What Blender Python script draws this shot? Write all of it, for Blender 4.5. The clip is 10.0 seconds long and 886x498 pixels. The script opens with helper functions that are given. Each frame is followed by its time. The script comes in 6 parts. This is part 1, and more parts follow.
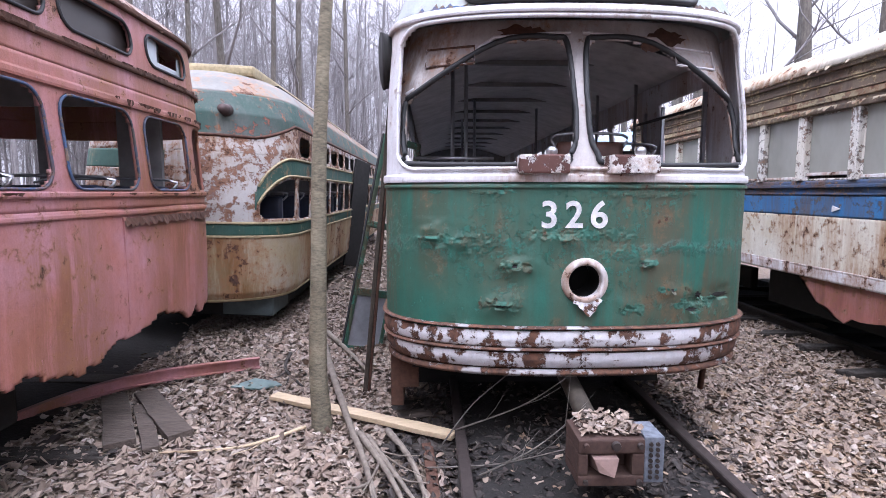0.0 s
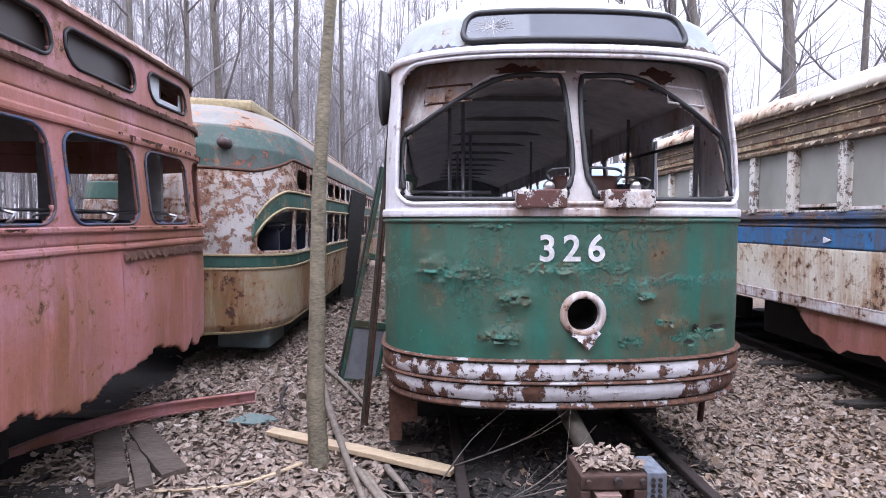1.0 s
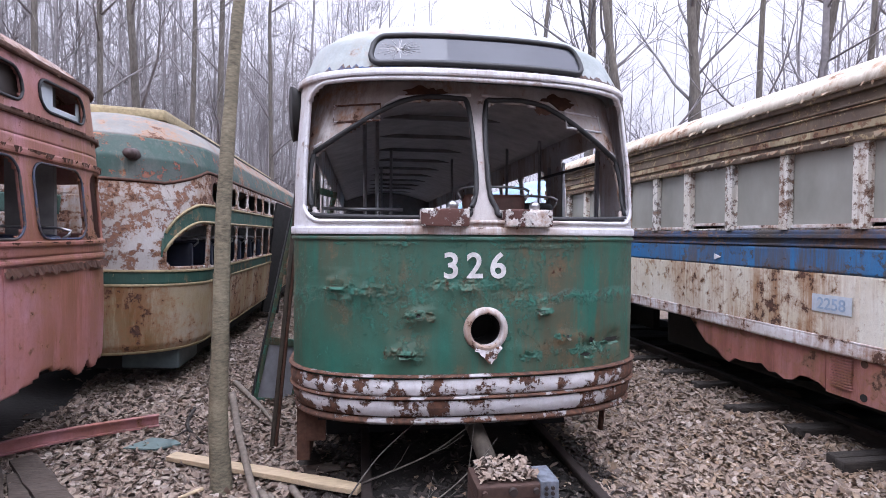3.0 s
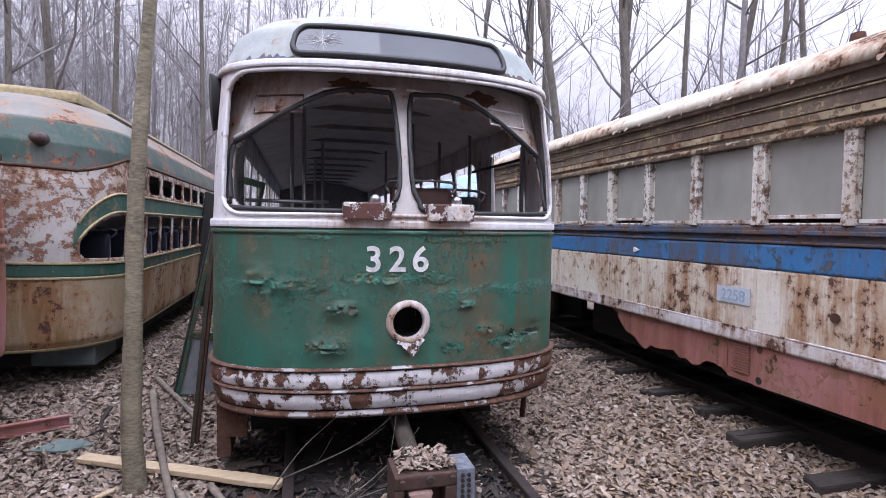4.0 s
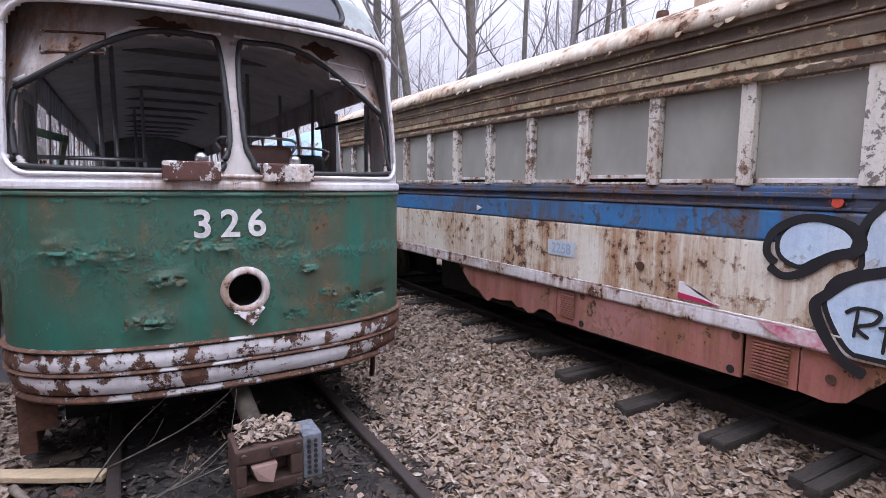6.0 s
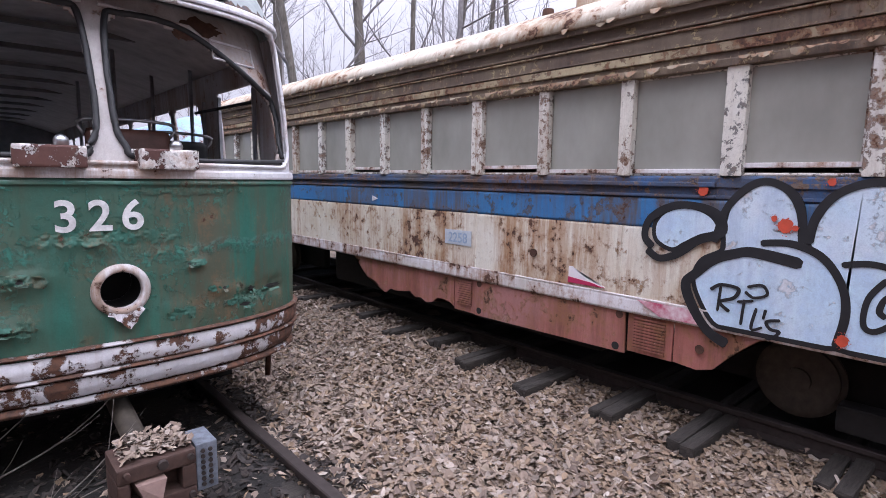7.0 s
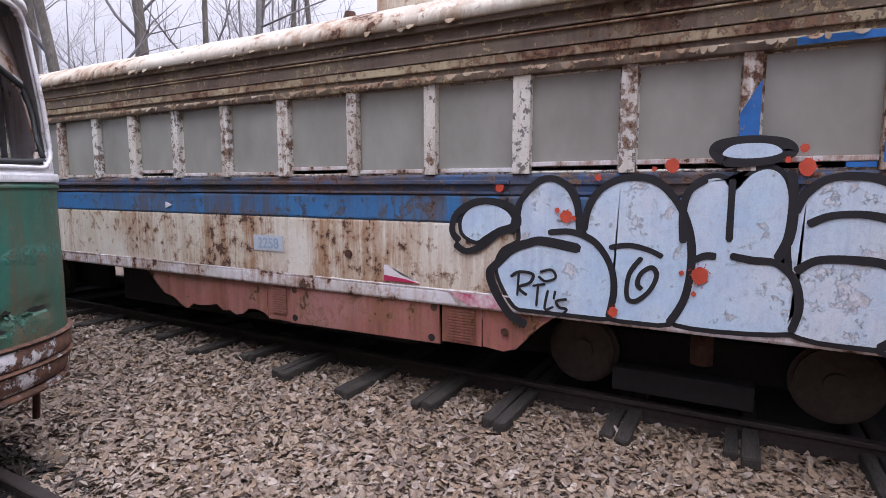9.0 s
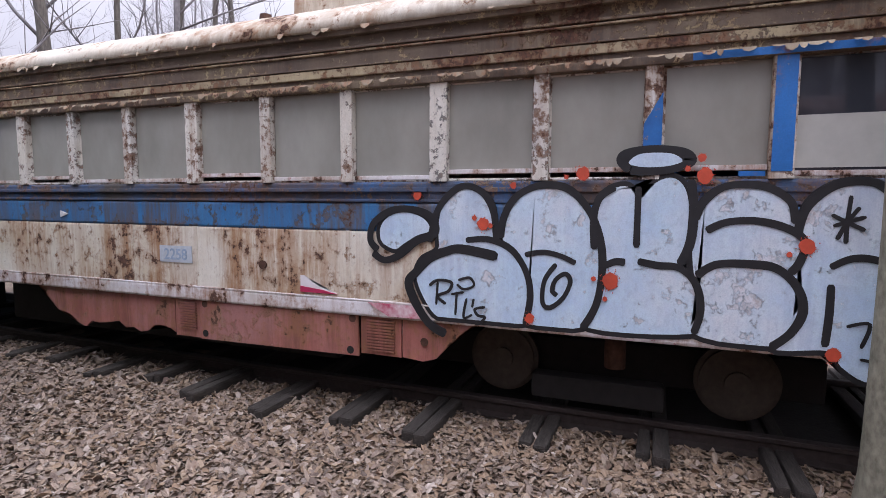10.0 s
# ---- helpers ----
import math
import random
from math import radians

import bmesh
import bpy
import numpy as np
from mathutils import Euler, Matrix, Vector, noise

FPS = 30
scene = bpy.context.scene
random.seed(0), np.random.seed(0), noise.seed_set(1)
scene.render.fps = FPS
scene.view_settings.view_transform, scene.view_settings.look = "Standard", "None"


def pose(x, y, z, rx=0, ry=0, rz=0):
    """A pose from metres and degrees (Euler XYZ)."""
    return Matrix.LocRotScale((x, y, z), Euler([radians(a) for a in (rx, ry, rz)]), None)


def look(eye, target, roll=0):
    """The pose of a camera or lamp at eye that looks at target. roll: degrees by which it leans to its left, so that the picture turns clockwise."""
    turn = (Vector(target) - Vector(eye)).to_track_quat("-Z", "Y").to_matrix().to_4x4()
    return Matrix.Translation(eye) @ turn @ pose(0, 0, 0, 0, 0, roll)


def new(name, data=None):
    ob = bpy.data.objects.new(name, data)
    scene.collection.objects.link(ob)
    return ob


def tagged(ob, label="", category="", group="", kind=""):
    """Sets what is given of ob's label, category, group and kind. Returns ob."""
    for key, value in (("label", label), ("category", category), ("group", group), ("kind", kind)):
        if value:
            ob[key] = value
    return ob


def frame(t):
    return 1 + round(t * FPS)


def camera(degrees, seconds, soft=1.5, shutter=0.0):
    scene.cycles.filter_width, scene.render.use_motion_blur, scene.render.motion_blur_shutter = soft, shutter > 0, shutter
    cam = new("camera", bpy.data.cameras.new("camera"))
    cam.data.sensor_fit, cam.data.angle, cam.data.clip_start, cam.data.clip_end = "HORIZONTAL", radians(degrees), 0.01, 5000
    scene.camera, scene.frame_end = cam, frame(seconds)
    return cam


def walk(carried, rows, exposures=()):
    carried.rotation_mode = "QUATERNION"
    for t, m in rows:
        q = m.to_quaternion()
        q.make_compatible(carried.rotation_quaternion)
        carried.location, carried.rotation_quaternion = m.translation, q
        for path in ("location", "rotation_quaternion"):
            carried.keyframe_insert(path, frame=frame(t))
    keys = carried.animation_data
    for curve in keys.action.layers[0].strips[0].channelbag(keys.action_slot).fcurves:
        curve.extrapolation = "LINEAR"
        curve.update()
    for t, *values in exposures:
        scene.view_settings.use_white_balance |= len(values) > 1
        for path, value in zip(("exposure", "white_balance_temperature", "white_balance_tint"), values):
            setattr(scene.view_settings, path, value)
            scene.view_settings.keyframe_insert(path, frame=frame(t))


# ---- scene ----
cam = camera(79.0, 10.0, 0.7)
PATH = [
    (0.0, -0.088, -0.040, 1.679, 83.96, -0.12, -1.50),
    (0.5, -0.119, -0.053, 1.692, 85.63, -0.07, -1.94),
    (1.0, -0.120, -0.062, 1.710, 87.04, -0.02, -2.15),
    (1.5, -0.098, -0.070, 1.722, 88.05, 0.11, -2.66),
    (2.0, -0.065, -0.082, 1.725, 88.44, 0.00, -4.07),
    (2.5, -0.003, -0.096, 1.730, 88.58, -0.15, -6.23),
    (4.0, 0.186, -0.195, 1.761, 87.54, -0.80, -14.91),
    (4.5, 0.240, -0.191, 1.771, 86.67, -0.80, -17.71),
    (5.0, 0.269, -0.208, 1.782, 85.47, -0.67, -20.71),
    (5.5, 0.280, -0.205, 1.784, 84.20, -0.53, -24.87),
    (7.0, 0.237, -0.110, 1.762, 82.53, -0.77, -42.00),
    (7.5, 0.212, -0.082, 1.752, 82.58, -0.47, -47.05),
    (8.0, 0.183, -0.075, 1.743, 82.65, 0.06, -51.90),
    (8.5, 0.213, -0.070, 1.729, 83.05, 0.18, -56.99),
    (9.0, 0.247, -0.109, 1.717, 83.34, -0.01, -61.71),
    (9.5, 0.297, -0.158, 1.701, 84.00, -0.40, -65.56),
    (10.0, 0.355, -0.188, 1.685, 84.65, -0.24, -68.63),
]
walk(cam, [(t, pose(*row)) for t, *row in PATH], ((0.0, 1.27, 5560, 14), (1.0, 1.17, 5580, 14), (2.5, 0.96, 5640, 14), (5.0, 0.76, 5700, 14), (7.5, 0.74, 5740, 14), (10.0, 0.58, 5850, 13)))

# ---- light: an overcast late-winter sky ----
world = bpy.data.worlds.new("overcast_sky")
scene.world = world
world.use_nodes = True
wn, wl = world.node_tree.nodes, world.node_tree.links
wn.clear()
sky = wn.new("ShaderNodeTexSky")
sky.sky_type, sky.sun_disc = "NISHITA", False
sky.sun_elevation, sky.sun_rotation, sky.air_density, sky.dust_density = radians(48), radians(150), 1.0, 5.0
grey = wn.new("ShaderNodeHueSaturation")
grey.inputs["Saturation"].default_value = 0.12
cloud = wn.new("ShaderNodeMix")
cloud.data_type = "RGBA"
cloud.inputs["Factor"].default_value = 0.75
cloud.inputs["B"].default_value = (9.4, 8.8, 9.5, 1)
bg = wn.new("ShaderNodeBackground")
bg.inputs["Strength"].default_value = 0.142
wout = wn.new("ShaderNodeOutputWorld")
wl.new(sky.outputs["Color"], grey.inputs["Color"])
wl.new(grey.outputs["Color"], cloud.inputs["A"])
# an overcast sky is dimmer towards the horizon than overhead
height = wn.new("ShaderNodeSeparateXYZ")
wl.new(wn.new("ShaderNodeTexCoord").outputs["Generated"], height.inputs["Vector"])
rise = wn.new("ShaderNodeMath")
rise.operation = "MULTIPLY_ADD"
square = wn.new("ShaderNodeMath")
square.operation = "MULTIPLY"
wl.new(height.outputs["Z"], square.inputs[0])
wl.new(height.outputs["Z"], square.inputs[1])
wl.new(square.outputs["Value"], rise.inputs[0])
rise.inputs[1].default_value, rise.inputs[2].default_value = 2.0, 0.4
overcast = wn.new("ShaderNodeVectorMath")
overcast.operation = "SCALE"
wl.new(cloud.outputs["Result"], overcast.inputs[0])
wl.new(rise.outputs["Value"], overcast.inputs["Scale"])
wl.new(overcast.outputs["Vector"], bg.inputs["Color"])
wl.new(bg.outputs["Background"], wout.inputs["Surface"])
sun = new("sun", bpy.data.lights.new("sun", "SUN"))
sun.data.energy, sun.data.angle, sun.data.color = 1.1, radians(50), (1.0, 0.97, 0.94)
sun.matrix_world = look((-5, -7, 13), (0, 0, 0))

# ---- materials ----


def material(name, rough=0.8, metal=0.0):
    m = bpy.data.materials.new(name)
    m.use_nodes = True
    nodes = m.node_tree.nodes
    shader = nodes["Principled BSDF"]
    shader.inputs["Roughness"].default_value = rough
    shader.inputs["Metallic"].default_value = metal
    return m, nodes, m.node_tree.links, shader


def noise_node(nodes, links, coord, scale, stretch=(1, 1, 1), detail=6.0, rough=0.6, shift=0.0):
    mp = nodes.new("ShaderNodeMapping")
    mp.inputs["Scale"].default_value = stretch
    mp.inputs["Location"].default_value = (shift, shift * 1.7, shift * 0.6)
    links.new(coord, mp.inputs["Vector"])
    n = nodes.new("ShaderNodeTexNoise")
    n.inputs["Scale"].default_value, n.inputs["Detail"].default_value, n.inputs["Roughness"].default_value = scale, detail, rough
    links.new(mp.outputs["Vector"], n.inputs["Vector"])
    return n.outputs["Fac"]


def step(nodes, links, fac, lo, hi):
    r = nodes.new("ShaderNodeMapRange")
    r.inputs["From Min"].default_value, r.inputs["From Max"].default_value = lo, hi
    links.new(fac, r.inputs["Value"])
    return r.outputs["Result"]


def math_node(nodes, links, op, a, b):
    m = nodes.new("ShaderNodeMath")
    m.operation = op
    for k, v in enumerate((a, b)):
        if isinstance(v, (int, float)):
            m.inputs[k].default_value = v
        else:
            links.new(v, m.inputs[k])
    return m.outputs["Value"]


def mix(nodes, links, fac, a, b):
    m = nodes.new("ShaderNodeMix")
    m.data_type = "RGBA"
    for key, v in (("Factor", fac), ("A", a), ("B", b)):
        if isinstance(v, (int, float)):
            m.inputs[key].default_value = v
        elif isinstance(v, tuple):
            m.inputs[key].default_value = (*v, 1) if len(v) == 3 else v
        else:
            links.new(v, m.inputs[key])
    return m.outputs["Result"]


def bump(nodes, links, shader, height, strength, dist):
    b = nodes.new("ShaderNodeBump")
    b.inputs["Strength"].default_value, b.inputs["Distance"].default_value = strength, dist
    links.new(height, b.inputs["Height"])
    links.new(b.outputs["Normal"], shader.inputs["Normal"])


RUST = ((0.15, 0.07, 0.042), (0.055, 0.03, 0.022))


def paint(name, colour, second=None, second_at=0.6, rust_at=0.62, streak=0.5, under=None, under_at=0.7, streak_colour=(0.2, 0.1, 0.05), rough=0.6, shift=0.0, fine=1.0, scar=None, halo=0.75):
    """Old weathered paint: faded patches, runs of rust, chips and flakes to an under-coat and to rusted steel."""
    m, nodes, links, shader = material(name, rough)

    def mul(a, b):
        return math_node(nodes, links, "MULTIPLY", a, b)

    def add(a, b):
        return math_node(nodes, links, "ADD", a, b)

    co = nodes.new("ShaderNodeTexCoord").outputs["Object"]
    warp = nodes.new("ShaderNodeMix")
    warp.data_type, warp.blend_type = "RGBA", "ADD"
    warp.inputs["Factor"].default_value = 0.2
    swirl = nodes.new("ShaderNodeTexNoise")
    swirl.inputs["Scale"].default_value, swirl.inputs["Detail"].default_value = 2.6, 6.0
    links.new(co, swirl.inputs["Vector"])
    links.new(co, warp.inputs["A"])
    links.new(swirl.outputs["Color"], warp.inputs["B"])
    wco = warp.outputs["Result"]
    big = noise_node(nodes, links, co, 1.5, detail=5, shift=shift)
    where = noise_node(nodes, links, co, 1.0, (1, 1, 0.5), 3, 0.5, shift + 7)
    mid = noise_node(nodes, links, co, 6.5 * fine, detail=12, rough=0.74, shift=shift + 3)
    chip = noise_node(nodes, links, wco, 24.0 * fine, (1, 1, 0.8), 6, 0.7, shift + 13)
    grain = noise_node(nodes, links, co, 120.0, detail=3, shift=shift + 9)
    sway = nodes.new("ShaderNodeMix")
    sway.data_type, sway.blend_type = "RGBA", "ADD"
    sway.inputs["Factor"].default_value = 0.04
    links.new(co, sway.inputs["A"])
    links.new(swirl.outputs["Color"], sway.inputs["B"])
    rco = sway.outputs["Result"]
    runs_a = noise_node(nodes, links, rco, 3.0, (2.0, 2.0, 0.2), 8, 0.72, shift + 5)
    runs_b = noise_node(nodes, links, rco, 12.0, (2.0, 2.0, 0.1), 5, 0.65, shift + 6)
    runs = add(mul(runs_a, 0.78), mul(runs_b, 0.22))
    dark, light = tuple(c * 0.6 for c in colour), tuple(min(0.85, c * 1.25 + 0.02) for c in colour)
    col = mix(nodes, links, step(nodes, links, big, 0.38, 0.62), colour, second or dark)
    col = mix(nodes, links, mul(step(nodes, links, mid, 0.42, 0.7), 0.45), col, light)
    col = mix(nodes, links, mul(step(nodes, links, chip, 0.5, 0.72), 0.45), col, dark)
    col = mix(nodes, links, mul(step(nodes, links, grain, 0.4, 0.7), 0.3), col, dark)
    col = mix(nodes, links, mul(step(nodes, links, runs_b, 0.45, 0.3), 0.18), col, light)
    fine_run = mul(step(nodes, links, runs_b, 0.52, 0.7), 0.22 * streak)
    col = mix(nodes, links, fine_run, col, streak_colour)
    run = mul(step(nodes, links, runs, second_at - 0.04, second_at + 0.08), step(nodes, links, where, 0.38, 0.58))
    col = mix(nodes, links, mul(run, streak), col, streak_colour)
    blot = add(mul(mid, 0.72), mul(big, 0.28))
    height = mul(mid, 0.35)
    if scar:
        sep = nodes.new("ShaderNodeSeparateXYZ")
        links.new(wco, sep.inputs["Vector"])
        off = math_node(nodes, links, "ABSOLUTE", math_node(nodes, links, "SUBTRACT", sep.outputs["Z"], scar[0]), 0.0)
        band = step(nodes, links, off, scar[1], 0.0)
        lump = mul(mul(band, step(nodes, links, chip, 0.44, 0.52)), step(nodes, links, where, 0.42, 0.5))
        col = mix(nodes, links, mul(lump, 0.85), col, scar[2])
        blister = mul(step(nodes, links, chip, 0.545, 0.575), step(nodes, links, big, 0.5, 0.56))
        lump = math_node(nodes, links, "MAXIMUM", lump, mul(blister, 0.8))
        col = mix(nodes, links, mul(blister, 0.7), col, scar[2])
        height = add(height, mul(lump, 1.8))
    if under:
        um = step(nodes, links, blot, under_at - 0.006, under_at + 0.006)
        rim = mul(step(nodes, links, blot, under_at - 0.022, under_at - 0.004), 0.6)
        col = mix(nodes, links, rim, col, dark)
        shade = mix(nodes, links, step(nodes, links, chip, 0.4, 0.65), under, tuple(c * 0.6 for c in under))
        col = mix(nodes, links, um, col, shade)
        cm = step(nodes, links, chip, 0.655, 0.67)
        col = mix(nodes, links, mul(cm, 0.8), col, under)
        height = math_node(nodes, links, "SUBTRACT", height, add(um, mul(cm, 0.6)))
    mixed = add(add(blot, mul(math_node(nodes, links, "SUBTRACT", runs, 0.5), 0.3)), mul(math_node(nodes, links, "SUBTRACT", where, 0.5), 0.3))
    stain = step(nodes, links, mixed, rust_at - 0.1, rust_at)
    col = mix(nodes, links, mul(stain, halo), col, (0.28, 0.13, 0.055))
    rm = step(nodes, links, mixed, rust_at - 0.008, rust_at + 0.012)
    rust = mix(nodes, links, step(nodes, links, chip, 0.38, 0.62), RUST[0], RUST[1])
    col = mix(nodes, links, rm, col, rust)
    height = math_node(nodes, links, "SUBTRACT", height, mul(rm, 1.2))
    height = add(height, add(mul(grain, 0.12), mul(chip, 0.35)))
    links.new(col, shader.inputs["Base Color"])
    links.new(mix_value(nodes, links, rm, rough, 0.92), shader.inputs["Roughness"])
    bump(nodes, links, shader, height, 0.8, 0.007)
    return m


def mix_value(nodes, links, fac, a, b):
    m = nodes.new("ShaderNodeMapRange")
    m.inputs["To Min"].default_value, m.inputs["To Max"].default_value = a, b
    links.new(fac, m.inputs["Value"])
    return m.outputs["Result"]


def plain(name, colour, rough=0.7, metal=0.0, scale=20.0, vary=0.35, relief=0.003, stretch=(1, 1, 1), second=None):
    """A simple surface with grain and blotches."""
    m, nodes, links, shader = material(name, rough, metal)
    co = nodes.new("ShaderNodeTexCoord").outputs["Object"]
    a = noise_node(nodes, links, co, scale, stretch, 7)
    b = noise_node(nodes, links, co, scale * 0.12, stretch, 4, shift=4)
    dark = second or tuple(c * (1 - vary) for c in colour)
    f = math_node(nodes, links, "ADD", math_node(nodes, links, "MULTIPLY", a, 0.6), math_node(nodes, links, "MULTIPLY", b, 0.4))
    links.new(mix(nodes, links, step(nodes, links, f, 0.36, 0.64), dark, colour), shader.inputs["Base Color"])
    bump(nodes, links, shader, a, 0.6, relief)
    return m


def by_piece(name, colours, rough=0.85, island=True, scale=40.0):
    """Each loose piece takes its own tone from a ramp."""
    m, nodes, links, shader = material(name, rough)
    if island:
        val = nodes.new("ShaderNodeNewGeometry").outputs["Random Per Island"]
    else:
        val = nodes.new("ShaderNodeObjectInfo").outputs["Random"]
    ramp = nodes.new("ShaderNodeValToRGB")
    els = ramp.color_ramp.elements
    while len(els) < len(colours):
        els.new(0.5)
    for k, c in enumerate(colours):
        els[k].position = k / (len(colours) - 1)
        els[k].color = (*c, 1)
    links.new(val, ramp.inputs["Fac"])
    co = nodes.new("ShaderNodeTexCoord").outputs["Object"]
    g = noise_node(nodes, links, co, scale, detail=5)
    col = mix(nodes, links, step(nodes, links, g, 0.3, 0.75), ramp.outputs["Color"], (0.09, 0.07, 0.06))
    half = mix(nodes, links, 0.65, col, ramp.outputs["Color"])
    links.new(half, shader.inputs["Base Color"])
    bump(nodes, links, shader, g, 0.4, 0.003)
    return m


GREEN = paint("weathered_green_paint", (0.02, 0.118, 0.085), (0.05, 0.092, 0.058), 0.46, 0.645, 0.75, (0.035, 0.18, 0.135), 0.605, (0.085, 0.07, 0.042), 0.5, 0.0, 1.0, (1.43, 0.06, (0.035, 0.18, 0.135)), 0.4)
TEAL_FLAKE = paint("lifted_teal_paint", (0.024, 0.125, 0.09), (0.045, 0.1, 0.068), 0.5, 0.6, 0.5, (0.04, 0.19, 0.14), 0.54, (0.08, 0.065, 0.04), 0.75, 46.0, 3.0, None, 0.3)
WHITE = paint("flaking_white_paint", (0.68, 0.67, 0.7), (0.55, 0.54, 0.56), 0.47, 0.61, 0.7, (0.5, 0.47, 0.46), 0.59, (0.3, 0.2, 0.13), 0.6, 2.0, 1.0, None, 0.4)
WHITE_WORN = paint("badly_flaked_white_paint", (0.66, 0.65, 0.68), (0.55, 0.53, 0.55), 0.55, 0.492, 0.4, None, 0.7, (0.3, 0.18, 0.1), 0.65, 6.0, 0.8, None, 0.1)
# stained white, also darkened for the shade inside the windscreen recess
WHITE_STAINED_SHADE = paint("stained_shaded_white_inner_paint", (0.5, 0.47, 0.46), (0.36, 0.32, 0.3), 0.46, 0.6, 0.7, (0.3, 0.25, 0.22), 0.6, (0.16, 0.1, 0.07), 0.65, 3.0)
ROOF_GREY = paint("chalky_pale_roof_paint", (0.34, 0.365, 0.365), (0.23, 0.265, 0.255), 0.47, 0.66, 0.5, (0.25, 0.27, 0.25), 0.62, (0.3, 0.28, 0.22), 0.6, 8.0)
RED = paint("faded_pink_red_paint", (0.36, 0.14, 0.108), (0.44, 0.225, 0.255), 0.43, 0.615, 0.9, (0.4, 0.2, 0.19), 0.585, (0.21, 0.09, 0.045), 0.55, 11.0, 1.2, None, 0.8)
RED_ROOF = paint("peeling_red_roof_paint", (0.42, 0.3, 0.28), (0.3, 0.2, 0.19), 0.53, 0.525, 0.4, (0.5, 0.46, 0.44), 0.5, (0.14, 0.07, 0.05), 0.75, 12.0)
CREAM = paint("stained_cream_paint", (0.36, 0.28, 0.16), (0.42, 0.36, 0.29), 0.41, 0.555, 1.0, (0.33, 0.07, 0.045), 0.65, (0.18, 0.095, 0.03), 0.65, 15.0)
CREAM_WHITE = paint("patchy_white_and_rust_paint", (0.42, 0.395, 0.38), (0.37, 0.32, 0.28), 0.48, 0.54, 0.8, (0.17, 0.095, 0.08), 0.51, (0.2, 0.125, 0.06), 0.65, 17.0, 1.4)
CREAM_ROOF = paint("mossy_green_roof_paint", (0.016, 0.05, 0.038), (0.075, 0.08, 0.072), 0.56, 0.63, 0.35, (0.22, 0.075, 0.05), 0.56, (0.22, 0.21, 0.18), 0.75, 19.0)
CREAM_TOP = paint("bleached_roof_paint", (0.19, 0.185, 0.168), (0.125, 0.12, 0.11), 0.48, 0.58, 0.6, None, 0.66, (0.2, 0.15, 0.1), 0.75, 20.0)
GREEN_BAND = paint("dull_green_band_paint", (0.025, 0.08, 0.06), None, 0.56, 0.63, 0.3, (0.4, 0.34, 0.2), 0.6, (0.3, 0.25, 0.15), 0.6, 21.0)
YELLOW_TRIM = plain("yellowed_trim_paint", (0.42, 0.34, 0.19), 0.65, 0, 25, 0.5)
BLUE = paint("chipped_blue_stripe_paint", (0.03, 0.16, 0.4), (0.06, 0.2, 0.42), 0.47, 0.63, 0.9, (0.08, 0.1, 0.13), 0.55, (0.1, 0.085, 0.075), 0.5, 23.0, 1.5, None, 0.25)
OFFWHITE = paint("rust_run_off_white_paint", (0.74, 0.7, 0.61), (0.6, 0.52, 0.385), 0.485, 0.596, 0.8, (0.54, 0.42, 0.28), 0.57, (0.33, 0.165, 0.065), 0.6, 25.0, 1.4)
SKIRT_WHITE = paint("scuffed_white_skirt_paint", (0.74, 0.71, 0.73), (0.6, 0.55, 0.5), 0.52, 0.565, 0.6, (0.4, 0.06, 0.1), 0.6, (0.3, 0.15, 0.08), 0.6, 26.0)
POST = paint("flaked_cream_post_paint", (0.68, 0.64, 0.56), (0.72, 0.7, 0.68), 0.5, 0.59, 0.8, (0.22, 0.21, 0.2), 0.525, (0.26, 0.16, 0.08), 0.65, 27.0, 2.6)
BROWN = paint("brown_letterboard_paint", (0.12, 0.085, 0.06), (0.2, 0.15, 0.095), 0.48, 0.6, 0.7, (0.44, 0.36, 0.21), 0.548, (0.05, 0.035, 0.028), 0.7, 29.0, 1.8, None, 0.3)
BLUE_ROOF = paint("lichen_streaked_white_roof", (0.64, 0.59, 0.5), (0.5, 0.43, 0.33), 0.45, 0.585, 0.8, (0.34, 0.25, 0.17), 0.57, (0.3, 0.21, 0.13), 0.75, 31.0)
SKIRT_RED = paint("salmon_red_skirt_paint", (0.36, 0.13, 0.105), (0.38, 0.19, 0.175), 0.48, 0.585, 0.75, (0.42, 0.25, 0.22), 0.56, (0.15, 0.065, 0.04), 0.65, 33.0)
DARK_TRIM = paint("dark_belt_trim", (0.06, 0.052, 0.048), (0.04, 0.11, 0.26), 0.47, 0.585, 0.7, (0.19, 0.15, 0.12), 0.555, (0.09, 0.05, 0.03), 0.7, 35.0, 2.0, None, 0.3)
BRIGHT_BLUE = paint("bright_blue_touch_up_paint", (0.025, 0.17, 0.52), None, 0.6, 0.66, 0.2, (0.3, 0.32, 0.36), 0.6, (0.1, 0.1, 0.15), 0.45, 37.0)
TAN = paint("tan_moulding_paint", (0.44, 0.36, 0.22), (0.28, 0.21, 0.13), 0.48, 0.57, 0.8, (0.15, 0.11, 0.075), 0.515, (0.1, 0.07, 0.05), 0.7, 91.0, 2.0)
STEEL = plain("rusted_steel", (0.12, 0.06, 0.04), 0.85, 0.3, 30, 0.55, 0.004)
RAIL = plain("dull_brown_rail_steel", (0.07, 0.055, 0.05), 0.6, 0.5, 25, 0.4)
# underframes and other black parts, and sheets that paint shade under the cars
BLACK = plain("near_black_parts", (0.018, 0.016, 0.015), 0.9, 0, 15, 0.5)
RUBBER = plain("perished_black_rubber", (0.025, 0.025, 0.027), 0.6, 0, 40, 0.4, 0.001)
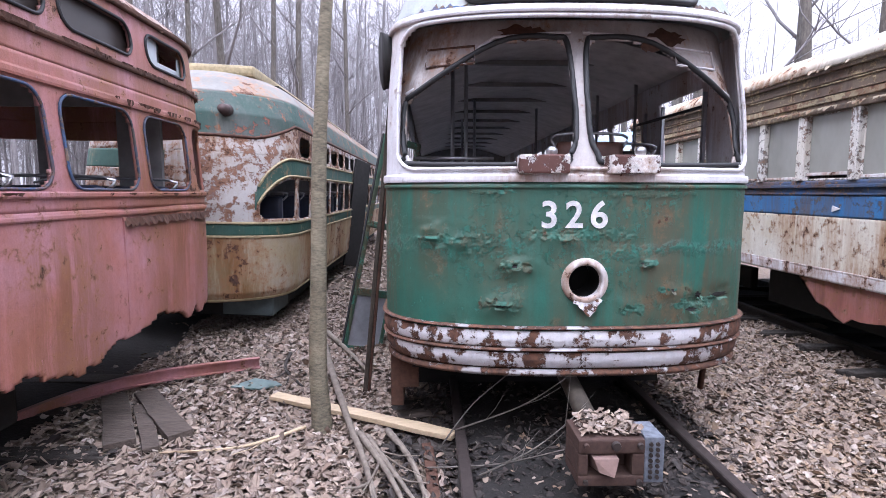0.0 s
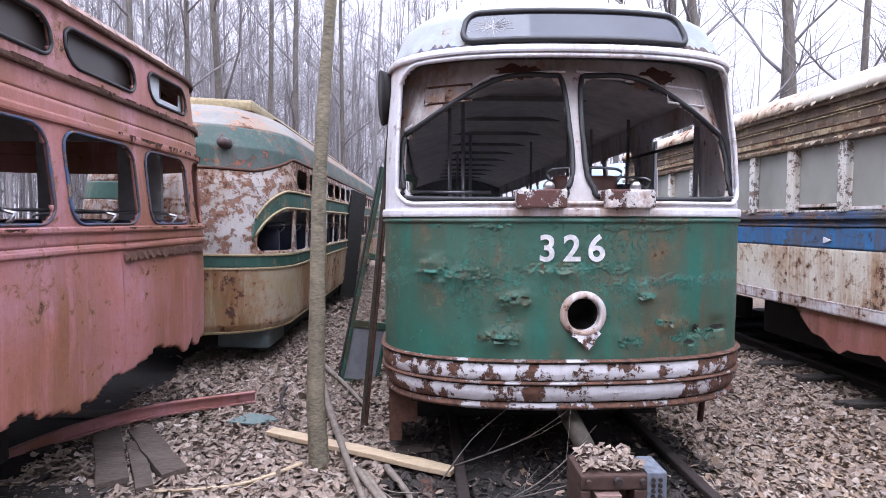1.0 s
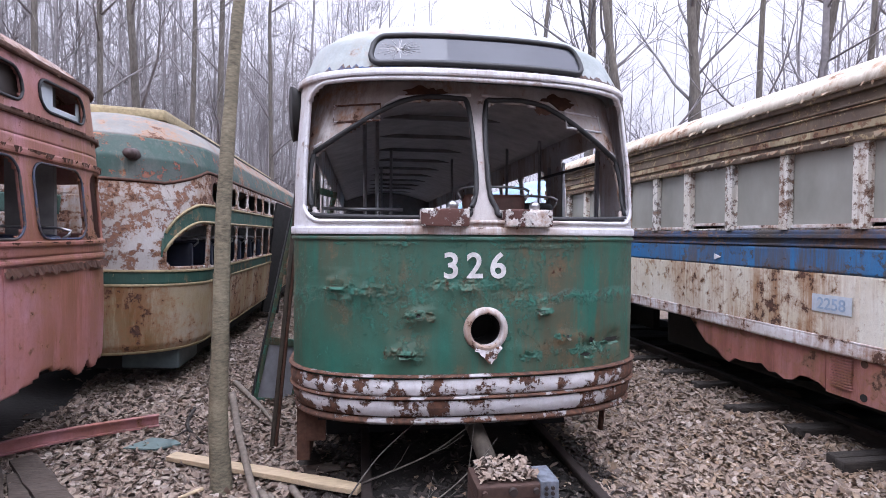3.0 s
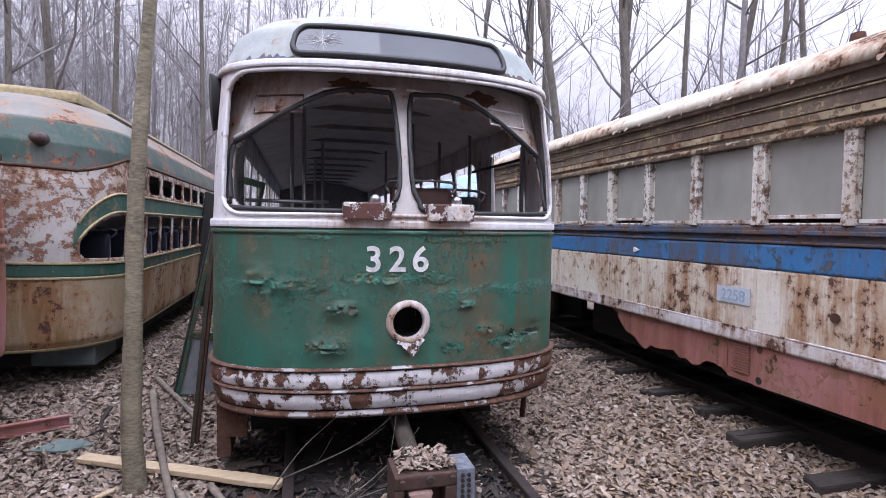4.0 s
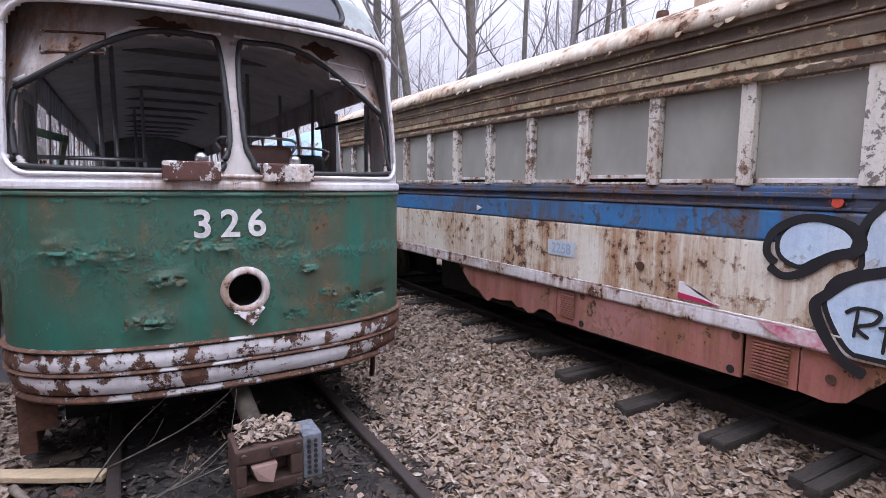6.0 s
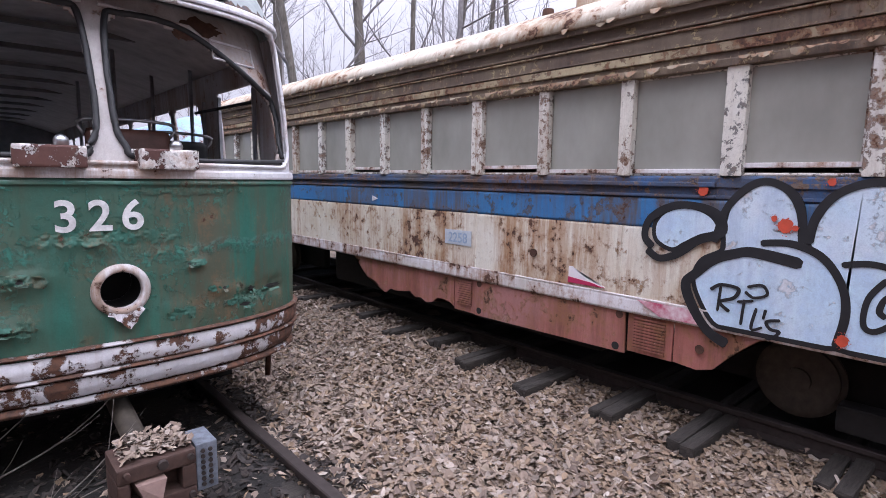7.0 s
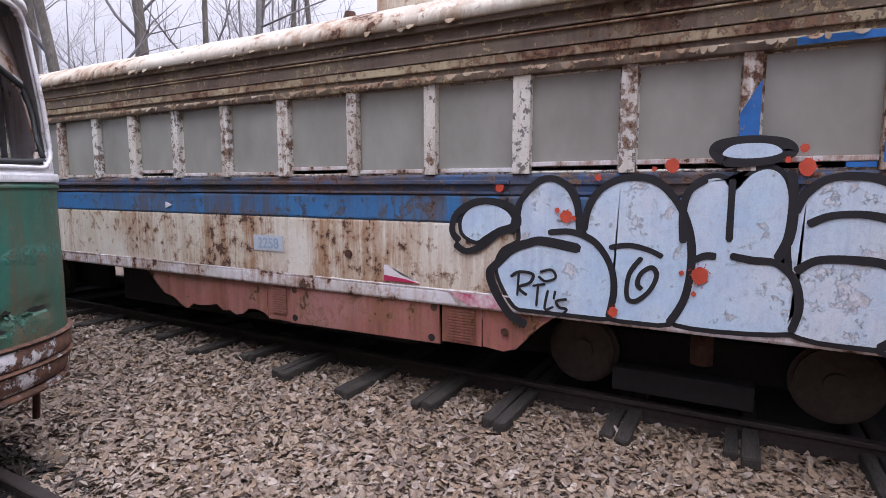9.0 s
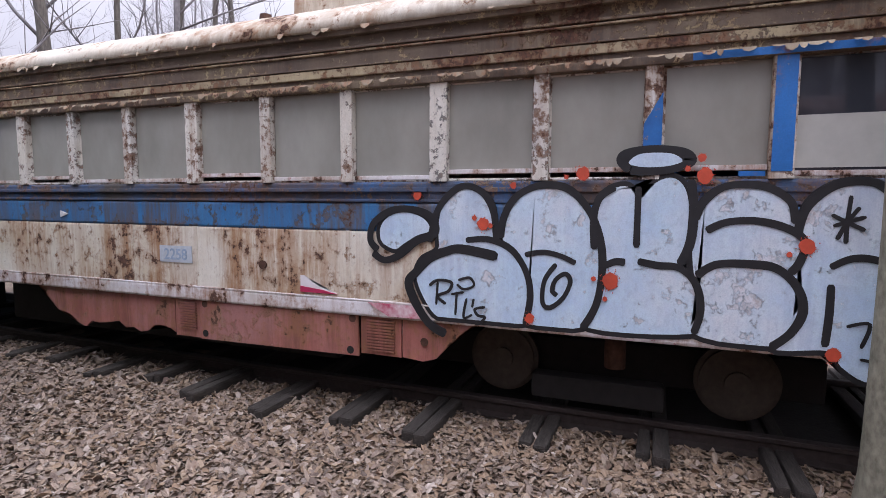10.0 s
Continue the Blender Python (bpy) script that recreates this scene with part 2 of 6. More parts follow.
CHROME = plain("dulled_chrome", (0.45, 0.45, 0.46), 0.3, 0.9, 30, 0.3, 0.0005)
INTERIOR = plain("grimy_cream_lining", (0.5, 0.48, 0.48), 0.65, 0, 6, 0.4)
INTERIOR_DARK = plain("dark_grey_lining", (0.22, 0.21, 0.205), 0.7, 0, 6, 0.45)
SEAT_BLUE = plain("dark_blue_vinyl", (0.018, 0.024, 0.05), 0.45, 0, 12, 0.4)
SEAT_BROWN = plain("cracked_brown_vinyl", (0.16, 0.07, 0.05), 0.5, 0, 14, 0.5)
TIE_WOOD = plain("weathered_creosoted_wood", (0.05, 0.041, 0.034), 0.95, 0, 14, 0.65, 0.014, (1, 6, 6))
GREY_TIMBER = plain("rotted_grey_brown_timber", (0.13, 0.1, 0.08), 0.95, 0, 16, 0.6, 0.012, (1, 6, 6))
PALE_WOOD = plain("fresh_pale_pine", (0.55, 0.43, 0.28), 0.7, 0, 20, 0.3, 0.002, (1, 5, 5))
BARK = plain("grey_brown_bark", (0.17, 0.15, 0.13), 0.95, 0, 26, 0.6, 0.012, (1, 1, 0.3))
BARK_YOUNG = plain("pale_banded_young_bark", (0.27, 0.235, 0.16), 0.85, 0, 34, 0.65, 0.012, (0.8, 0.8, 2.2))
STICK = plain("barkless_grey_branch", (0.24, 0.2, 0.16), 0.9, 0, 20, 0.5, 0.004)
TWIG = plain("grey_twigs", (0.27, 0.25, 0.255), 0.95, 0, 10, 0.4, 0.001)
SOIL = plain("leaf_litter_and_soil", (0.2, 0.15, 0.11), 0.95, 0, 22, 0.65, 0.03)
LEAF = by_piece("dry_fallen_leaves", [(0.258, 0.189, 0.142), (0.378, 0.301, 0.237), (0.146, 0.103, 0.082), (0.430, 0.361, 0.301), (0.103, 0.076, 0.060), (0.327, 0.245, 0.185), (0.215, 0.163, 0.129), (0.404, 0.318, 0.245), (0.172, 0.125, 0.095), (0.499, 0.430, 0.370)])
LEAF_BROWN = by_piece("brown_fallen_leaves", [(0.241, 0.163, 0.103), (0.344, 0.249, 0.168), (0.129, 0.086, 0.057), (0.378, 0.288, 0.202), (0.086, 0.060, 0.043), (0.292, 0.202, 0.129), (0.181, 0.125, 0.082), (0.344, 0.249, 0.163), (0.138, 0.093, 0.065), (0.447, 0.361, 0.275)])
# damp leaves, with the shade under the car put into their tones
LEAF_DAMP_SHADE = by_piece("damp_rotted_shaded_leaves", [(0.016, 0.012, 0.01), (0.028, 0.02, 0.016), (0.012, 0.009, 0.008), (0.045, 0.033, 0.027), (0.015, 0.011, 0.009), (0.024, 0.017, 0.014)], 0.75)
FROST = plain("fogged_grey_plastic_pane", (0.37, 0.365, 0.325), 0.15, 0, 2.2, 0.34, 0.0002, (1, 1, 0.6))
GRAF_FILL = paint("silvery_blue_spray_fill", (0.5, 0.64, 0.82), (0.68, 0.72, 0.78), 0.52, 0.72, 0.35, (0.7, 0.72, 0.78), 0.57, (0.28, 0.36, 0.52), 0.5, 41.0)
GRAF_LINE = plain("black_spray_line", (0.015, 0.015, 0.018), 0.6, 0, 18, 0.5, 0.001)
GRAF_RED = plain("orange_red_spray_dot", (0.6, 0.085, 0.04), 0.55, 0, 18, 0.3, 0.001)
LETTER_WHITE = plain("white_number_paint", (0.78, 0.77, 0.77), 0.5, 0, 34, 0.4, 0.001)
FADED_BLUE = plain("faded_blue_numerals", (0.36, 0.46, 0.6), 0.6, 0, 40, 0.3, 0.001)
GLASS_DARK = plain("dark_sign_glass", (0.05, 0.055, 0.07), 0.05, 0.1, 2, 0.3, 0.0002)
# dark soil, taken near black to carry the shade under the cars
SHADE_SOIL = plain("dark_soil_shade_bed", (0.018, 0.015, 0.013), 0.95, 0, 25, 0.5, 0.02)
DARK_STEEL = plain("greasy_dark_steel", (0.075, 0.06, 0.045), 0.8, 0.2, 20, 0.5, 0.004)
GREY_SHEET = plain("pale_grey_sheet_metal", (0.33, 0.34, 0.37), 0.6, 0.1, 12, 0.3)

# ---- mesh helpers ----


def as_object(name, mesh, mat, parent=None, label="", smooth=False):
    ob = new(name, mesh)
    if mat:
        mesh.materials.append(mat)
    if smooth:
        mesh.polygons.foreach_set("use_smooth", [True] * len(mesh.polygons))
    if parent:
        ob.parent = parent
        ob.matrix_parent_inverse = world_of(parent).inverted()
    if label:
        tagged(ob, label)
    return ob


def world_of(ob):
    if ob.parent:
        return world_of(ob.parent) @ ob.matrix_parent_inverse @ ob.matrix_basis
    return ob.matrix_basis


def part(name, bm, mat, parent=None, label="", smooth=False):
    mesh = bpy.data.meshes.new(name)
    bmesh.ops.recalc_face_normals(bm, faces=bm.faces[:])
    bm.to_mesh(mesh)
    bm.free()
    return as_object(name, mesh, mat, parent, label, smooth)


def thing(name, at, label, category, group="", kind=""):
    ob = new(name)
    ob.location = at
    ob.matrix_basis = Matrix.Translation(at)
    return tagged(ob, label, category, group, kind)


def box(bm, lo, hi, m=None, bevel=0.0):
    size = [b - a for a, b in zip(lo, hi)]
    mid = [(a + b) / 2 for a, b in zip(lo, hi)]
    mat = Matrix.Translation(mid) @ Matrix.Diagonal((*size, 1))
    made = bmesh.ops.create_cube(bm, size=1.0, matrix=(m @ mat) if m else mat)
    if bevel:
        edges = {e for v in made["verts"] for e in v.link_edges}
        bmesh.ops.bevel(bm, geom=list(edges), offset=bevel, segments=2, affect="EDGES", profile=0.6)
    return bm


def boxed(lo, hi, m=None, bevel=0.0):
    return box(bmesh.new(), lo, hi, m, bevel)


def tube(bm, pts, radius, sides=8, closed=False):
    """Sweeps a ring of the given radius (or one per point) along the points."""
    pts = [Vector(p) for p in pts]
    n = len(pts)
    rad = [radius] * n if isinstance(radius, (int, float)) else list(radius)
    rings = []
    ref = Vector((0.03, 0.02, 1)).normalized()
    for i, p in enumerate(pts):
        a = pts[(i - 1) % n] if closed or i else p
        b = pts[(i + 1) % n] if closed or i < n - 1 else p
        d = (b - a).normalized()
        r = ref if abs(d.dot(ref)) < 0.95 else Vector((1, 0, 0))
        u = d.cross(r).normalized()
        w = d.cross(u)
        rings.append([bm.verts.new(p + (u * math.cos(2 * math.pi * k / sides) + w * math.sin(2 * math.pi * k / sides)) * rad[i]) for k in range(sides)])
    for i in range(n if closed else n - 1):
        a, b = rings[i], rings[(i + 1) % n]
        for k in range(sides):
            bm.faces.new((a[k], a[(k + 1) % sides], b[(k + 1) % sides], b[k]))
    if not closed:
        bm.faces.new(rings[0][::-1])
        bm.faces.new(rings[-1])
    return bm


def smooth_line(pts, steps=6, closed=False):
    """Catmull-Rom through the points."""
    out, n = [], len(pts)
    P = [Vector(p) for p in pts]
    for i in range(n if closed else n - 1):
        a, b, c, d = (P[(i + k) % n] if closed else P[min(max(i + k, 0), n - 1)] for k in (-1, 0, 1, 2))
        for s in range(steps):
            t = s / steps
            out.append(0.5 * ((2 * b) + (c - a) * t + (2 * a - 5 * b + 4 * c - d) * t * t + (3 * b - a - 3 * c + d) * t**3))
    if not closed:
        out.append(P[-1])
    return out


def rounded(x0, x1, z0, z1, r, n=6):
    """A rounded rectangle as a closed list of (x, z)."""
    out = []
    for cx, cz, a0 in ((x1 - r, z1 - r, 0), (x0 + r, z1 - r, 90), (x0 + r, z0 + r, 180), (x1 - r, z0 + r, 270)):
        for k in range(n + 1):
            a = radians(a0 + 90 * k / n)
            out.append((cx + r * math.cos(a), cz + r * math.sin(a)))
    return out


def dense(pts, gap=0.05):
    """A closed line with long stretches cut up."""
    out = []
    for i, p in enumerate(pts):
        q = pts[(i + 1) % len(pts)]
        n = max(1, int(math.hypot(q[0] - p[0], q[1] - p[1]) / gap))
        out += [(p[0] + (q[0] - p[0]) * k / n, p[1] + (q[1] - p[1]) * k / n) for k in range(n)]
    return out


def in_rounded(x, z, x0, x1, z0, z1, r):
    """Signed distance of arrays to a rounded rectangle, negative inside."""
    qx = np.abs(x - (x0 + x1) / 2) - (x1 - x0) / 2 + r
    qz = np.abs(z - (z0 + z1) / 2) - (z1 - z0) / 2 + r
    return np.hypot(np.maximum(qx, 0), np.maximum(qz, 0)) + np.minimum(np.maximum(qx, qz), 0) - r


def in_polygon(x, z, poly):
    inside = np.zeros(x.shape, bool)
    n = len(poly)
    for i in range(n):
        (x0, z0), (x1, z1) = poly[i], poly[(i + 1) % n]
        cross = ((z0 > z) != (z1 > z)) & (x < (x1 - x0) * (z - z0) / (z1 - z0 + 1e-12) + x0)
        inside ^= cross
    return inside


def wave(a, b, seed, scale):
    """Smooth value noise for arrays, 0 to 1."""
    rng = np.random.RandomState(seed)
    g = rng.rand(64, 64)
    u, v = a / scale, b / scale
    i, j = np.floor(u).astype(int), np.floor(v).astype(int)
    fu, fv = u - i, v - j
    fu, fv = fu * fu * (3 - 2 * fu), fv * fv * (3 - 2 * fv)
    q = lambda p, r: g[p % 64, r % 64]
    return (q(i, j) * (1 - fu) + q(i + 1, j) * fu) * (1 - fv) + (q(i, j + 1) * (1 - fu) + q(i + 1, j + 1) * fu) * fv


def grid_mesh(name, P, keep, mat, parent, thick=0.0, label="", smooth=True):
    """A sheet from an array of points (rows, columns, 3), less the cells that keep leaves out."""
    r, c = P.shape[:2]
    idx = np.arange(r * c).reshape(r, c)
    f = np.stack([idx[:-1, :-1], idx[:-1, 1:], idx[1:, 1:], idx[1:, :-1]], -1)[keep]
    used = np.unique(f)
    back = np.zeros(r * c, int)
    back[used] = np.arange(len(used))
    mesh = bpy.data.meshes.new(name)
    mesh.from_pydata(P.reshape(-1, 3)[used].tolist(), [], back[f].tolist())
    mesh.update()
    ob = as_object(name, mesh, mat, parent, label, smooth)
    if thick:
        s = ob.modifiers.new("thickness", "SOLIDIFY")
        s.thickness, s.offset = thick, -1.0
    return ob

# ---- ground, tracks ----


def ground_height(x, y):
    return 0.05 * (wave(x + 50, y + 50, 3, 2.3) - 0.5) + 0.03 * (wave(x + 50, y + 50, 4, 0.7) - 0.5)


xs = np.concatenate([np.linspace(-400, -14, 14), np.linspace(-12, 12, 161), np.linspace(14, 400, 14)])
ys = np.concatenate([np.linspace(-400, -8, 14), np.linspace(-6, 20, 174), np.linspace(22, 400, 14)])
GX, GY = np.meshgrid(xs, ys)
near = np.exp(-((GX / 14) ** 4)) * np.exp(-(((GY - 6) / 16) ** 4))
GZ = ground_height(GX, GY) * near + (1 - near) * 0.15 * (wave(GX + 900, GY + 900, 8, 14) - 0.5)
ground = grid_mesh("ground", np.stack([GX, GY, GZ], -1), np.ones((len(ys) - 1, len(xs) - 1), bool), SOIL, None)
tagged(ground, "forest floor of brown soil under dry fallen leaves", "ground", kind="structure")


def rail(name, x0, x1, y0, y1, z):
    """Flat-bottomed rail: foot with web, and the head."""
    t = thing(name, (x0, y0, z), "dull brown steel rail half sunk in leaves", "rail", "rails of the storage tracks")
    foot = [(-0.065, 0), (0.065, 0), (0.065, 0.012), (0.012, 0.03), (0.012, 0.101), (-0.012, 0.101), (-0.012, 0.03), (-0.065, 0.012)]
    head = [(-0.03, 0.1), (0.03, 0.1), (0.036, 0.108), (0.036, 0.134), (0.028, 0.14), (-0.028, 0.14), (-0.036, 0.134), (-0.036, 0.108)]
    for nm, prof in (("foot", foot), ("head", head)):
        bm = bmesh.new()
        rings = [[bm.verts.new((x0 + (x1 - x0) * k / 12 + a, y0 + (y1 - y0) * k / 12, z + b)) for a, b in prof] for k in range(13)]
        for a, b in zip(rings, rings[1:]):
            for k in range(len(prof)):
                bm.faces.new((a[k], a[(k + 1) % 8], b[(k + 1) % 8], b[k]))
        bm.faces.new(rings[0])
        bm.faces.new(rings[-1][::-1])
        part(nm, bm, RAIL, t)
    return t


for cx, y0, zr in ((-3.4, -6, -0.13), (0.86, 1.6, -0.04), (5.0, -4.5, 0.02)):
    for sgn in (-1, 1):
        rail("rail", cx + sgn * 0.74, cx + sgn * 0.74, y0, 30, zr)


def worn_beam(lo, hi, seed, bevel=0.012):
    bm = boxed(lo, hi, bevel=bevel)
    bmesh.ops.subdivide_edges(bm, edges=[e for e in bm.edges if e.calc_length() > 0.3], cuts=5)
    for v in bm.verts:
        v.co += Vector(noise.noise_vector(v.co * 5 + Vector((seed, 0, 0)))) * 0.012
    return bm


TIES = [(5.95, 0.0), (5.35, 0.02), (4.6, 0.0), (3.95, 0.03), (3.32, 0.02), (2.6, 0.0), (1.88, 0.02), (1.27, 0.02), (0.5, 0.0), (-0.24, 0.02), (-0.98, 0.0), (-1.75, 0.03), (-2.5, 0.0), (6.7, 0.0), (7.4, 0.02), (8.1, 0.0), (8.9, 0.01), (9.6, 0.0)]
for k, (ty, dz) in enumerate(TIES):
    rg = random.Random(k + 500)
    x0 = (3.54 if 1 < ty < 3.5 else 3.74) + 0.05 * math.sin(k * 2.3)
    split = rg.uniform(-0.025, 0.025)
    t = thing("tie", (5.0, ty, 0.0), "dark weathered wooden railway tie with split end", "railway tie", "ties under the blue-striped car")
    part("half", worn_beam((x0, ty - 0.1, -0.1), (6.3, ty + split - 0.008, 0.085 + dz), k, 0.018), TIE_WOOD, t)
    part("half", worn_beam((x0 + rg.uniform(-0.05, 0.09), ty + split + 0.008, -0.1), (6.3, ty + 0.1, 0.075 + dz + rg.uniform(-0.015, 0.015)), k + 31, 0.018), TIE_WOOD, t)
for k, ty in enumerate((2.55, 3.3, 4.05, 4.8, 5.6)):
    t = part("tie", worn_beam((-0.4, ty - 0.1, -0.12), (1.98, ty + 0.1, 0.015), k + 40), TIE_WOOD)
    tagged(t, "weathered wooden railway tie sunk among fallen leaves", "railway tie", "ties under the green car")
for k, ty in enumerate((2.6, 3.3, 4.0, 4.7, 5.4)):
    t = part("tie", worn_beam((-4.7, ty - 0.1, -0.12), (-2.1, ty + 0.1, 0.02), k + 60), TIE_WOOD)
    tagged(t, "dark wooden railway tie under the red car", "railway tie", "ties under the red car")

# ---- streamlined streetcars ----


# beds laid below the cars; their dark colour paints the under-car shade
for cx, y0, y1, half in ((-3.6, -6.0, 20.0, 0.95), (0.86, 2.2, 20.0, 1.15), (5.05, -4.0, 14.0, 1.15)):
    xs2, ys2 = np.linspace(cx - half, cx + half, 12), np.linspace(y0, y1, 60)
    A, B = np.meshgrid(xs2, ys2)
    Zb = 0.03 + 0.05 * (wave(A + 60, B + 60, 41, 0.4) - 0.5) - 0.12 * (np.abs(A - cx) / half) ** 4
    tagged(grid_mesh("track_bed", np.stack([A, B, Zb], -1), np.ones((59, 11), bool), SHADE_SOIL, None), "dark soil bed with the streetcar's shade put into its colour", "track bed", kind="structure")


class Car:
    """A rounded streetcar body: plan outline with a curved nose, half width and set-back of the nose by height."""

    def __init__(self, cx, nose, way, length, depth, power, profile, lean=0.0, turn=0.0):
        self.cx, self.nose, self.way, self.length, self.depth, self.power = cx, nose, way, length, depth, power
        self.zs, self.ws, self.ins = (np.array(q) for q in zip(*profile))
        self.w0 = max(self.ws)
        self.m = Matrix.Translation((cx, nose, 0)) @ Matrix.Rotation(radians(turn), 4, "Z") @ Matrix.Rotation(radians(lean), 4, "Y") @ Matrix.Translation((-cx, -nose, 0))
        phi = np.linspace(0, np.pi / 2, 400)
        ax, ay = self.w0 * np.sin(phi) ** (2 / power), depth * (1 - np.cos(phi) ** (2 / power))
        self.ax, self.ay = ax, ay
        self.al = np.concatenate([[0], np.cumsum(np.hypot(np.diff(ax), np.diff(ay)))])

    def setback(self, x):
        return np.interp(np.abs(x), self.ax, self.ay)

    def place(self, x, yd, z):
        """World place of lateral x, distance yd behind the nose (both of the widest outline) at height z."""
        x, yd, z = np.broadcast_arrays(np.asarray(x, float), np.asarray(yd, float), np.asarray(z, float))
        k = np.interp(z, self.zs, self.ws) / self.w0
        P = np.stack([self.cx + x * k, self.nose - self.way * (yd + np.interp(z, self.zs, self.ins)), z], -1)
        M = np.array(self.m)
        return P @ M[:3, :3].T + M[:3, 3]

    def front(self, x, z, out=0.0):
        p = self.place(x, self.setback(x) - out, z)
        return p

    def side(self, sgn, yd, z, out=0.0):
        return self.place(sgn * (self.w0 + out), yd, z)

    def skin(self, yd, z, out=0.0):
        """A place on the side, following the curve of the nose where it begins."""
        return self.place(np.interp(yd, self.ay, self.ax) + out, yd, z)

    def outline(self, ds, dside, reach):
        """Lateral and set-back of samples from one side round the nose to the other."""
        n = int(self.al[-1] / ds)
        l = np.linspace(0, self.al[-1], n)
        hx, hy = np.interp(l, self.al, self.ax), np.interp(l, self.al, self.ay)
        s = np.arange(self.depth + dside, reach, dside)
        x = np.concatenate([-np.full(len(s), self.w0), -hx[::-1], hx[1:], np.full(len(s), self.w0)])
        y = np.concatenate([s[::-1], hy[::-1], hy[1:], s])
        return x, y

    def sheet(self, name, parent, mat, z0, z1, holes=None, ds=0.02, dside=0.04, dz=0.02, thick=0.025, reach=None, dent=None, label=""):
        x, y = self.outline(ds, dside, reach or self.length)
        z = np.linspace(z0, z1, max(2, int((z1 - z0) / dz) + 1))
        X, Z = np.meshgrid(x, z)
        Y = np.meshgrid(y, z)[0]
        off = dent(X, Y, Z) if dent else 0.0
        P = self.place(X * (1 + np.where(Y > self.depth, off, 0) / self.w0), Y - np.where(Y <= self.depth, off, 0), Z)
        cx, cy, cz = (0.25 * (A[:-1, :-1] + A[1:, :-1] + A[:-1, 1:] + A[1:, 1:]) for A in (X, Y, Z))
        keep = np.ones(cx.shape, bool) if holes is None else ~holes(cx, cy, cz)
        if self.way < 0:
            P, keep = P[:, ::-1], keep[:, ::-1]
        return grid_mesh(name, P[:, ::-1], keep[:, ::-1], mat, parent, thick, label)

    def band(self, name, parent, mat, z, height, proud, x_lim=None, ds=0.03, dside=0.3, reach=None, label="", sag=0.0):
        """A moulding that runs round the body."""
        x, y = self.outline(ds, dside, reach or self.length)
        if x_lim is not None:
            sel = (np.abs(x) <= x_lim) & (y <= self.depth)
            x, y = x[sel], y[sel]
        prof = [(-0.01, -height / 2), (proud * 0.8, -height / 2), (proud, -height / 4), (proud, height / 4), (proud * 0.8, height / 2), (-0.01, height / 2)]
        dx, dy = np.gradient(x), np.gradient(y)
        ln = np.hypot(dx, dy)
        nx, ny = -dy / ln, dx / ln
        flip = np.where(nx * x + ny * (y - self.depth - 0.01) < 0, -1, 1)
        nx, ny = nx * flip, ny * flip
        rows = [self.place(x + nx * a, y + ny * a, z + b) for a, b in prof]
        rows.append(rows[0])
        return grid_mesh(name, np.stack(rows), np.ones((len(prof), len(x) - 1), bool), mat, parent, 0, label, False)


def ring(bm, pts, radius, sides=6):
    return tube(bm, [tuple(p) for p in pts], radius, sides, True)


PCC = [(0.3, 1.22, 0.03), (0.85, 1.25, 0.0), (1.7, 1.25, 0.0), (2.2, 1.24, 0.05), (2.76, 1.21, 0.14), (2.82, 1.2, 0.15), (3.05, 1.12, 0.26), (3.18, 1.0, 0.42), (3.28, 0.8, 0.65), (3.36, 0.55, 0.95), (3.41, 0.25, 1.25), (3.42, 0.02, 1.45)]

# -- the green car --
green = thing("green_streetcar", (0.86, 9.0, 0.1), "derelict green and white streetcar with flaking paint and empty windscreen", "streetcar")
G = Car(0.86, 3.17, -1, 13.0, 0.68, 2.5, PCC)
WL = [(-1.05, 1.86), (-1.11, 1.93), (-1.12, 2.25), (-1.02, 2.35), (-0.52, 2.64), (-0.15, 2.67), (-0.06, 2.6), (-0.04, 2.1), (-0.08, 1.92), (-0.2, 1.85)]
WR = [(-x, z) for x, z in WL]


def green_holes_white(x, y, z):
    front = (y <= G.depth) & (in_rounded(x, z, -1.16, 1.16, 1.82, 2.74, 0.13) < 0)
    cab = (y > 0.95) & (y < 1.75) & (z > 1.82) & (z < 2.5)
    n = np.mod(y - 2.2, 0.95)
    side = (y > 2.2) & (in_rounded(n, z, 0.06, 0.89, 1.8, 2.45, 0.08) < 0)
    return front | cab | side


def dents(x, y, z):
    base = 0.014 * (wave(x + 9, z + 9, 5, 0.35) - 0.5) + 0.008 * (wave(x * 2 + 9, z + 9, 6, 0.13) - 0.5)
    crumple = 0.0 * x
    for cx, cz, r, h in ((-0.42, 1.22, 0.1, 0.022), (-0.5, 0.99, 0.1, 0.025), (0.38, 1.25, 0.07, 0.018), (0.55, 1.07, 0.06, 0.016), (0.93, 1.02, 0.1, -0.03), (0.74, 1.0, 0.07, -0.02), (-0.8, 1.38, 0.16, 0.014), (-0.15, 1.41, 0.14, 0.014), (0.25, 1.0, 0.05, 0.012), (-0.95, 1.42, 0.1, 0.016)):
        near = np.exp(-(((x - cx) / r) ** 2) - ((z - cz) / (r * 0.6)) ** 2)
        crumple = crumple + near * (h + 0.035 * (wave(x * 3 + 9, z * 5 + 9, 7, 0.11) - 0.5))
    calm = np.clip(np.minimum(np.hypot(x, z - 1.14) / 0.13 - 1.0, np.maximum(np.abs(x) / 0.34, np.abs(z - 1.56) / 0.13) - 1.0) * 4, 0, 1)
    ragged = 0.012 * (wave(x + 9, z * 0 + 4, 8, 0.05) - 0.5) * np.exp(-(((z - 0.86) / 0.03) ** 2))
    return (base + crumple) * calm + ragged


def lamp_hole(x, y, z):
    return (y <= G.depth) & (np.hypot(x - 0.0, z - 1.14) < 0.112)


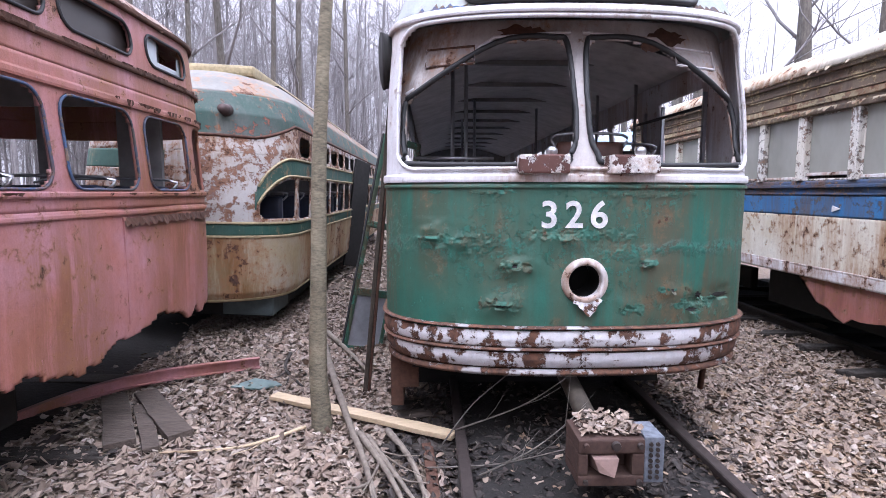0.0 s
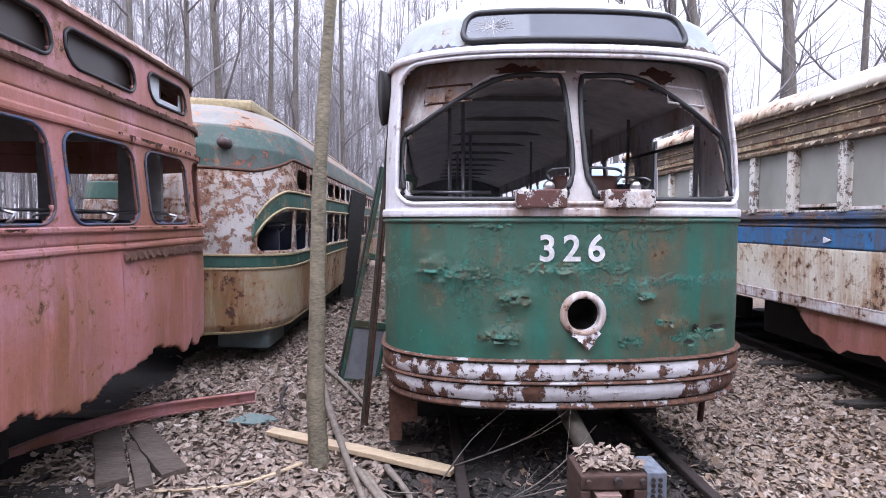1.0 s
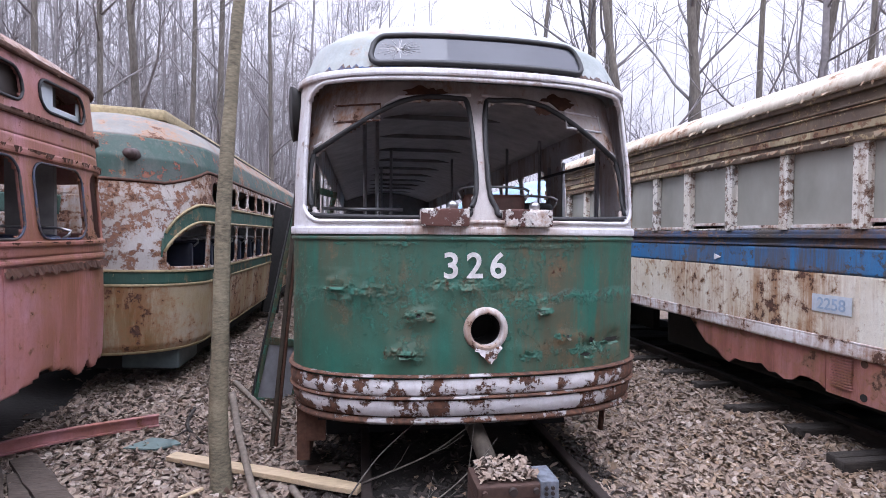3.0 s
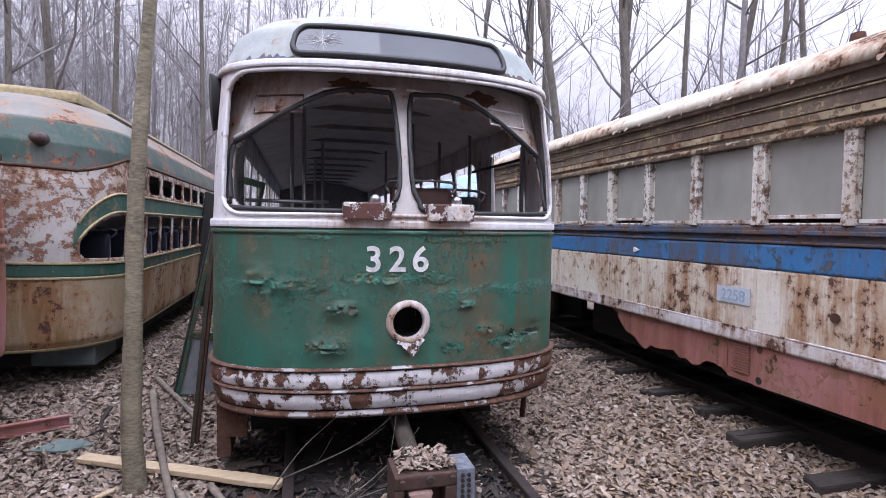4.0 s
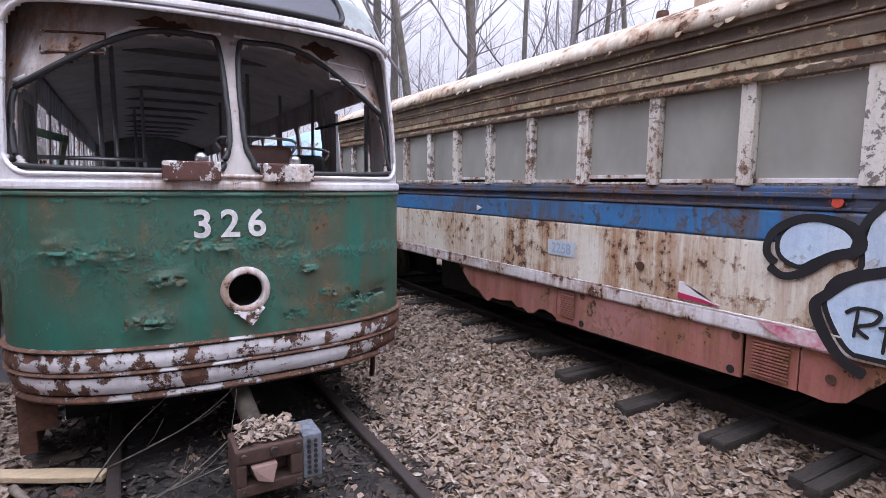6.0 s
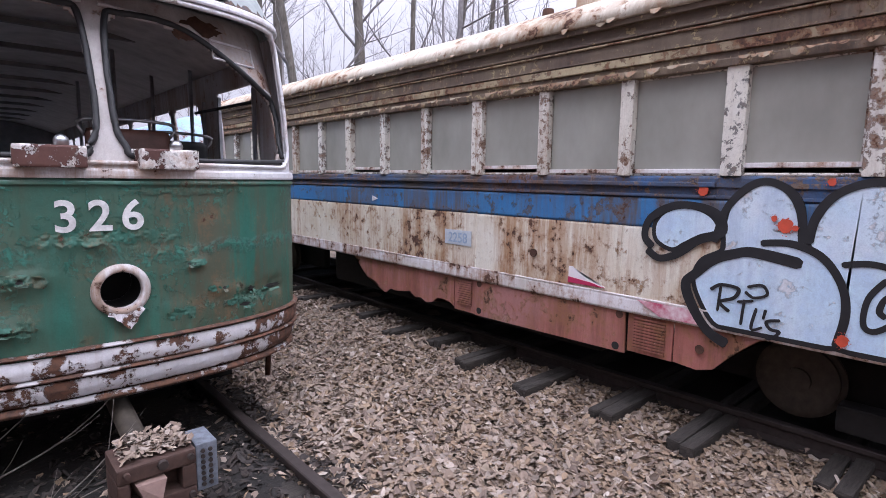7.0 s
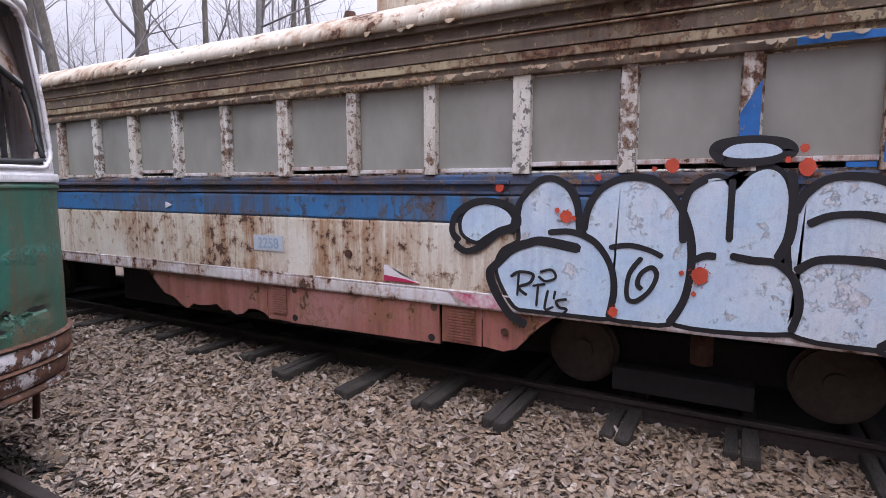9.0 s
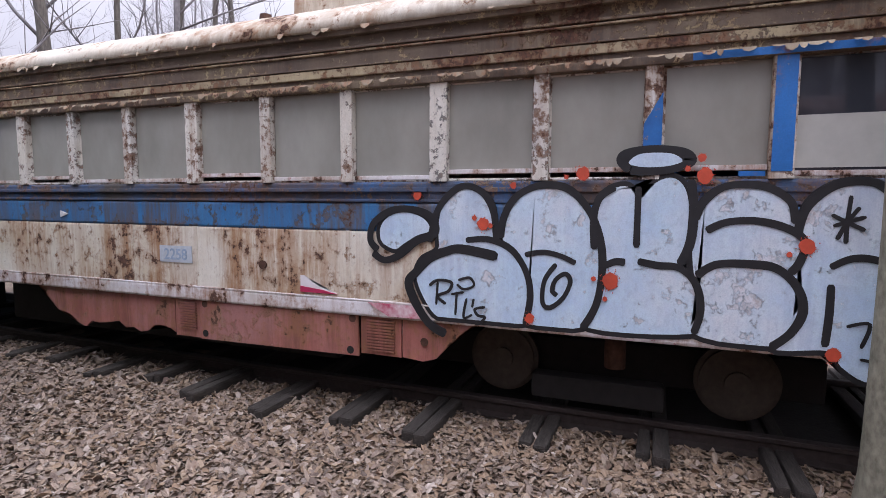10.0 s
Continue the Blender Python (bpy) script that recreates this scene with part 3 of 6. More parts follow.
G.sheet("lower_body", green, GREEN, 0.72, 1.74, lamp_hole, dside=0.12, dent=dents, label="dented green lower panel with rust runs")
G.sheet("upper_body", green, WHITE, 1.74, 2.78, green_holes_white, label="white window surround")
G.sheet("roof", green, ROOF_GREY, 2.77, 3.42, None, 0.04, 0.3, 0.03, label="chalky grey-white roof")
RIB = paint("rusty_rib_with_white_flakes", (0.46, 0.44, 0.45), None, 0.55, 0.455, 0.3, None, 0.7, (0.3, 0.18, 0.1), 0.7, 44.0, 0.9, None, 0.1)


def bumper_band(name, mat, z0, z1, out0, out1, belly, label="", seed=1, chip=0.0):
    """A strip round the nose between two heights: how far it stands out below and above, and its swell."""
    x, y = G.outline(0.012, 0.05, 0.95)
    n = 11
    dx, dy = np.gradient(x), np.gradient(y)
    ln = np.hypot(dx, dy)
    nx, ny = -dy / ln, dx / ln
    flip = np.where(nx * x + ny * (y - G.depth - 0.01) < 0, -1, 1)
    nx, ny = nx * flip, ny * flip
    rows = []
    for k in range(n):
        f = k / (n - 1)
        out = out0 + (out1 - out0) * f + belly * math.sin(math.pi * f) + chip * (wave(x * 2 + y + 9, 0 * x + k * 0.05, seed, 0.03) - 0.5)
        rows.append(G.place(x + nx * out, y + ny * out, z0 + (z1 - z0) * f))
    return grid_mesh(name, np.stack(rows), np.ones((n - 1, len(x) - 1), bool), mat, green, 0.006, label)


bumper_band("bumper_back", STEEL, 0.545, 0.86, -0.045, 0.002, 0.0, "rusted steel behind the bumper", 3)
for z, h, o in ((0.85, 0.024, 0.024), (0.712, 0.03, 0.026), (0.556, 0.05, 0.004)):
    bumper_band("bumper_rib", RIB, z - h / 2, z + h / 2, o - 0.022, o - 0.022, 0.03, "round rusted rib with traces of white", 5, 0.002)
for z0, z1, o0, o1, sd in ((0.73, 0.833, 0.016, 0.012, 7), (0.59, 0.694, -0.006, 0.014, 9)):
    bumper_band("bumper_band", WHITE_WORN, z0, z1, o0, o1, 0.012, "white bumper band flaked to rust", sd, 0.005)
G.band("belt_moulding", green, WHITE, 1.765, 0.05, 0.02)
G.band("drip_rail", green, WHITE, 2.785, 0.045, 0.03)


def panel(car, name, parent, mat, x0, x1, z0, z1, depth, holes, tilt=0.0, thick=0.02, label=""):
    """A sheet set behind the nose, following its curve."""
    x, z = np.linspace(x0, x1, 180), np.linspace(z0, z1, 60)
    X, Z = np.meshgrid(x, z)
    P = car.front(X, Z, -(depth + tilt * (Z - z0)))
    c = lambda A: 0.25 * (A[:-1, :-1] + A[1:, :-1] + A[:-1, 1:] + A[1:, 1:])
    return grid_mesh(name, P, ~holes(c(X), c(Z)), mat, parent, thick, label)


panel(G, "windscreen_panel", green, WHITE_STAINED_SHADE, -1.18, 1.18, 1.76, 2.8, 0.04, lambda x, z: in_polygon(x, z, WL) | in_polygon(x, z, WR), 0.2, label="white inner windscreen frame")
bm = bmesh.new()
for poly in (WL, WR):
    line = smooth_line([(x, 0, z) for x, z in poly], 5, True)
    ring(bm, [G.front(p.x, p.z, -(0.03 + 0.2 * (p.z - 1.76))) for p in line], 0.018)
part("windscreen_gasket", bm, RUBBER, green, "perished black rubber gasket", True)
bm = bmesh.new()
ring(bm, [G.front(x, z, 0.005) for x, z in dense(rounded(-1.16, 1.16, 1.82, 2.74, 0.13, 8))], 0.014)
part("windscreen_rim", bm, WHITE, green, "", True)
# headlight
bm = bmesh.new()
c = Vector(G.front(0, 1.14, 0.0))
turned = [(0.1, 0.03), (0.1, -0.012), (0.104, -0.024), (0.112, -0.029), (0.128, -0.024), (0.139, -0.016), (0.144, -0.004), (0.144, 0.02)]
rings = [[bm.verts.new(c + Vector((rr * math.cos(a), yy, rr * math.sin(a)))) for rr, yy in turned] for a in np.linspace(0, 2 * math.pi, 56, endpoint=False)]
for r0, r1 in zip(rings, rings[1:] + rings[:1]):
    for k in range(len(turned) - 1):
        bm.faces.new((r0[k], r0[k + 1], r1[k + 1], r1[k]))
lamp = part("headlight_ring", bm, WHITE, green, "white headlight ring with no lens", True)
bm = bmesh.new()
bmesh.ops.create_cone(bm, cap_ends=False, segments=32, radius1=0.112, radius2=0.108, depth=0.3, matrix=Matrix.Translation(c + Vector((0, 0.15, 0))) @ Matrix.Rotation(radians(90), 4, "X"))
bmesh.ops.create_circle(bm, cap_ends=True, segments=32, radius=0.109, matrix=Matrix.Translation(c + Vector((0, 0.29, 0))) @ Matrix.Rotation(radians(90), 4, "X"))
part("headlight_well", bm, BLACK, lamp)
# destination sign
panel(G, "destination_glass", green, GLASS_DARK, -0.8, 0.8, 2.83, 3.06, -0.02, lambda x, z: in_rounded(x, z, -0.77, 0.77, 2.84, 3.05, 0.08) > 0, 0, 0.01, "dark cracked destination sign glass")
bm = bmesh.new()
ring(bm, [G.front(x, z, 0.02) for x, z in dense(rounded(-0.77, 0.77, 2.84, 3.05, 0.08))], 0.02)
part("destination_frame", bm, RUBBER, green, "", True)


def lettering(name, text, size, mat, parent, m, depth=0.003, label=""):
    cu = bpy.data.curves.new(name, "FONT")
    cu.body, cu.size, cu.extrude, cu.align_x = text, size, depth, "CENTER"
    cu.offset = size * 0.017
    tmp = bpy.data.objects.new(name, cu)
    scene.collection.objects.link(tmp)
    mesh = bpy.data.meshes.new_from_object(tmp.evaluated_get(bpy.context.evaluated_depsgraph_get()))
    bpy.data.objects.remove(tmp)
    mesh.transform(m)
    return as_object(name, mesh, mat, parent, label)


for k, ch in enumerate("326"):
    x = -0.225 + 0.15 * k
    p = G.front(x, 1.47, 0.006)
    q = G.front(x + 0.02, 1.5, 0.012) - G.front(x - 0.02, 1.5, 0.012)
    lettering("numeral", ch, 0.225, LETTER_WHITE, green, Matrix.Translation(p) @ Matrix.Rotation(math.atan2(q[1], q[0]), 4, "Z") @ Matrix.Rotation(radians(90), 4, "X"), 0.003, "white painted numeral")
# -- the blue-striped car --
blue = thing("blue_striped_streetcar", (5.0, 4.0, 0.15), "old rusty streetcar with blue stripe, grey panes and silver graffiti", "streetcar")
BX, B0, B1 = 3.75, -2.6, 10.2
BP = [6.86, 6.14, 5.47, 4.78, 4.07, 3.34, 2.6, 1.885, 1.175, 0.485, -0.165, -0.82, -1.42]
while BP[0] < 9.4:
    BP.insert(0, BP[0] + 0.7)


def wall_strip(name, mat, z0, z1, holes=None, x=0.0, dz=0.02, dy=0.03, thick=0.03, dent=0.004, y0=B0, y1=B1, label="", parent=None):
    y, z = np.arange(y0, y1, dy), np.linspace(z0, z1, max(2, int((z1 - z0) / dz) + 1))
    Y, Z = np.meshgrid(y, z)
    X = BX + x + dent * (wave(Y + 30, Z + 30, 11, 0.4) - 0.5) * 2 + np.maximum(0, Z - 1.75) * 0.03
    c = lambda A: 0.25 * (A[:-1, :-1] + A[1:, :-1] + A[:-1, 1:] + A[1:, 1:])
    keep = np.ones((len(z) - 1, len(y) - 1), bool) if holes is None else ~holes(c(Y), c(Z))
    P = np.stack([X, Y, Z], -1)
    return grid_mesh(name, P[:, ::-1], keep[:, ::-1], mat, parent or blue, thick, label)


def windows(y, z):
    gap = np.zeros(y.shape, bool)
    for a, b in zip(BP, BP[1:]):
        gap |= (y < a - 0.055) & (y > b + 0.055)
    return gap & (z > 1.815) & (z < 2.44)


wall_strip("lower_side", OFFWHITE, 0.94, 1.45, label="off-white lower side streaked with rust")
wall_strip("stripe", BLUE, 1.45, 1.65, x=-0.002, label="chipped blue stripe")
wall_strip("belt", DARK_TRIM, 1.65, 1.8, x=0.004)
wall_strip("window_band", POST, 1.8, 2.46, windows, x=0.03)
wall_strip("letterboard", BROWN, 2.46, 2.86, x=-0.01, label="brown flaking letterboard")
wall_strip("skirt_band", SKIRT_WHITE, 0.83, 0.94, x=-0.006)
for z, h, p, mt in ((1.745, 0.03, 0.03, DARK_TRIM), (1.67, 0.02, 0.015, DARK_TRIM), (2.475, 0.05, 0.05, BROWN), (2.575, 0.06, 0.032, TAN), (2.615, 0.012, 0.04, BROWN), (2.72, 0.014, 0.028, TAN), (2.745, 0.02, 0.034, BROWN), (2.85, 0.05, 0.06, BROWN), (0.945, 0.015, 0.012, SKIRT_WHITE)):
    x = BX + max(0, z - 1.75) * 0.03
    start = 1.25 if z in (1.745, 1.67) else B0
    part("moulding", boxed((x - p, start, z - h / 2), (x + 0.03, B1, z + h / 2), bevel=0.006), mt, blue)
    if start > B0:
        part("moulding", boxed((x - 0.009, B0, z - h / 2), (x + 0.03, start, z + h / 2), bevel=0.003), mt, blue)
for k, y in enumerate(BP):
    wide = 0.062 if k % 3 == 0 else 0.048
    part("window_post", boxed((BX - 0.012, y - wide, 1.8), (BX + 0.05, y + wide, 2.455), bevel=0.006), POST, blue)
for k, (a, b) in enumerate(zip(BP, BP[1:])):
    lift = 0.035 if k in (6, 9, 12, 13, 14) else 0.0
    pane = part("window_pane", boxed((BX + 0.05, b + 0.05, 1.83 + lift), (BX + 0.056, a - 0.05, 2.45)), FROST, blue, "fogged grey plastic pane")
    part("sash_rail", boxed((BX + 0.025, b + 0.05, 1.815 + lift), (BX + 0.06, a - 0.05, 1.845 + lift), bevel=0.004), SKIRT_WHITE, pane)
# roof
prof = [(3.72, 2.86), (3.74, 2.93), (3.8, 2.99), (3.95, 3.07), (4.2, 3.15), (4.6, 3.22), (5.0, 3.24), (5.4, 3.22), (5.8, 3.15), (6.05, 3.07), (6.25, 2.95), (6.28, 2.86)]
yy = np.linspace(B0, B1, 90)
P = np.array([[(x, y, z + 0.01 * (wave(np.array([y * 1.0 + 40]), np.array([x * 3.0]), 15, 0.5)[0] - 0.5)) for y in yy] for x, z in prof])
grid_mesh("roof", P, np.ones((len(prof) - 1, len(yy) - 1), bool), BLUE_ROOF, blue, 0.03, "lichen-streaked pale roof")
part("floor_frame", boxed((3.8, B0, 0.85), (6.2, B1, 0.95)), BLACK, blue)
# far wall closed over its windows, added height keeps daylight out of the inside
part("far_side", boxed((6.22, B0, 0.85), (6.26, B1, 2.44)), OFFWHITE, blue)
part("far_letterboard", boxed((6.22, B0, 2.44), (6.26, B1, 2.87)), BROWN, blue)
part("end_wall", boxed((3.77, B0, 0.85), (6.23, B0 + 0.04, 2.86)), BRIGHT_BLUE, blue)
part("end_wall", boxed((3.77, B1 - 0.04, 0.85), (6.23, B1, 2.86)), BROWN, blue)
for wy in (0.85, -0.75, 8.2, 9.8):
    bm = bmesh.new()
    for r, x0, x1 in ((0.235, 4.3, 4.33), (0.265, 4.335, 4.37), (0.08, 4.27, 4.295)):
        bmesh.ops.create_cone(bm, cap_ends=True, segments=36, radius1=r, radius2=r, depth=x1 - x0, matrix=Matrix.Translation(((x0 + x1) / 2, wy, 0.47)) @ Matrix.Rotation(radians(90), 4, "Y"))
    part("wheel", bm, DARK_STEEL, blue, "dark rusty steel wheel")

# -- the red and the cream car --
red = thing("red_streetcar", (-3.45, 0.0, 0.1), "derelict faded red streetcar with ragged rusted-out lower edge", "streetcar")
R = Car(-3.45, 5.58, 1, 9.2, 1.0, 2.5, [(0.4, 1.24, 0.02), (1.0, 1.25, 0.0), (1.7, 1.25, 0.0), (2.4, 1.22, 0.06), (2.85, 1.2, 0.12), (2.95, 1.12, 0.2), (3.08, 0.9, 0.42), (3.18, 0.65, 0.7), (3.26, 0.3, 1.1), (3.28, 0.02, 1.3)])
RW = [(0.45, 0.86), (1.0, 1.65), (1.8, 2.53), (2.66, 3.39), (3.53, 4.26), (4.4, 5.13), (5.27, 6.0)]
RU = [(0.83, 1.45), (1.65, 2.38), (2.5, 3.23), (3.37, 4.1), (4.23, 4.97), (5.1, 5.83)]


def red_ragged(x, y, z):
    s = np.where(y > R.depth, y, y + x * 0.2)
    edge = 0.63 + 0.22 * (wave(s + 20, z * 0 + 3, 21, 0.5) - 0.4) + 0.09 * (wave(s + 20, z * 0.3 + 3, 22, 0.12) - 0.5) + 0.04 * (wave(s + 20, z + 3, 23, 0.05) - 0.5)
    return z < edge


def red_windows(x, y, z):
    out = np.zeros(x.shape, bool)
    for a, b in RW:
        out |= (x > 0) & (in_rounded(y, z, a, b, 1.62, 2.15, 0.12) < 0)
        out |= (x < 0) & (in_rounded(y, z, a, b, 1.5, 2.29, 0.12) < 0)
    return out | ((np.abs(x) < 1.0) & (y < 0.5) & (z > 1.66) & (z < 2.12))


def red_uppers(x, y, z):
    out = np.zeros(x.shape, bool)
    for a, b in RU:
        out |= in_rounded(y, z, a, b, 2.53, 2.75, 0.1) < 0
    for a, b in RW:
        out |= (x < 0) & (y > a) & (y < b) & (z < 2.55)
    return out


R.sheet("lower_body", red, RED, 0.45, 1.5, red_ragged, dz=0.018, dside=0.025, dent=lambda x, y, z: 0.02 * (wave(y + 9, z + 9, 25, 0.5) - 0.5), label="faded pink-red side rusted through at the bottom")
R.sheet("window_band", red, RED, 1.5, 2.3, red_windows, dside=0.025)
R.sheet("upper_band", red, RED, 2.3, 2.85, red_uppers, dside=0.025)
R.sheet("roof", red, RED_ROOF, 2.84, 3.28, None, 0.05, 0.3, 0.03, label="peeling brown-red roof")
for z, h, p, mt in ((1.47, 0.03, 0.015, RED), (1.59, 0.035, 0.02, RED), (2.2, 0.05, 0.02, RED), (2.44, 0.035, 0.03, STEEL), (2.84, 0.04, 0.035, STEEL)):
    R.band("moulding", red, mt, z, h, p, dside=0.3)
part("floor", boxed((-4.65, -3, 0.8), (-2.25, 4.6, 0.86)), BLACK, red)

cream = thing("cream_and_green_streetcar", (-3.2, 12.0, 0.1), "rust-streaked cream streetcar with green bands and mossy roof", "streetcar")
C = Car(-3.2, 5.75, -1, 14.0, 1.0, 2.3, [(0.3, 1.15, 0.1), (0.5, 1.23, 0.02), (1.1, 1.25, 0.0), (1.5, 1.25, 0.02), (2.1, 1.22, 0.12), (2.3, 1.2, 0.18), (2.5, 1.17, 0.22), (2.75, 1.08, 0.4), (2.95, 0.9, 0.7), (3.08, 0.65, 1.05), (3.14, 0.4, 1.4), (3.16, 0.02, 1.8)], lean=2.5)


def cream_arch(y):
    """Height of the green upper band's lower edge: level along the side, swept down round the corner."""
    return 1.36 + 0.48 * np.sqrt(1 - (1 - np.clip((y - 0.25) / 0.42, 0, 1)) ** 2)


def cream_band(x, y, z):
    d = z - cream_arch(y)
    return (x > 0) & (d > 0) & (d < 0.2) & (y > 0.25) | (x <= 0) & (z > 1.84) & (z < 2.04)


def cream_windows(x, y, z):
    out = (y > 0.29) & (y < 0.8) & (z > 1.33) & (z < cream_arch(y) - 0.04) & (in_rounded(y, z, 0.29, 0.8, 1.33, 1.9, 0.08) < 0)
    n = np.mod(y - 0.86, 0.72)
    return out | ((y > 0.86) & (in_rounded(n, z, 0.02, 0.66, 1.33, 1.8, 0.06) < 0))


def cream_uppers(x, y, z):
    n = np.mod(y - 0.86, 0.72)
    return (y > 0.86) & (in_rounded(n, z, 0.04, 0.66, 2.1, 2.34, 0.1) < 0)


def cream_eave(x, y, z):
    return z < 2.24 + 0.2 * np.clip((y - 0.25) / 0.5, 0, 1)


C.sheet("lower_body", cream, CREAM, 0.4, 1.15, None, 0.03, 0.12, label="cream lower body streaked brown")
C.sheet("stripe", cream, GREEN_BAND, 1.15, 1.28)
C.sheet("window_band", cream, CREAM_WHITE, 1.28, 2.06, lambda x, y, z: cream_windows(x, y, z) | cream_band(x, y, z))
C.sheet("upper_stripe", cream, GREEN_BAND, 1.28, 2.06, lambda x, y, z: ~cream_band(x, y, z))
C.sheet("upper_band", cream, CREAM_WHITE, 2.05, 2.42, lambda x, y, z: cream_uppers(x, y, z) | (z > 2.24 + 0.2 * np.clip((y - 0.25) / 0.5, 0, 1)))
C.sheet("roof", cream, CREAM_ROOF, 2.2, 2.74, cream_eave, 0.03, 0.1, 0.02, label="mossy green and grey roof")
C.sheet("roof_top", cream, CREAM_TOP, 2.74, 3.16, None, 0.04, 0.3, 0.03)
for z in (0.42, 1.14, 1.29):
    C.band("trim", cream, YELLOW_TRIM, z, 0.025, 0.015)
for lift in (0.0, 0.2):
    pts = [(x, y) for x, y in zip(*C.outline(0.04, 0.25, 13.5)) if x > 0 and y > 0.25]
    part("swept_trim", tube(bmesh.new(), [tuple(C.place(x * 1.006, y, float(cream_arch(np.array(y))) + lift)) for x, y in pts], 0.016, 6), YELLOW_TRIM, cream, "yellowed trim swept down round the corner", True)

# ---- young tree and woods ----


def limb_tree(bm, x, y, h, r, rng, limbs, twigs, sides=6, lean=(0, 0), low=0.35, base=-0.1):
    """Tapered trunk with limbs and twigs."""
    pts, rad = [], []
    n = 9
    for k in range(n):
        f = k / (n - 1)
        pts.append(Vector((x + lean[0] * f * h + rng.uniform(-1, 1) * 0.02 * h * f * 0.6, y + lean[1] * f * h + rng.uniform(-1, 1) * 0.02 * h * f * 0.6, base + f * h)))
        rad.append(r * (1 - 0.82 * f) * (1.25 if k == 0 else 1))
    tube(bm, pts, rad, sides)
    for _ in range(limbs):
        f = rng.uniform(low, 0.97)
        k = min(int(f * (n - 1)), n - 2)
        p = pts[k].lerp(pts[k + 1], f * (n - 1) - k)
        a = rng.uniform(0, 2 * math.pi)
        d = Vector((math.cos(a), math.sin(a), rng.uniform(0.35, 1.3))).normalized()
        ln = h * rng.uniform(0.1, 0.26) * (1.15 - f * 0.6)
        q = [p]
        for s in range(3):
            d = (d + Vector((rng.uniform(-1, 1), rng.uniform(-1, 1), rng.uniform(-0.3, 0.8))) * 0.22).normalized()
            q.append(q[-1] + d * ln / 3)
        lr = r * (1 - 0.8 * f) * 0.38
        tube(bm, q, [lr, lr * 0.75, lr * 0.5, lr * 0.2], 4)
        for _ in range(twigs):
            g = rng.uniform(0.25, 1)
            kk = min(int(g * 3), 2)
            s0 = q[kk].lerp(q[kk + 1], g * 3 - kk)
            d2 = (d + Vector((rng.uniform(-1, 1), rng.uniform(-1, 1), rng.uniform(-0.5, 0.9))) * 0.9).normalized()
            m1 = s0 + d2 * ln * 0.34
            m2 = m1 + (d2 + Vector((rng.uniform(-1, 1), rng.uniform(-1, 1), rng.uniform(-0.4, 0.8))) * 0.5) * ln * 0.34
            tube(bm, [s0, m1, m2], [max(lr * 0.36, 0.009), max(lr * 0.26, 0.007), 0.004], 3)


bm = bmesh.new()
spine = [(-0.83, 3.57, -0.08), (-0.84, 3.6, 0.1), (-0.86, 3.62, 0.5), (-0.84, 3.62, 1.2), (-0.82, 3.64, 2.0), (-0.76, 3.66, 2.9), (-0.66, 3.7, 4.2), (-0.6, 3.7, 6.0), (-0.5, 3.8, 8.5)]
tube(bm, smooth_line(spine, 8), [0.076 * (1.5 - 6 * k / 64 if k < 5 else 1) * (1 - 0.75 * k / 64) for k in range(65)], 14)
for v in bm.verts:
    v.co += Vector(noise.noise_vector(v.co * 14)) * 0.004
young = thing("young_tree", (-0.83, 3.57, 0), "slender young tree with pale banded bark among fallen leaves", "tree")
part("trunk", bm, BARK_YOUNG, young, "", True)
rng = random.Random(77)
for k in range(7):
    bm = bmesh.new()
    p = Vector((-0.62 + 0.02 * k, 3.7, 4.6 + 0.5 * k))
    a = k * 2.4
    d = Vector((math.cos(a), math.sin(a), 0.9))
    q = [p, p + d * 0.5, p + d * 1.0 + Vector((0, 0, 0.3)), p + d * 1.3 + Vector((0, 0, 0.8))]
    tube(bm, q, [0.02, 0.015, 0.01, 0.004], 5)
    for _ in range(5):
        s0 = q[1].lerp(q[2], rng.random())
        d2 = Vector((rng.uniform(-1, 1), rng.uniform(-1, 1), rng.uniform(0, 1))) * 0.4
        tube(bm, [s0, s0 + d2, s0 + d2 * 1.8], [0.007, 0.005, 0.002], 3)
    part("limb", bm, BARK_YOUNG, young, "", True)
bm = bmesh.new()
tube(bm, smooth_line([(3.62, -1.31, -0.05), (3.56, -1.3, 0.6), (3.5, -1.28, 1.7), (3.44, -1.22, 3.0), (3.4, -1.1, 6.0)], 8), [0.1 * (1.3 - 0.06 * k if k < 5 else 1) * (1 - 0.5 * k / 32) for k in range(33)], 14)
BARK_GREEN = plain("mottled_grey_green_bark", (0.34, 0.33, 0.25), 0.9, 0, 30, 0.6, 0.01, (1, 1, 0.5))
young2 = thing("young_tree", (3.62, -1.31, 0), "slender grey-barked tree beside the blue-striped car", "tree")
part("trunk", bm, BARK_GREEN, young2, "", True)
part("limb", tube(bmesh.new(), [(3.41, -1.14, 5.0), (3.1, -0.8, 5.6), (2.9, -0.3, 6.5)], [0.03, 0.02, 0.008], 6), BARK, young2, "", True)

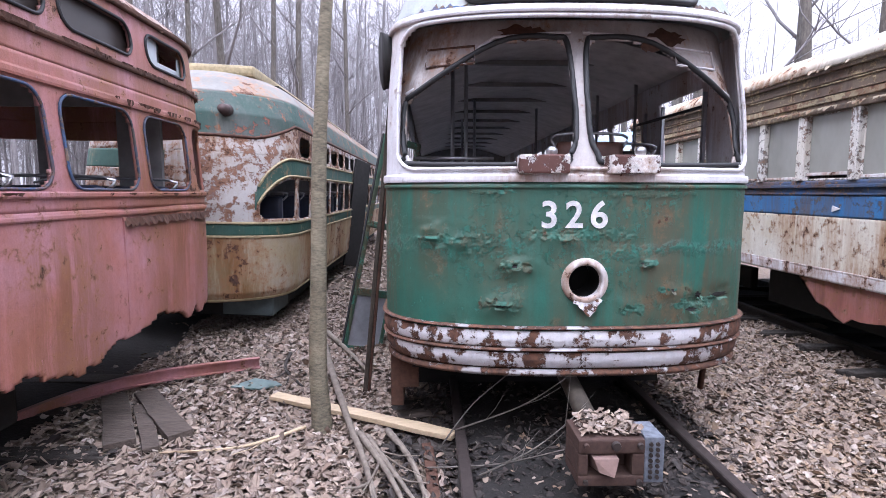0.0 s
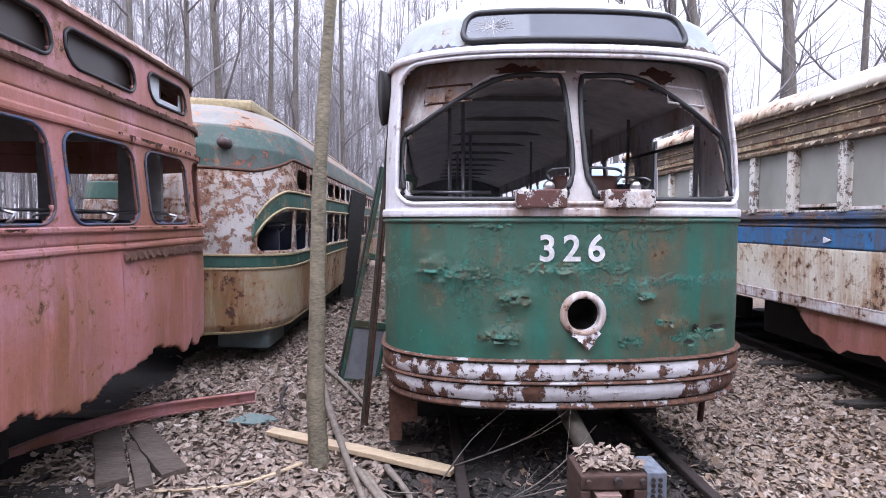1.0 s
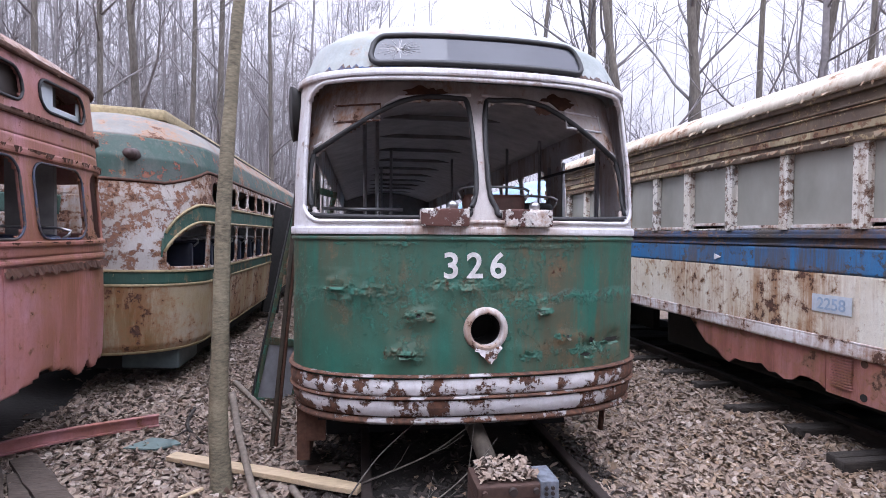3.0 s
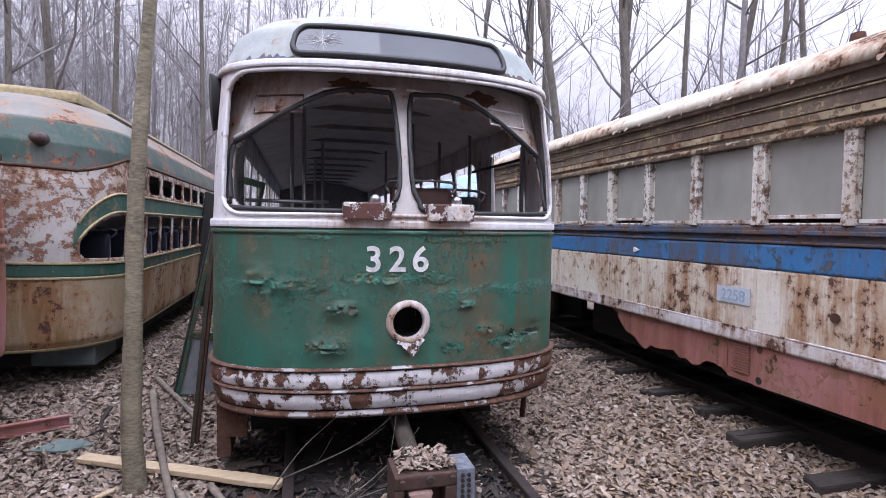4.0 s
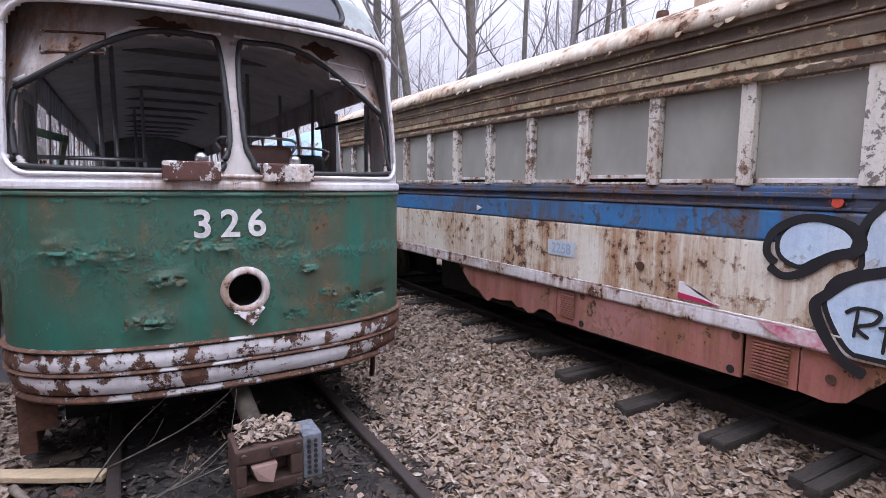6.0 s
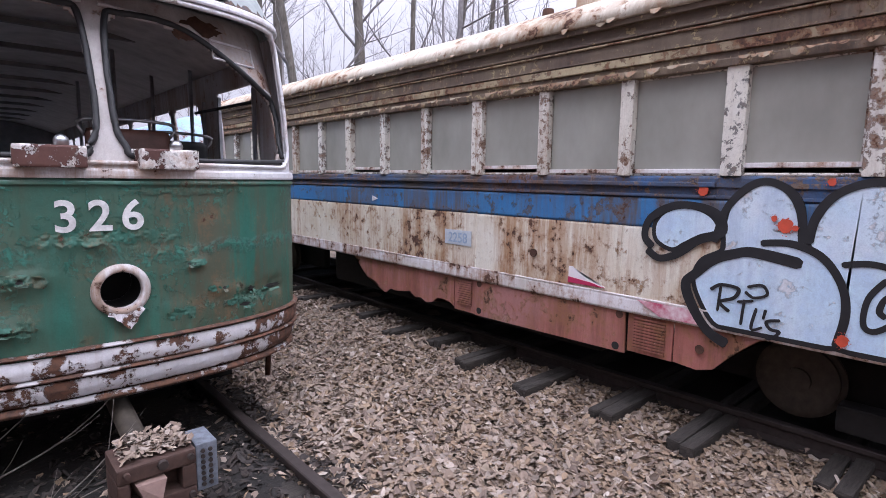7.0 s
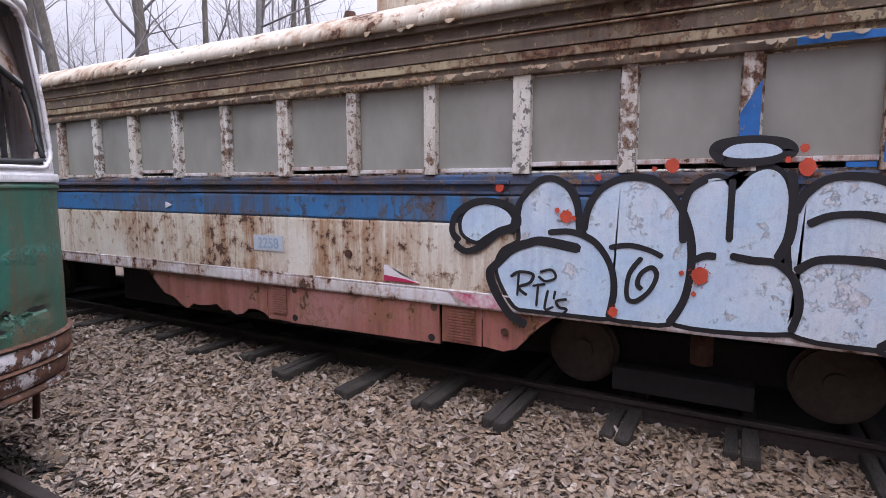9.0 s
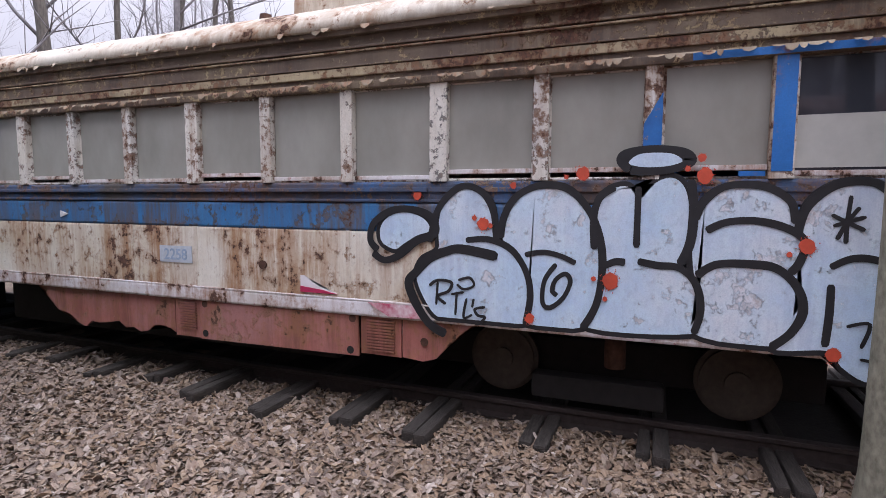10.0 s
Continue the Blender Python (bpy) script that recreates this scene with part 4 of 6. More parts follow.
rng = random.Random(5)
bm = bmesh.new()
count = 0
while count < 290:
    x, y = rng.uniform(-45, 50), rng.uniform(8, 75)
    az = math.degrees(math.atan2(x, y))
    if y < 26 and -6.5 < x < 8.5:
        continue
    dens = 1.0 if az < 3 else 0.45
    if rng.random() > dens:
        continue
    h = rng.uniform(13, 22)
    limb_tree(bm, x, y, h, rng.uniform(0.04, 0.12), rng, rng.randint(12, 17) if az < 5 else rng.randint(9, 14), 6, 5, (rng.uniform(-0.05, 0.05), rng.uniform(-0.04, 0.04)), 0.25)
    count += 1
for _ in range(330):
    a, d = radians(rng.uniform(-52, 2)), rng.uniform(24, 60)
    limb_tree(bm, d * math.sin(a), d * math.cos(a), rng.uniform(11, 20), rng.uniform(0.035, 0.09), rng, 15, 7, 4, (rng.uniform(-0.06, 0.06), rng.uniform(-0.04, 0.04)), 0.12)
for _ in range(60):
    x, y = rng.uniform(10, 45), rng.uniform(-30, 8)
    limb_tree(bm, x, y, rng.uniform(13, 20), rng.uniform(0.08, 0.2), rng, 7, 4, 5, (rng.uniform(-0.05, 0.05), 0), 0.3)
for _ in range(80):
    x, y = rng.uniform(-30, 30), rng.uniform(-34, -7)
    limb_tree(bm, x, y, rng.uniform(13, 20), rng.uniform(0.08, 0.2), rng, 7, 4, 5, (rng.uniform(-0.05, 0.05), 0), 0.3)
for _ in range(60):
    x, y = rng.uniform(-35, -8), rng.uniform(-10, 9)
    limb_tree(bm, x, y, rng.uniform(13, 20), rng.uniform(0.08, 0.2), rng, 8, 5, 5, (rng.uniform(-0.05, 0.05), 0), 0.3)
for _ in range(26):
    x, y = rng.uniform(-9, 9), rng.uniform(-13, -5)
    limb_tree(bm, x, y, rng.uniform(14, 20), rng.uniform(0.08, 0.16), rng, 22, 7, 6, (rng.uniform(-0.05, 0.05), rng.uniform(-0.02, 0.06)), 0.2)
woods = tagged(part("woods", bm, TWIG, None, "", True), "bare grey winter woods behind the streetcars", "woods", kind="stuff")

# trees that stand singly behind the cars
def single_tree(az, dist, r, h, lean, seed, limbs=9, label="bare grey tree behind the streetcars"):
    rg = random.Random(seed)
    x, y = dist * math.sin(radians(az)), dist * math.cos(radians(az))
    t = thing("tree", (x, y, 0), label, "tree", "bare trees behind the cars")
    side = Vector((math.cos(radians(az)), -math.sin(radians(az)), 0))
    n, pts = 10, []
    for k in range(n):
        f = k / (n - 1)
        pts.append(Vector((x, y, -0.1 + f * h)) + side * (lean * h * f + 0.25 * math.sin(f * 5 + seed) * f) + Vector((rg.uniform(-1, 1), rg.uniform(-1, 1), 0)) * 0.05 * f)
    line = smooth_line(pts, 3)
    part("trunk", tube(bmesh.new(), line, [r * (1 - 0.75 * k / len(line)) * (1.3 if k == 0 else 1) for k in range(len(line))], 10), BARK, t, "", True)
    bm = bmesh.new()
    for _ in range(limbs):
        f = rg.uniform(0.22, 0.97)
        p = line[int(f * (len(line) - 1))]
        a = rg.uniform(0, 2 * math.pi)
        d = Vector((math.cos(a), math.sin(a), rg.uniform(0.5, 1.6))).normalized()
        ln, q = h * rg.uniform(0.12, 0.28) * (1.2 - 0.6 * f), [p]
        for s in range(5):
            d = (d + Vector((rg.uniform(-1, 1), rg.uniform(-1, 1), rg.uniform(-0.2, 0.6))) * 0.25).normalized()
            q.append(q[-1] + d * ln / 5)
        lr = r * (1 - 0.75 * f) * 0.45
        tube(bm, q, [lr, lr * 0.85, lr * 0.7, lr * 0.5, lr * 0.3, lr * 0.1], 5)
        for _ in range(9):
            g = rg.uniform(0.2, 1) * 4.99
            s0 = q[int(g)].lerp(q[int(g) + 1], g - int(g))
            d2 = (d + Vector((rg.uniform(-1, 1), rg.uniform(-1, 1), rg.uniform(-0.4, 0.9))) * 0.9).normalized()
            m1 = s0 + d2 * ln * 0.16
            m2 = m1 + (d2 + Vector((rg.uniform(-1, 1), rg.uniform(-1, 1), rg.uniform(-0.3, 0.7))) * 0.5) * ln * 0.16
            m3 = m2 + (d2 + Vector((rg.uniform(-1, 1), rg.uniform(-1, 1), rg.uniform(-0.3, 0.7))) * 0.6) * ln * 0.12
            tube(bm, [s0, m1, m2, m3], [lr * 0.35, lr * 0.25, lr * 0.16, 0.003], 3)
    part("crown", bm, TWIG, t, "bare twiggy crown", True)


for k, (az, dist, r, h, lean) in enumerate(((24.2, 17, 0.17, 18, 0.0), (25.8, 18, 0.16, 19, 0.01), (29.4, 14, 0.13, 15, -0.1), (33.3, 17, 0.14, 17, 0.05), (35.6, 15, 0.16, 17, -0.05), (39.8, 16, 0.1, 15, -0.01), (41.6, 17, 0.13, 16, 0.12), (46, 15, 0.09, 14, 0.06), (50, 19, 0.12, 16, -0.04), (56, 16, 0.1, 15, 0.03), (19.5, 20, 0.12, 17, 0.02))):
    single_tree(az, dist, r, h, lean, 100 + k)
for k, (az, dist, r, h, lean) in enumerate(((-13.5, 19, 0.12, 19, 0.0), (-16.5, 17, 0.09, 18, 0.02), (-20.5, 16, 0.12, 18, -0.02), (-24, 15, 0.08, 17, 0.03), (-8.5, 21, 0.1, 18, 0.0), (-28, 14, 0.08, 17, 0.0))):
    single_tree(az, dist, r, h, lean, 200 + k, 14)

# ---- fallen leaves ----


def brown_share(x, y, r):
    """True where a leaf is one of the browner ones that lie along the striped car, mingling gradually with the paler rest."""
    near = np.clip((x - 1.0 + 1.4 * (wave(x + 40, y + 40, 46, 1.1) - 0.5)) / 2.6, 0, 1) * np.clip((5.0 - y) / 5.0, 0, 1)
    return r.uniform(0, 1, len(x)) < 0.15 + 0.7 * near


def leaves(name, n, region, seed, mat, size=(0.015, 0.042), lift=0.0, everywhere=False, label="dry brown fallen leaves covering the ground"):
    r = np.random.RandomState(seed)
    x, y = region(r, n)
    # also thins pale leaves where the ground colour carries the cars' shade
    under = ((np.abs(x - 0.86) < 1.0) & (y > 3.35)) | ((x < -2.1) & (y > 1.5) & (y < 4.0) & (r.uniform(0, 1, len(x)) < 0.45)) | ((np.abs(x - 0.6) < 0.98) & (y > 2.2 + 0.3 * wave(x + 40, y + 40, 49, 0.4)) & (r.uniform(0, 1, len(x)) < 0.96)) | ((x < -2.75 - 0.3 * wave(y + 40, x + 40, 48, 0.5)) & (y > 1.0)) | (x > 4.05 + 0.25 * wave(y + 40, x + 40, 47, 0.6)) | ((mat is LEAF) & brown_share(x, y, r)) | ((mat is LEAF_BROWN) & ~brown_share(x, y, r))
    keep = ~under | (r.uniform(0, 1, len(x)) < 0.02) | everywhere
    x, y = x[keep], y[keep]
    z = ground_height(x, y) + r.uniform(0.0, 0.03, len(x)) + lift
    n = len(x)
    a = r.uniform(0, 2 * np.pi, n)
    L, W = r.uniform(*size, n), r.uniform(size[0] * 0.45, size[1] * 0.65, n)
    tilt, roll, curl = r.normal(0, 0.26, n), r.normal(0, 0.26, n), r.normal(0.15, 0.5, n)
    tip = np.array([(-1, 0), (-0.75, 0.62), (-0.1, 1), (0.6, 0.72), (1, 0), (0.6, -0.72), (-0.1, -1), (-0.75, -0.62)])
    u, v = tip[:, 0][None] * L[:, None], tip[:, 1][None] * W[:, None]
    h = u * np.tan(np.clip(tilt, -0.9, 0.9))[:, None] + v * np.tan(np.clip(roll, -0.9, 0.9))[:, None] + curl[:, None] * np.abs(v) * 0.8
    torn = r.uniform(0.72, 1.2, u.shape)
    u, v = u * torn, v * torn
    h = h + r.normal(0, 0.2, h.shape) * W[:, None]
    h -= np.minimum(h.min(1), 0)[:, None] * 0.7
    V = np.stack([x[:, None] + u * np.cos(a)[:, None] - v * np.sin(a)[:, None], y[:, None] + u * np.sin(a)[:, None] + v * np.cos(a)[:, None], z[:, None] + h], -1).reshape(-1, 3)
    base = np.arange(n)[:, None] * 8
    F = np.concatenate([base + [0, 1, 2, 3, 4], base + [0, 4, 5, 6, 7]])
    mesh = bpy.data.meshes.new(name)
    mesh.from_pydata(V.tolist(), [], F.tolist())
    mesh.update()
    return tagged(as_object(name, mesh, mat), label, "leaves", kind="stuff")


def strip(x0, x1, y0, y1, power=1.0):
    return lambda r, n: (r.uniform(x0, x1, n), y0 + (y1 - y0) * r.uniform(0, 1, n) ** power)


leaves("fallen_leaves", 190000, strip(-3.3, 4.3, -2.4, 9.0, 1.0), 31, LEAF)
leaves("fallen_leaves", 110000, strip(0.4, 4.3, -2.4, 6.5, 1.0), 33, LEAF_BROWN, (0.014, 0.038))
leaves("fallen_leaves", 12000, strip(1.0, 4.1, -6.0, -2.3), 38, LEAF_BROWN, (0.02, 0.04))
leaves("fallen_leaves", 22000, strip(-12, 1.25, -9.0, -2.3), 36, LEAF, (0.03, 0.07))
leaves("fallen_leaves", 14000, strip(-2.2, 4.2, 9.0, 22.0), 32, LEAF, (0.03, 0.06))
# these darkened leaves stand in for shade below the bumper
leaves("damp_leaves", 6000, strip(-0.35, 1.85, 2.2, 5.5, 1.3), 37, LEAF_DAMP_SHADE, everywhere=True, label="damp rotted leaves darkened for the shade under the streetcar")
# ---- green car: fittings, underframe and inside ----


def bar(name, a, b, r, mat, parent=None, sides=8, label=""):
    return part(name, tube(bmesh.new(), [a, b], r, sides), mat, parent, label, True)


for x in (-0.27, 0.27):
    p = Vector(G.front(x, 1.86, 0.05))
    q = G.front(x + 0.05, 1.86) - G.front(x - 0.05, 1.86)
    m = Matrix.Translation(p) @ Matrix.Rotation(math.atan2(q[1], q[0]), 4, "Z")
    wb = part("wiper_box", boxed((-0.15, -0.03, -0.07), (0.15, 0.16, 0.04), m, 0.012), paint("wiper_box_paint", (0.11, 0.045, 0.035), None, 0.6, 0.62, 0.3, (0.75, 0.72, 0.7), 0.49, (0.2, 0.1, 0.05), 0.7, 50 + x * 3, 1.0), green, "rusty brown wiper box with peeled white top")
    bm = bmesh.new()
    bmesh.ops.create_uvsphere(bm, u_segments=14, v_segments=10, radius=0.035, matrix=m @ Matrix.Translation((0.05, 0.04, 0.06)))
    part("motor_cap", bm, CHROME, wb, "dull metal cap", True)
for sgn in (-1, 1):
    x0 = sgn * 0.83
    c = lambda x, z, out: G.front(x, z, -(0.03 + 0.2 * (z - 1.76)) + out)
    bm = bmesh.new()
    tube(bm, [c(x, z, 0.006) for x, z in ((x0 - 0.16, 2.5), (x0 + 0.16, 2.5), (x0 + 0.16, 2.62), (x0 - 0.16, 2.62))], 0.008, 5, True)
    part("access_cover", bm, WHITE_WORN, green, "small riveted cover plate")
for sgn in (-1, 1):
    c0 = [G.front(sgn * x, z, -(0.025 + 0.2 * (z - 1.76))) for x, z in ((1.12, 2.33), (0.54, 2.67), (0.04, 2.7))]
    part("drip_strip", tube(bmesh.new(), [tuple(p) for p in c0], 0.012, 6), WHITE, green)
# torn paint edges under the roof
for x0, x1, sd in ((-1.2, -0.74, 1), (0.72, 1.2, 2), (-0.7, 0.7, 3)):
    rg = random.Random(sd + 70)
    n = int((x1 - x0) / 0.022)
    low = [(x0 + (x1 - x0) * k / n, 2.808) for k in range(n + 1)]
    hgt = [0.008 + (0.055 if sd < 3 else 0.016) * rg.random() ** 1.6 * (1 if rg.random() < 0.7 else 0.15) for _ in low]
    bm = bmesh.new()
    a = [bm.verts.new(G.front(x, z, 0.006)) for x, z in low]
    b = [bm.verts.new(G.front(x, z + h, 0.006)) for (x, z), h in zip(low, hgt)]
    for k in range(n):
        bm.faces.new((a[k], a[k + 1], b[k + 1], b[k]))
    part("torn_edge", bm, DARK_TRIM, green, "dark torn paint edge")
# rust patches on the hood's inner panel
for x0, z0, w, h, sd in ((-0.36, 2.7, 0.17, 0.06, 1), (0.62, 2.69, 0.15, 0.06, 2), (0.5, 2.62, 0.07, 0.05, 3)):
    rg = random.Random(sd)
    rim = [(x0 + w * math.cos(a) * rg.uniform(0.7, 1.1), z0 + h * math.sin(a) * rg.uniform(0.6, 1.15)) for a in np.linspace(0, 2 * math.pi, 26, endpoint=False)]
    bm = bmesh.new()
    bm.faces.new([bm.verts.new(G.front(x, z, -(0.034 + 0.2 * (z - 1.76)))) for x, z in rim])
    part("rust_patch", bm, STEEL, green, "dark rust patch")
# blistered and lifted paint on the green panel


def lifted_paint(x0, x1, z0, z1, seed, fill, mat=TEAL_FLAKE, rise=0.007):
    """Patches of paint that stand off the panel, thinning out towards the border of their field."""
    xs, zs = np.arange(x0, x1, 0.006), np.arange(z0, z1, 0.005)
    X, Z = np.meshgrid(xs, zs)
    rough = 0.3 * wave(X + 30, Z * 1.6 + 30, seed, 0.06) + 0.4 * wave(X + 30, Z * 1.3 + 30, seed + 1, 0.022) + 0.25 * wave(X + 30, Z + 30, seed + 2, 0.011) + 0.35 * wave(X + 30, Z + 30, seed + 4, 0.2)
    edge = np.minimum(1, 2.6 * (1 - np.abs(2 * (X - x0) / (x1 - x0) - 1))) * (1 - np.abs(2 * (Z - z0) / (z1 - z0) - 1)) ** 0.6
    field = rough * edge
    P = G.front(X, Z, dents(X, 0 * X, Z) + 0.002 + rise * wave(X + 30, Z + 30, seed + 3, 0.014))
    c = 0.25 * (field[:-1, :-1] + field[1:, :-1] + field[:-1, 1:] + field[1:, 1:])
    grid_mesh("lifted_paint", P, c > 1 - fill, mat, green, 0.002, "blistered teal paint lifting off", False)["kind"] = "stuff"


for k, (x0, x1, z0, z1, fill) in enumerate(((-1.08, -0.42, 1.33, 1.45, 0.62), (-0.5, 0.42, 1.36, 1.5, 0.6), (-0.55, -0.28, 1.16, 1.3, 0.5), (-0.7, -0.33, 0.9, 1.08, 0.46), (-0.95, -0.5, 1.25, 1.36, 0.36), (0.3, 0.48, 1.2, 1.3, 0.55), (0.42, 0.66, 1.0, 1.16, 0.42), (0.5, 1.0, 0.88, 1.1, 0.4), (0.18, 0.42, 0.88, 1.05, 0.42), (-0.2, 0.9, 1.63, 1.71, 0.5), (-1.1, -0.3, 1.65, 1.71, 0.45))):
    lifted_paint(x0, x1, z0, z1, 300 + 7 * k, fill)
# tears in the panel
for x0, z0, w, h, sd in ((-0.42, 1.235, 0.035, 0.018, 1), (-0.5, 0.985, 0.05, 0.014, 2), (0.93, 1.03, 0.09, 0.014, 3), (0.75, 1.04, 0.03, 0.025, 4), (0.37, 1.25, 0.035, 0.01, 5), (0.7, 0.95, 0.04, 0.015, 6), (0.56, 1.08, 0.016, 0.012, 7)):
    rg = random.Random(sd + 40)
    rim = [(x0 + w * math.cos(a) * rg.uniform(0.5, 1.15), z0 + h * math.sin(a) * rg.uniform(0.5, 1.2)) for a in np.linspace(0, 2 * math.pi, 16, endpoint=False)]
    bm = bmesh.new()
    top = bm.verts.new(G.front(x0, z0, float(dents(np.array(x0), np.array(0.0), np.array(z0))) + 0.004))
    rv = [bm.verts.new(G.front(x, z, float(dents(np.array(x), np.array(0.0), np.array(z))) + 0.005)) for x, z in rim]
    for k in range(16):
        bm.faces.new((top, rv[k], rv[(k + 1) % 16]))
    part("tear", bm, BLACK, green, "dark tear in the sheet metal")
    lip = bmesh.new()
    a = [lip.verts.new(G.front(x, z, 0.02)) for x, z in rim[9:15]]
    b = [lip.verts.new(G.front(x + rg.uniform(-0.01, 0.01), z - 0.018 * rg.uniform(0.4, 1), 0.034)) for x, z in rim[9:15]]
    for k in range(5):
        lip.faces.new((a[k], a[k + 1], b[k + 1], b[k]))
    part("tear_lip", lip, GREEN, green, "bent edge of torn metal")
# torn paint hanging below the headlight
rng = random.Random(8)
bm = bmesh.new()
top, low = [], []
for k in range(13):
    a = radians(238 + 6.2 * k)
    top.append(bm.verts.new(G.front(0.118 * math.cos(a), 1.14 + 0.118 * math.sin(a), 0.022)))
    drop = (0.03 + 0.11 * math.exp(-((k - 7) / 2.2) ** 2)) * rng.uniform(0.6, 1.1)
    low.append(bm.verts.new(G.front(0.15 * math.cos(a), 1.14 + 0.125 * math.sin(a) - drop, 0.03 + rng.uniform(0, 0.012))))
for k in range(12):
    bm.faces.new((top[k], top[k + 1], low[k + 1], low[k]))
part("paint_curl", bm, WHITE_WORN, green, "torn white paint hanging below the headlight")
# star crack in the sign glass
bm = bmesh.new()
for k in range(22):
    a, r1 = k * 0.2856 + rng.uniform(-0.1, 0.1), rng.uniform(0.08, 0.17)
    pts = [(-0.58 + r * math.cos(a), 2.945 + r * 0.55 * math.sin(a)) for r in (0.004, r1 * 0.5, r1)]
    tube(bm, [tuple(G.front(x, z, 0.0225)) for x, z in pts], [0.0016, 0.0012, 0.0006], 3)
part("glass_crack", bm, LETTER_WHITE, green, "star-shaped crack")
# roof trolley base
bm = bmesh.new()
bmesh.ops.create_uvsphere(bm, u_segments=24, v_segments=10, radius=0.5, matrix=Matrix.Translation((0.86, 5.1, 3.38)) @ Matrix.Diagonal((1.1, 1.3, 0.32, 1)))
part("roof_fairing", bm, STEEL, green, "rusty roof fairing", True)
bm = bmesh.new()
bmesh.ops.create_cone(bm, cap_ends=True, segments=28, radius1=0.2, radius2=0.18, depth=0.06, matrix=Matrix.Translation((-0.395, 3.99, 2.62)) @ Matrix.Rotation(radians(12), 4, "Z") @ Matrix.Rotation(radians(86), 4, "Y"))
part("side_mirror", bm, BLACK, green, "dark round mirror back", True)
# mouldings under the belt
G.band("belt_lip", green, GREEN, 1.715, 0.022, 0.014)
# struts and torn skirt
bar("bumper_strut", (1.93, 3.72, 0.6), (1.92, 3.76, 0.24), 0.022, STEEL, green)
bm = boxed((-0.3, 3.66, 0.3), (-0.16, 3.7, 0.58), bevel=0.006)
part("torn_skirt", bm, STEEL, green, "torn rusty skirt panel")
part("torn_skirt", boxed((-0.36, 3.7, 0.15), (-0.27, 4.3, 0.62), bevel=0.006), STEEL, green)
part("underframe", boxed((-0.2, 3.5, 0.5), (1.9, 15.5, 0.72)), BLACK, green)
# black sheet added across the underside as painted shade behind the bumper
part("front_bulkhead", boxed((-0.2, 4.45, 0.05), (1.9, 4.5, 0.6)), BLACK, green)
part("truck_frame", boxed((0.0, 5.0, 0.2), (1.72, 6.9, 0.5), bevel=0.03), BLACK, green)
for wy in (5.2, 6.7):
    for sgn in (-1, 1):
        bm = bmesh.new()
        bmesh.ops.create_cone(bm, cap_ends=True, segments=28, radius1=0.32, radius2=0.32, depth=0.12, matrix=Matrix.Translation((0.86 + sgn * 0.74, wy, 0.42)) @ Matrix.Rotation(radians(90), 4, "Y"))
        part("wheel", bm, STEEL, green)
# coupler
coupler_paint = plain("brown_cast_iron", (0.085, 0.048, 0.037), 0.8, 0.2, 30, 0.45, 0.004)
coupler = part("coupler_head", boxed((0.7, 2.78, 0.23), (0.99, 2.95, 0.41)), coupler_paint, green, "brown cast coupler head with square mouth")
for lo, hi in (((0.645, 2.66, 0.385), (1.03, 2.95, 0.47)), ((0.645, 2.66, 0.19), (1.03, 2.95, 0.255)), ((0.645, 2.66, 0.255), (0.705, 2.95, 0.385)), ((0.955, 2.66, 0.255), (1.03, 2.95, 0.385))):
    part("coupler_jaw", boxed(lo, hi, None, 0.012), coupler_paint, coupler)
bm = bmesh.new()
q = [bm.verts.new(v) for v in ((0.71, 2.84, 0.39), (0.86, 2.84, 0.39), (0.86, 2.84, 0.25), (0.74, 2.84, 0.25), (0.73, 2.64, 0.365), (0.87, 2.63, 0.37), (0.84, 2.61, 0.27), (0.76, 2.63, 0.29))]
for f in ((0, 1, 5, 4), (1, 2, 6, 5), (2, 3, 7, 6), (3, 0, 4, 7), (4, 5, 6, 7)):
    bm.faces.new([q[k] for k in f])
part("coupler_tongue", bm, plain("pinkish_worn_iron", (0.3, 0.2, 0.17), 0.7, 0.2, 30, 0.3), coupler)
for bx, bz, rr in ((0.69, 0.435, 0.018), (0.69, 0.22, 0.016), (0.86, 0.435, 0.03), (1.0, 0.435, 0.02), (1.0, 0.215, 0.02)):
    bm = bmesh.new()
    bmesh.ops.create_cone(bm, cap_ends=True, segments=14, radius1=rr, radius2=rr * 0.8, depth=0.03, matrix=Matrix.Translation((bx, 2.655, bz)) @ Matrix.Rotation(radians(90), 4, "X"))
    part("bolt", bm, RAIL if rr != 0.018 else coupler_paint, coupler)
plate = part("contact_plate", boxed((1.034, 2.68, 0.2), (1.15, 2.9, 0.475), bevel=0.008), plain("dull_blue_grey_cast_metal", (0.2, 0.22, 0.26), 0.6, 0.2, 30, 0.6), coupler, "pale contact box with two rows of sockets")
for k in range(7):
    for xx in (1.07, 1.11):
        bm = bmesh.new()
        bmesh.ops.create_cone(bm, cap_ends=True, segments=10, radius1=0.013, radius2=0.011, depth=0.012, matrix=Matrix.Translation((xx, 2.676, 0.235 + 0.033 * k)) @ Matrix.Rotation(radians(90), 4, "X"))
        part("socket", bm, RAIL, plate)
squeeze = Matrix.Translation((0.87, 2.81, 0.42)) @ Matrix.Scale(0.9, 4) @ Matrix.Translation((-0.86, -2.93, -0.47))
for ob in [coupler] + list(coupler.children_recursive):
    ob.data.transform(squeeze)
part("drawbar", tube(bmesh.new(), [(0.85, 2.8, 0.31), (0.85, 3.4, 0.42), (0.86, 4.2, 0.5)], 0.06, 10), DARK_STEEL, green, "", True)
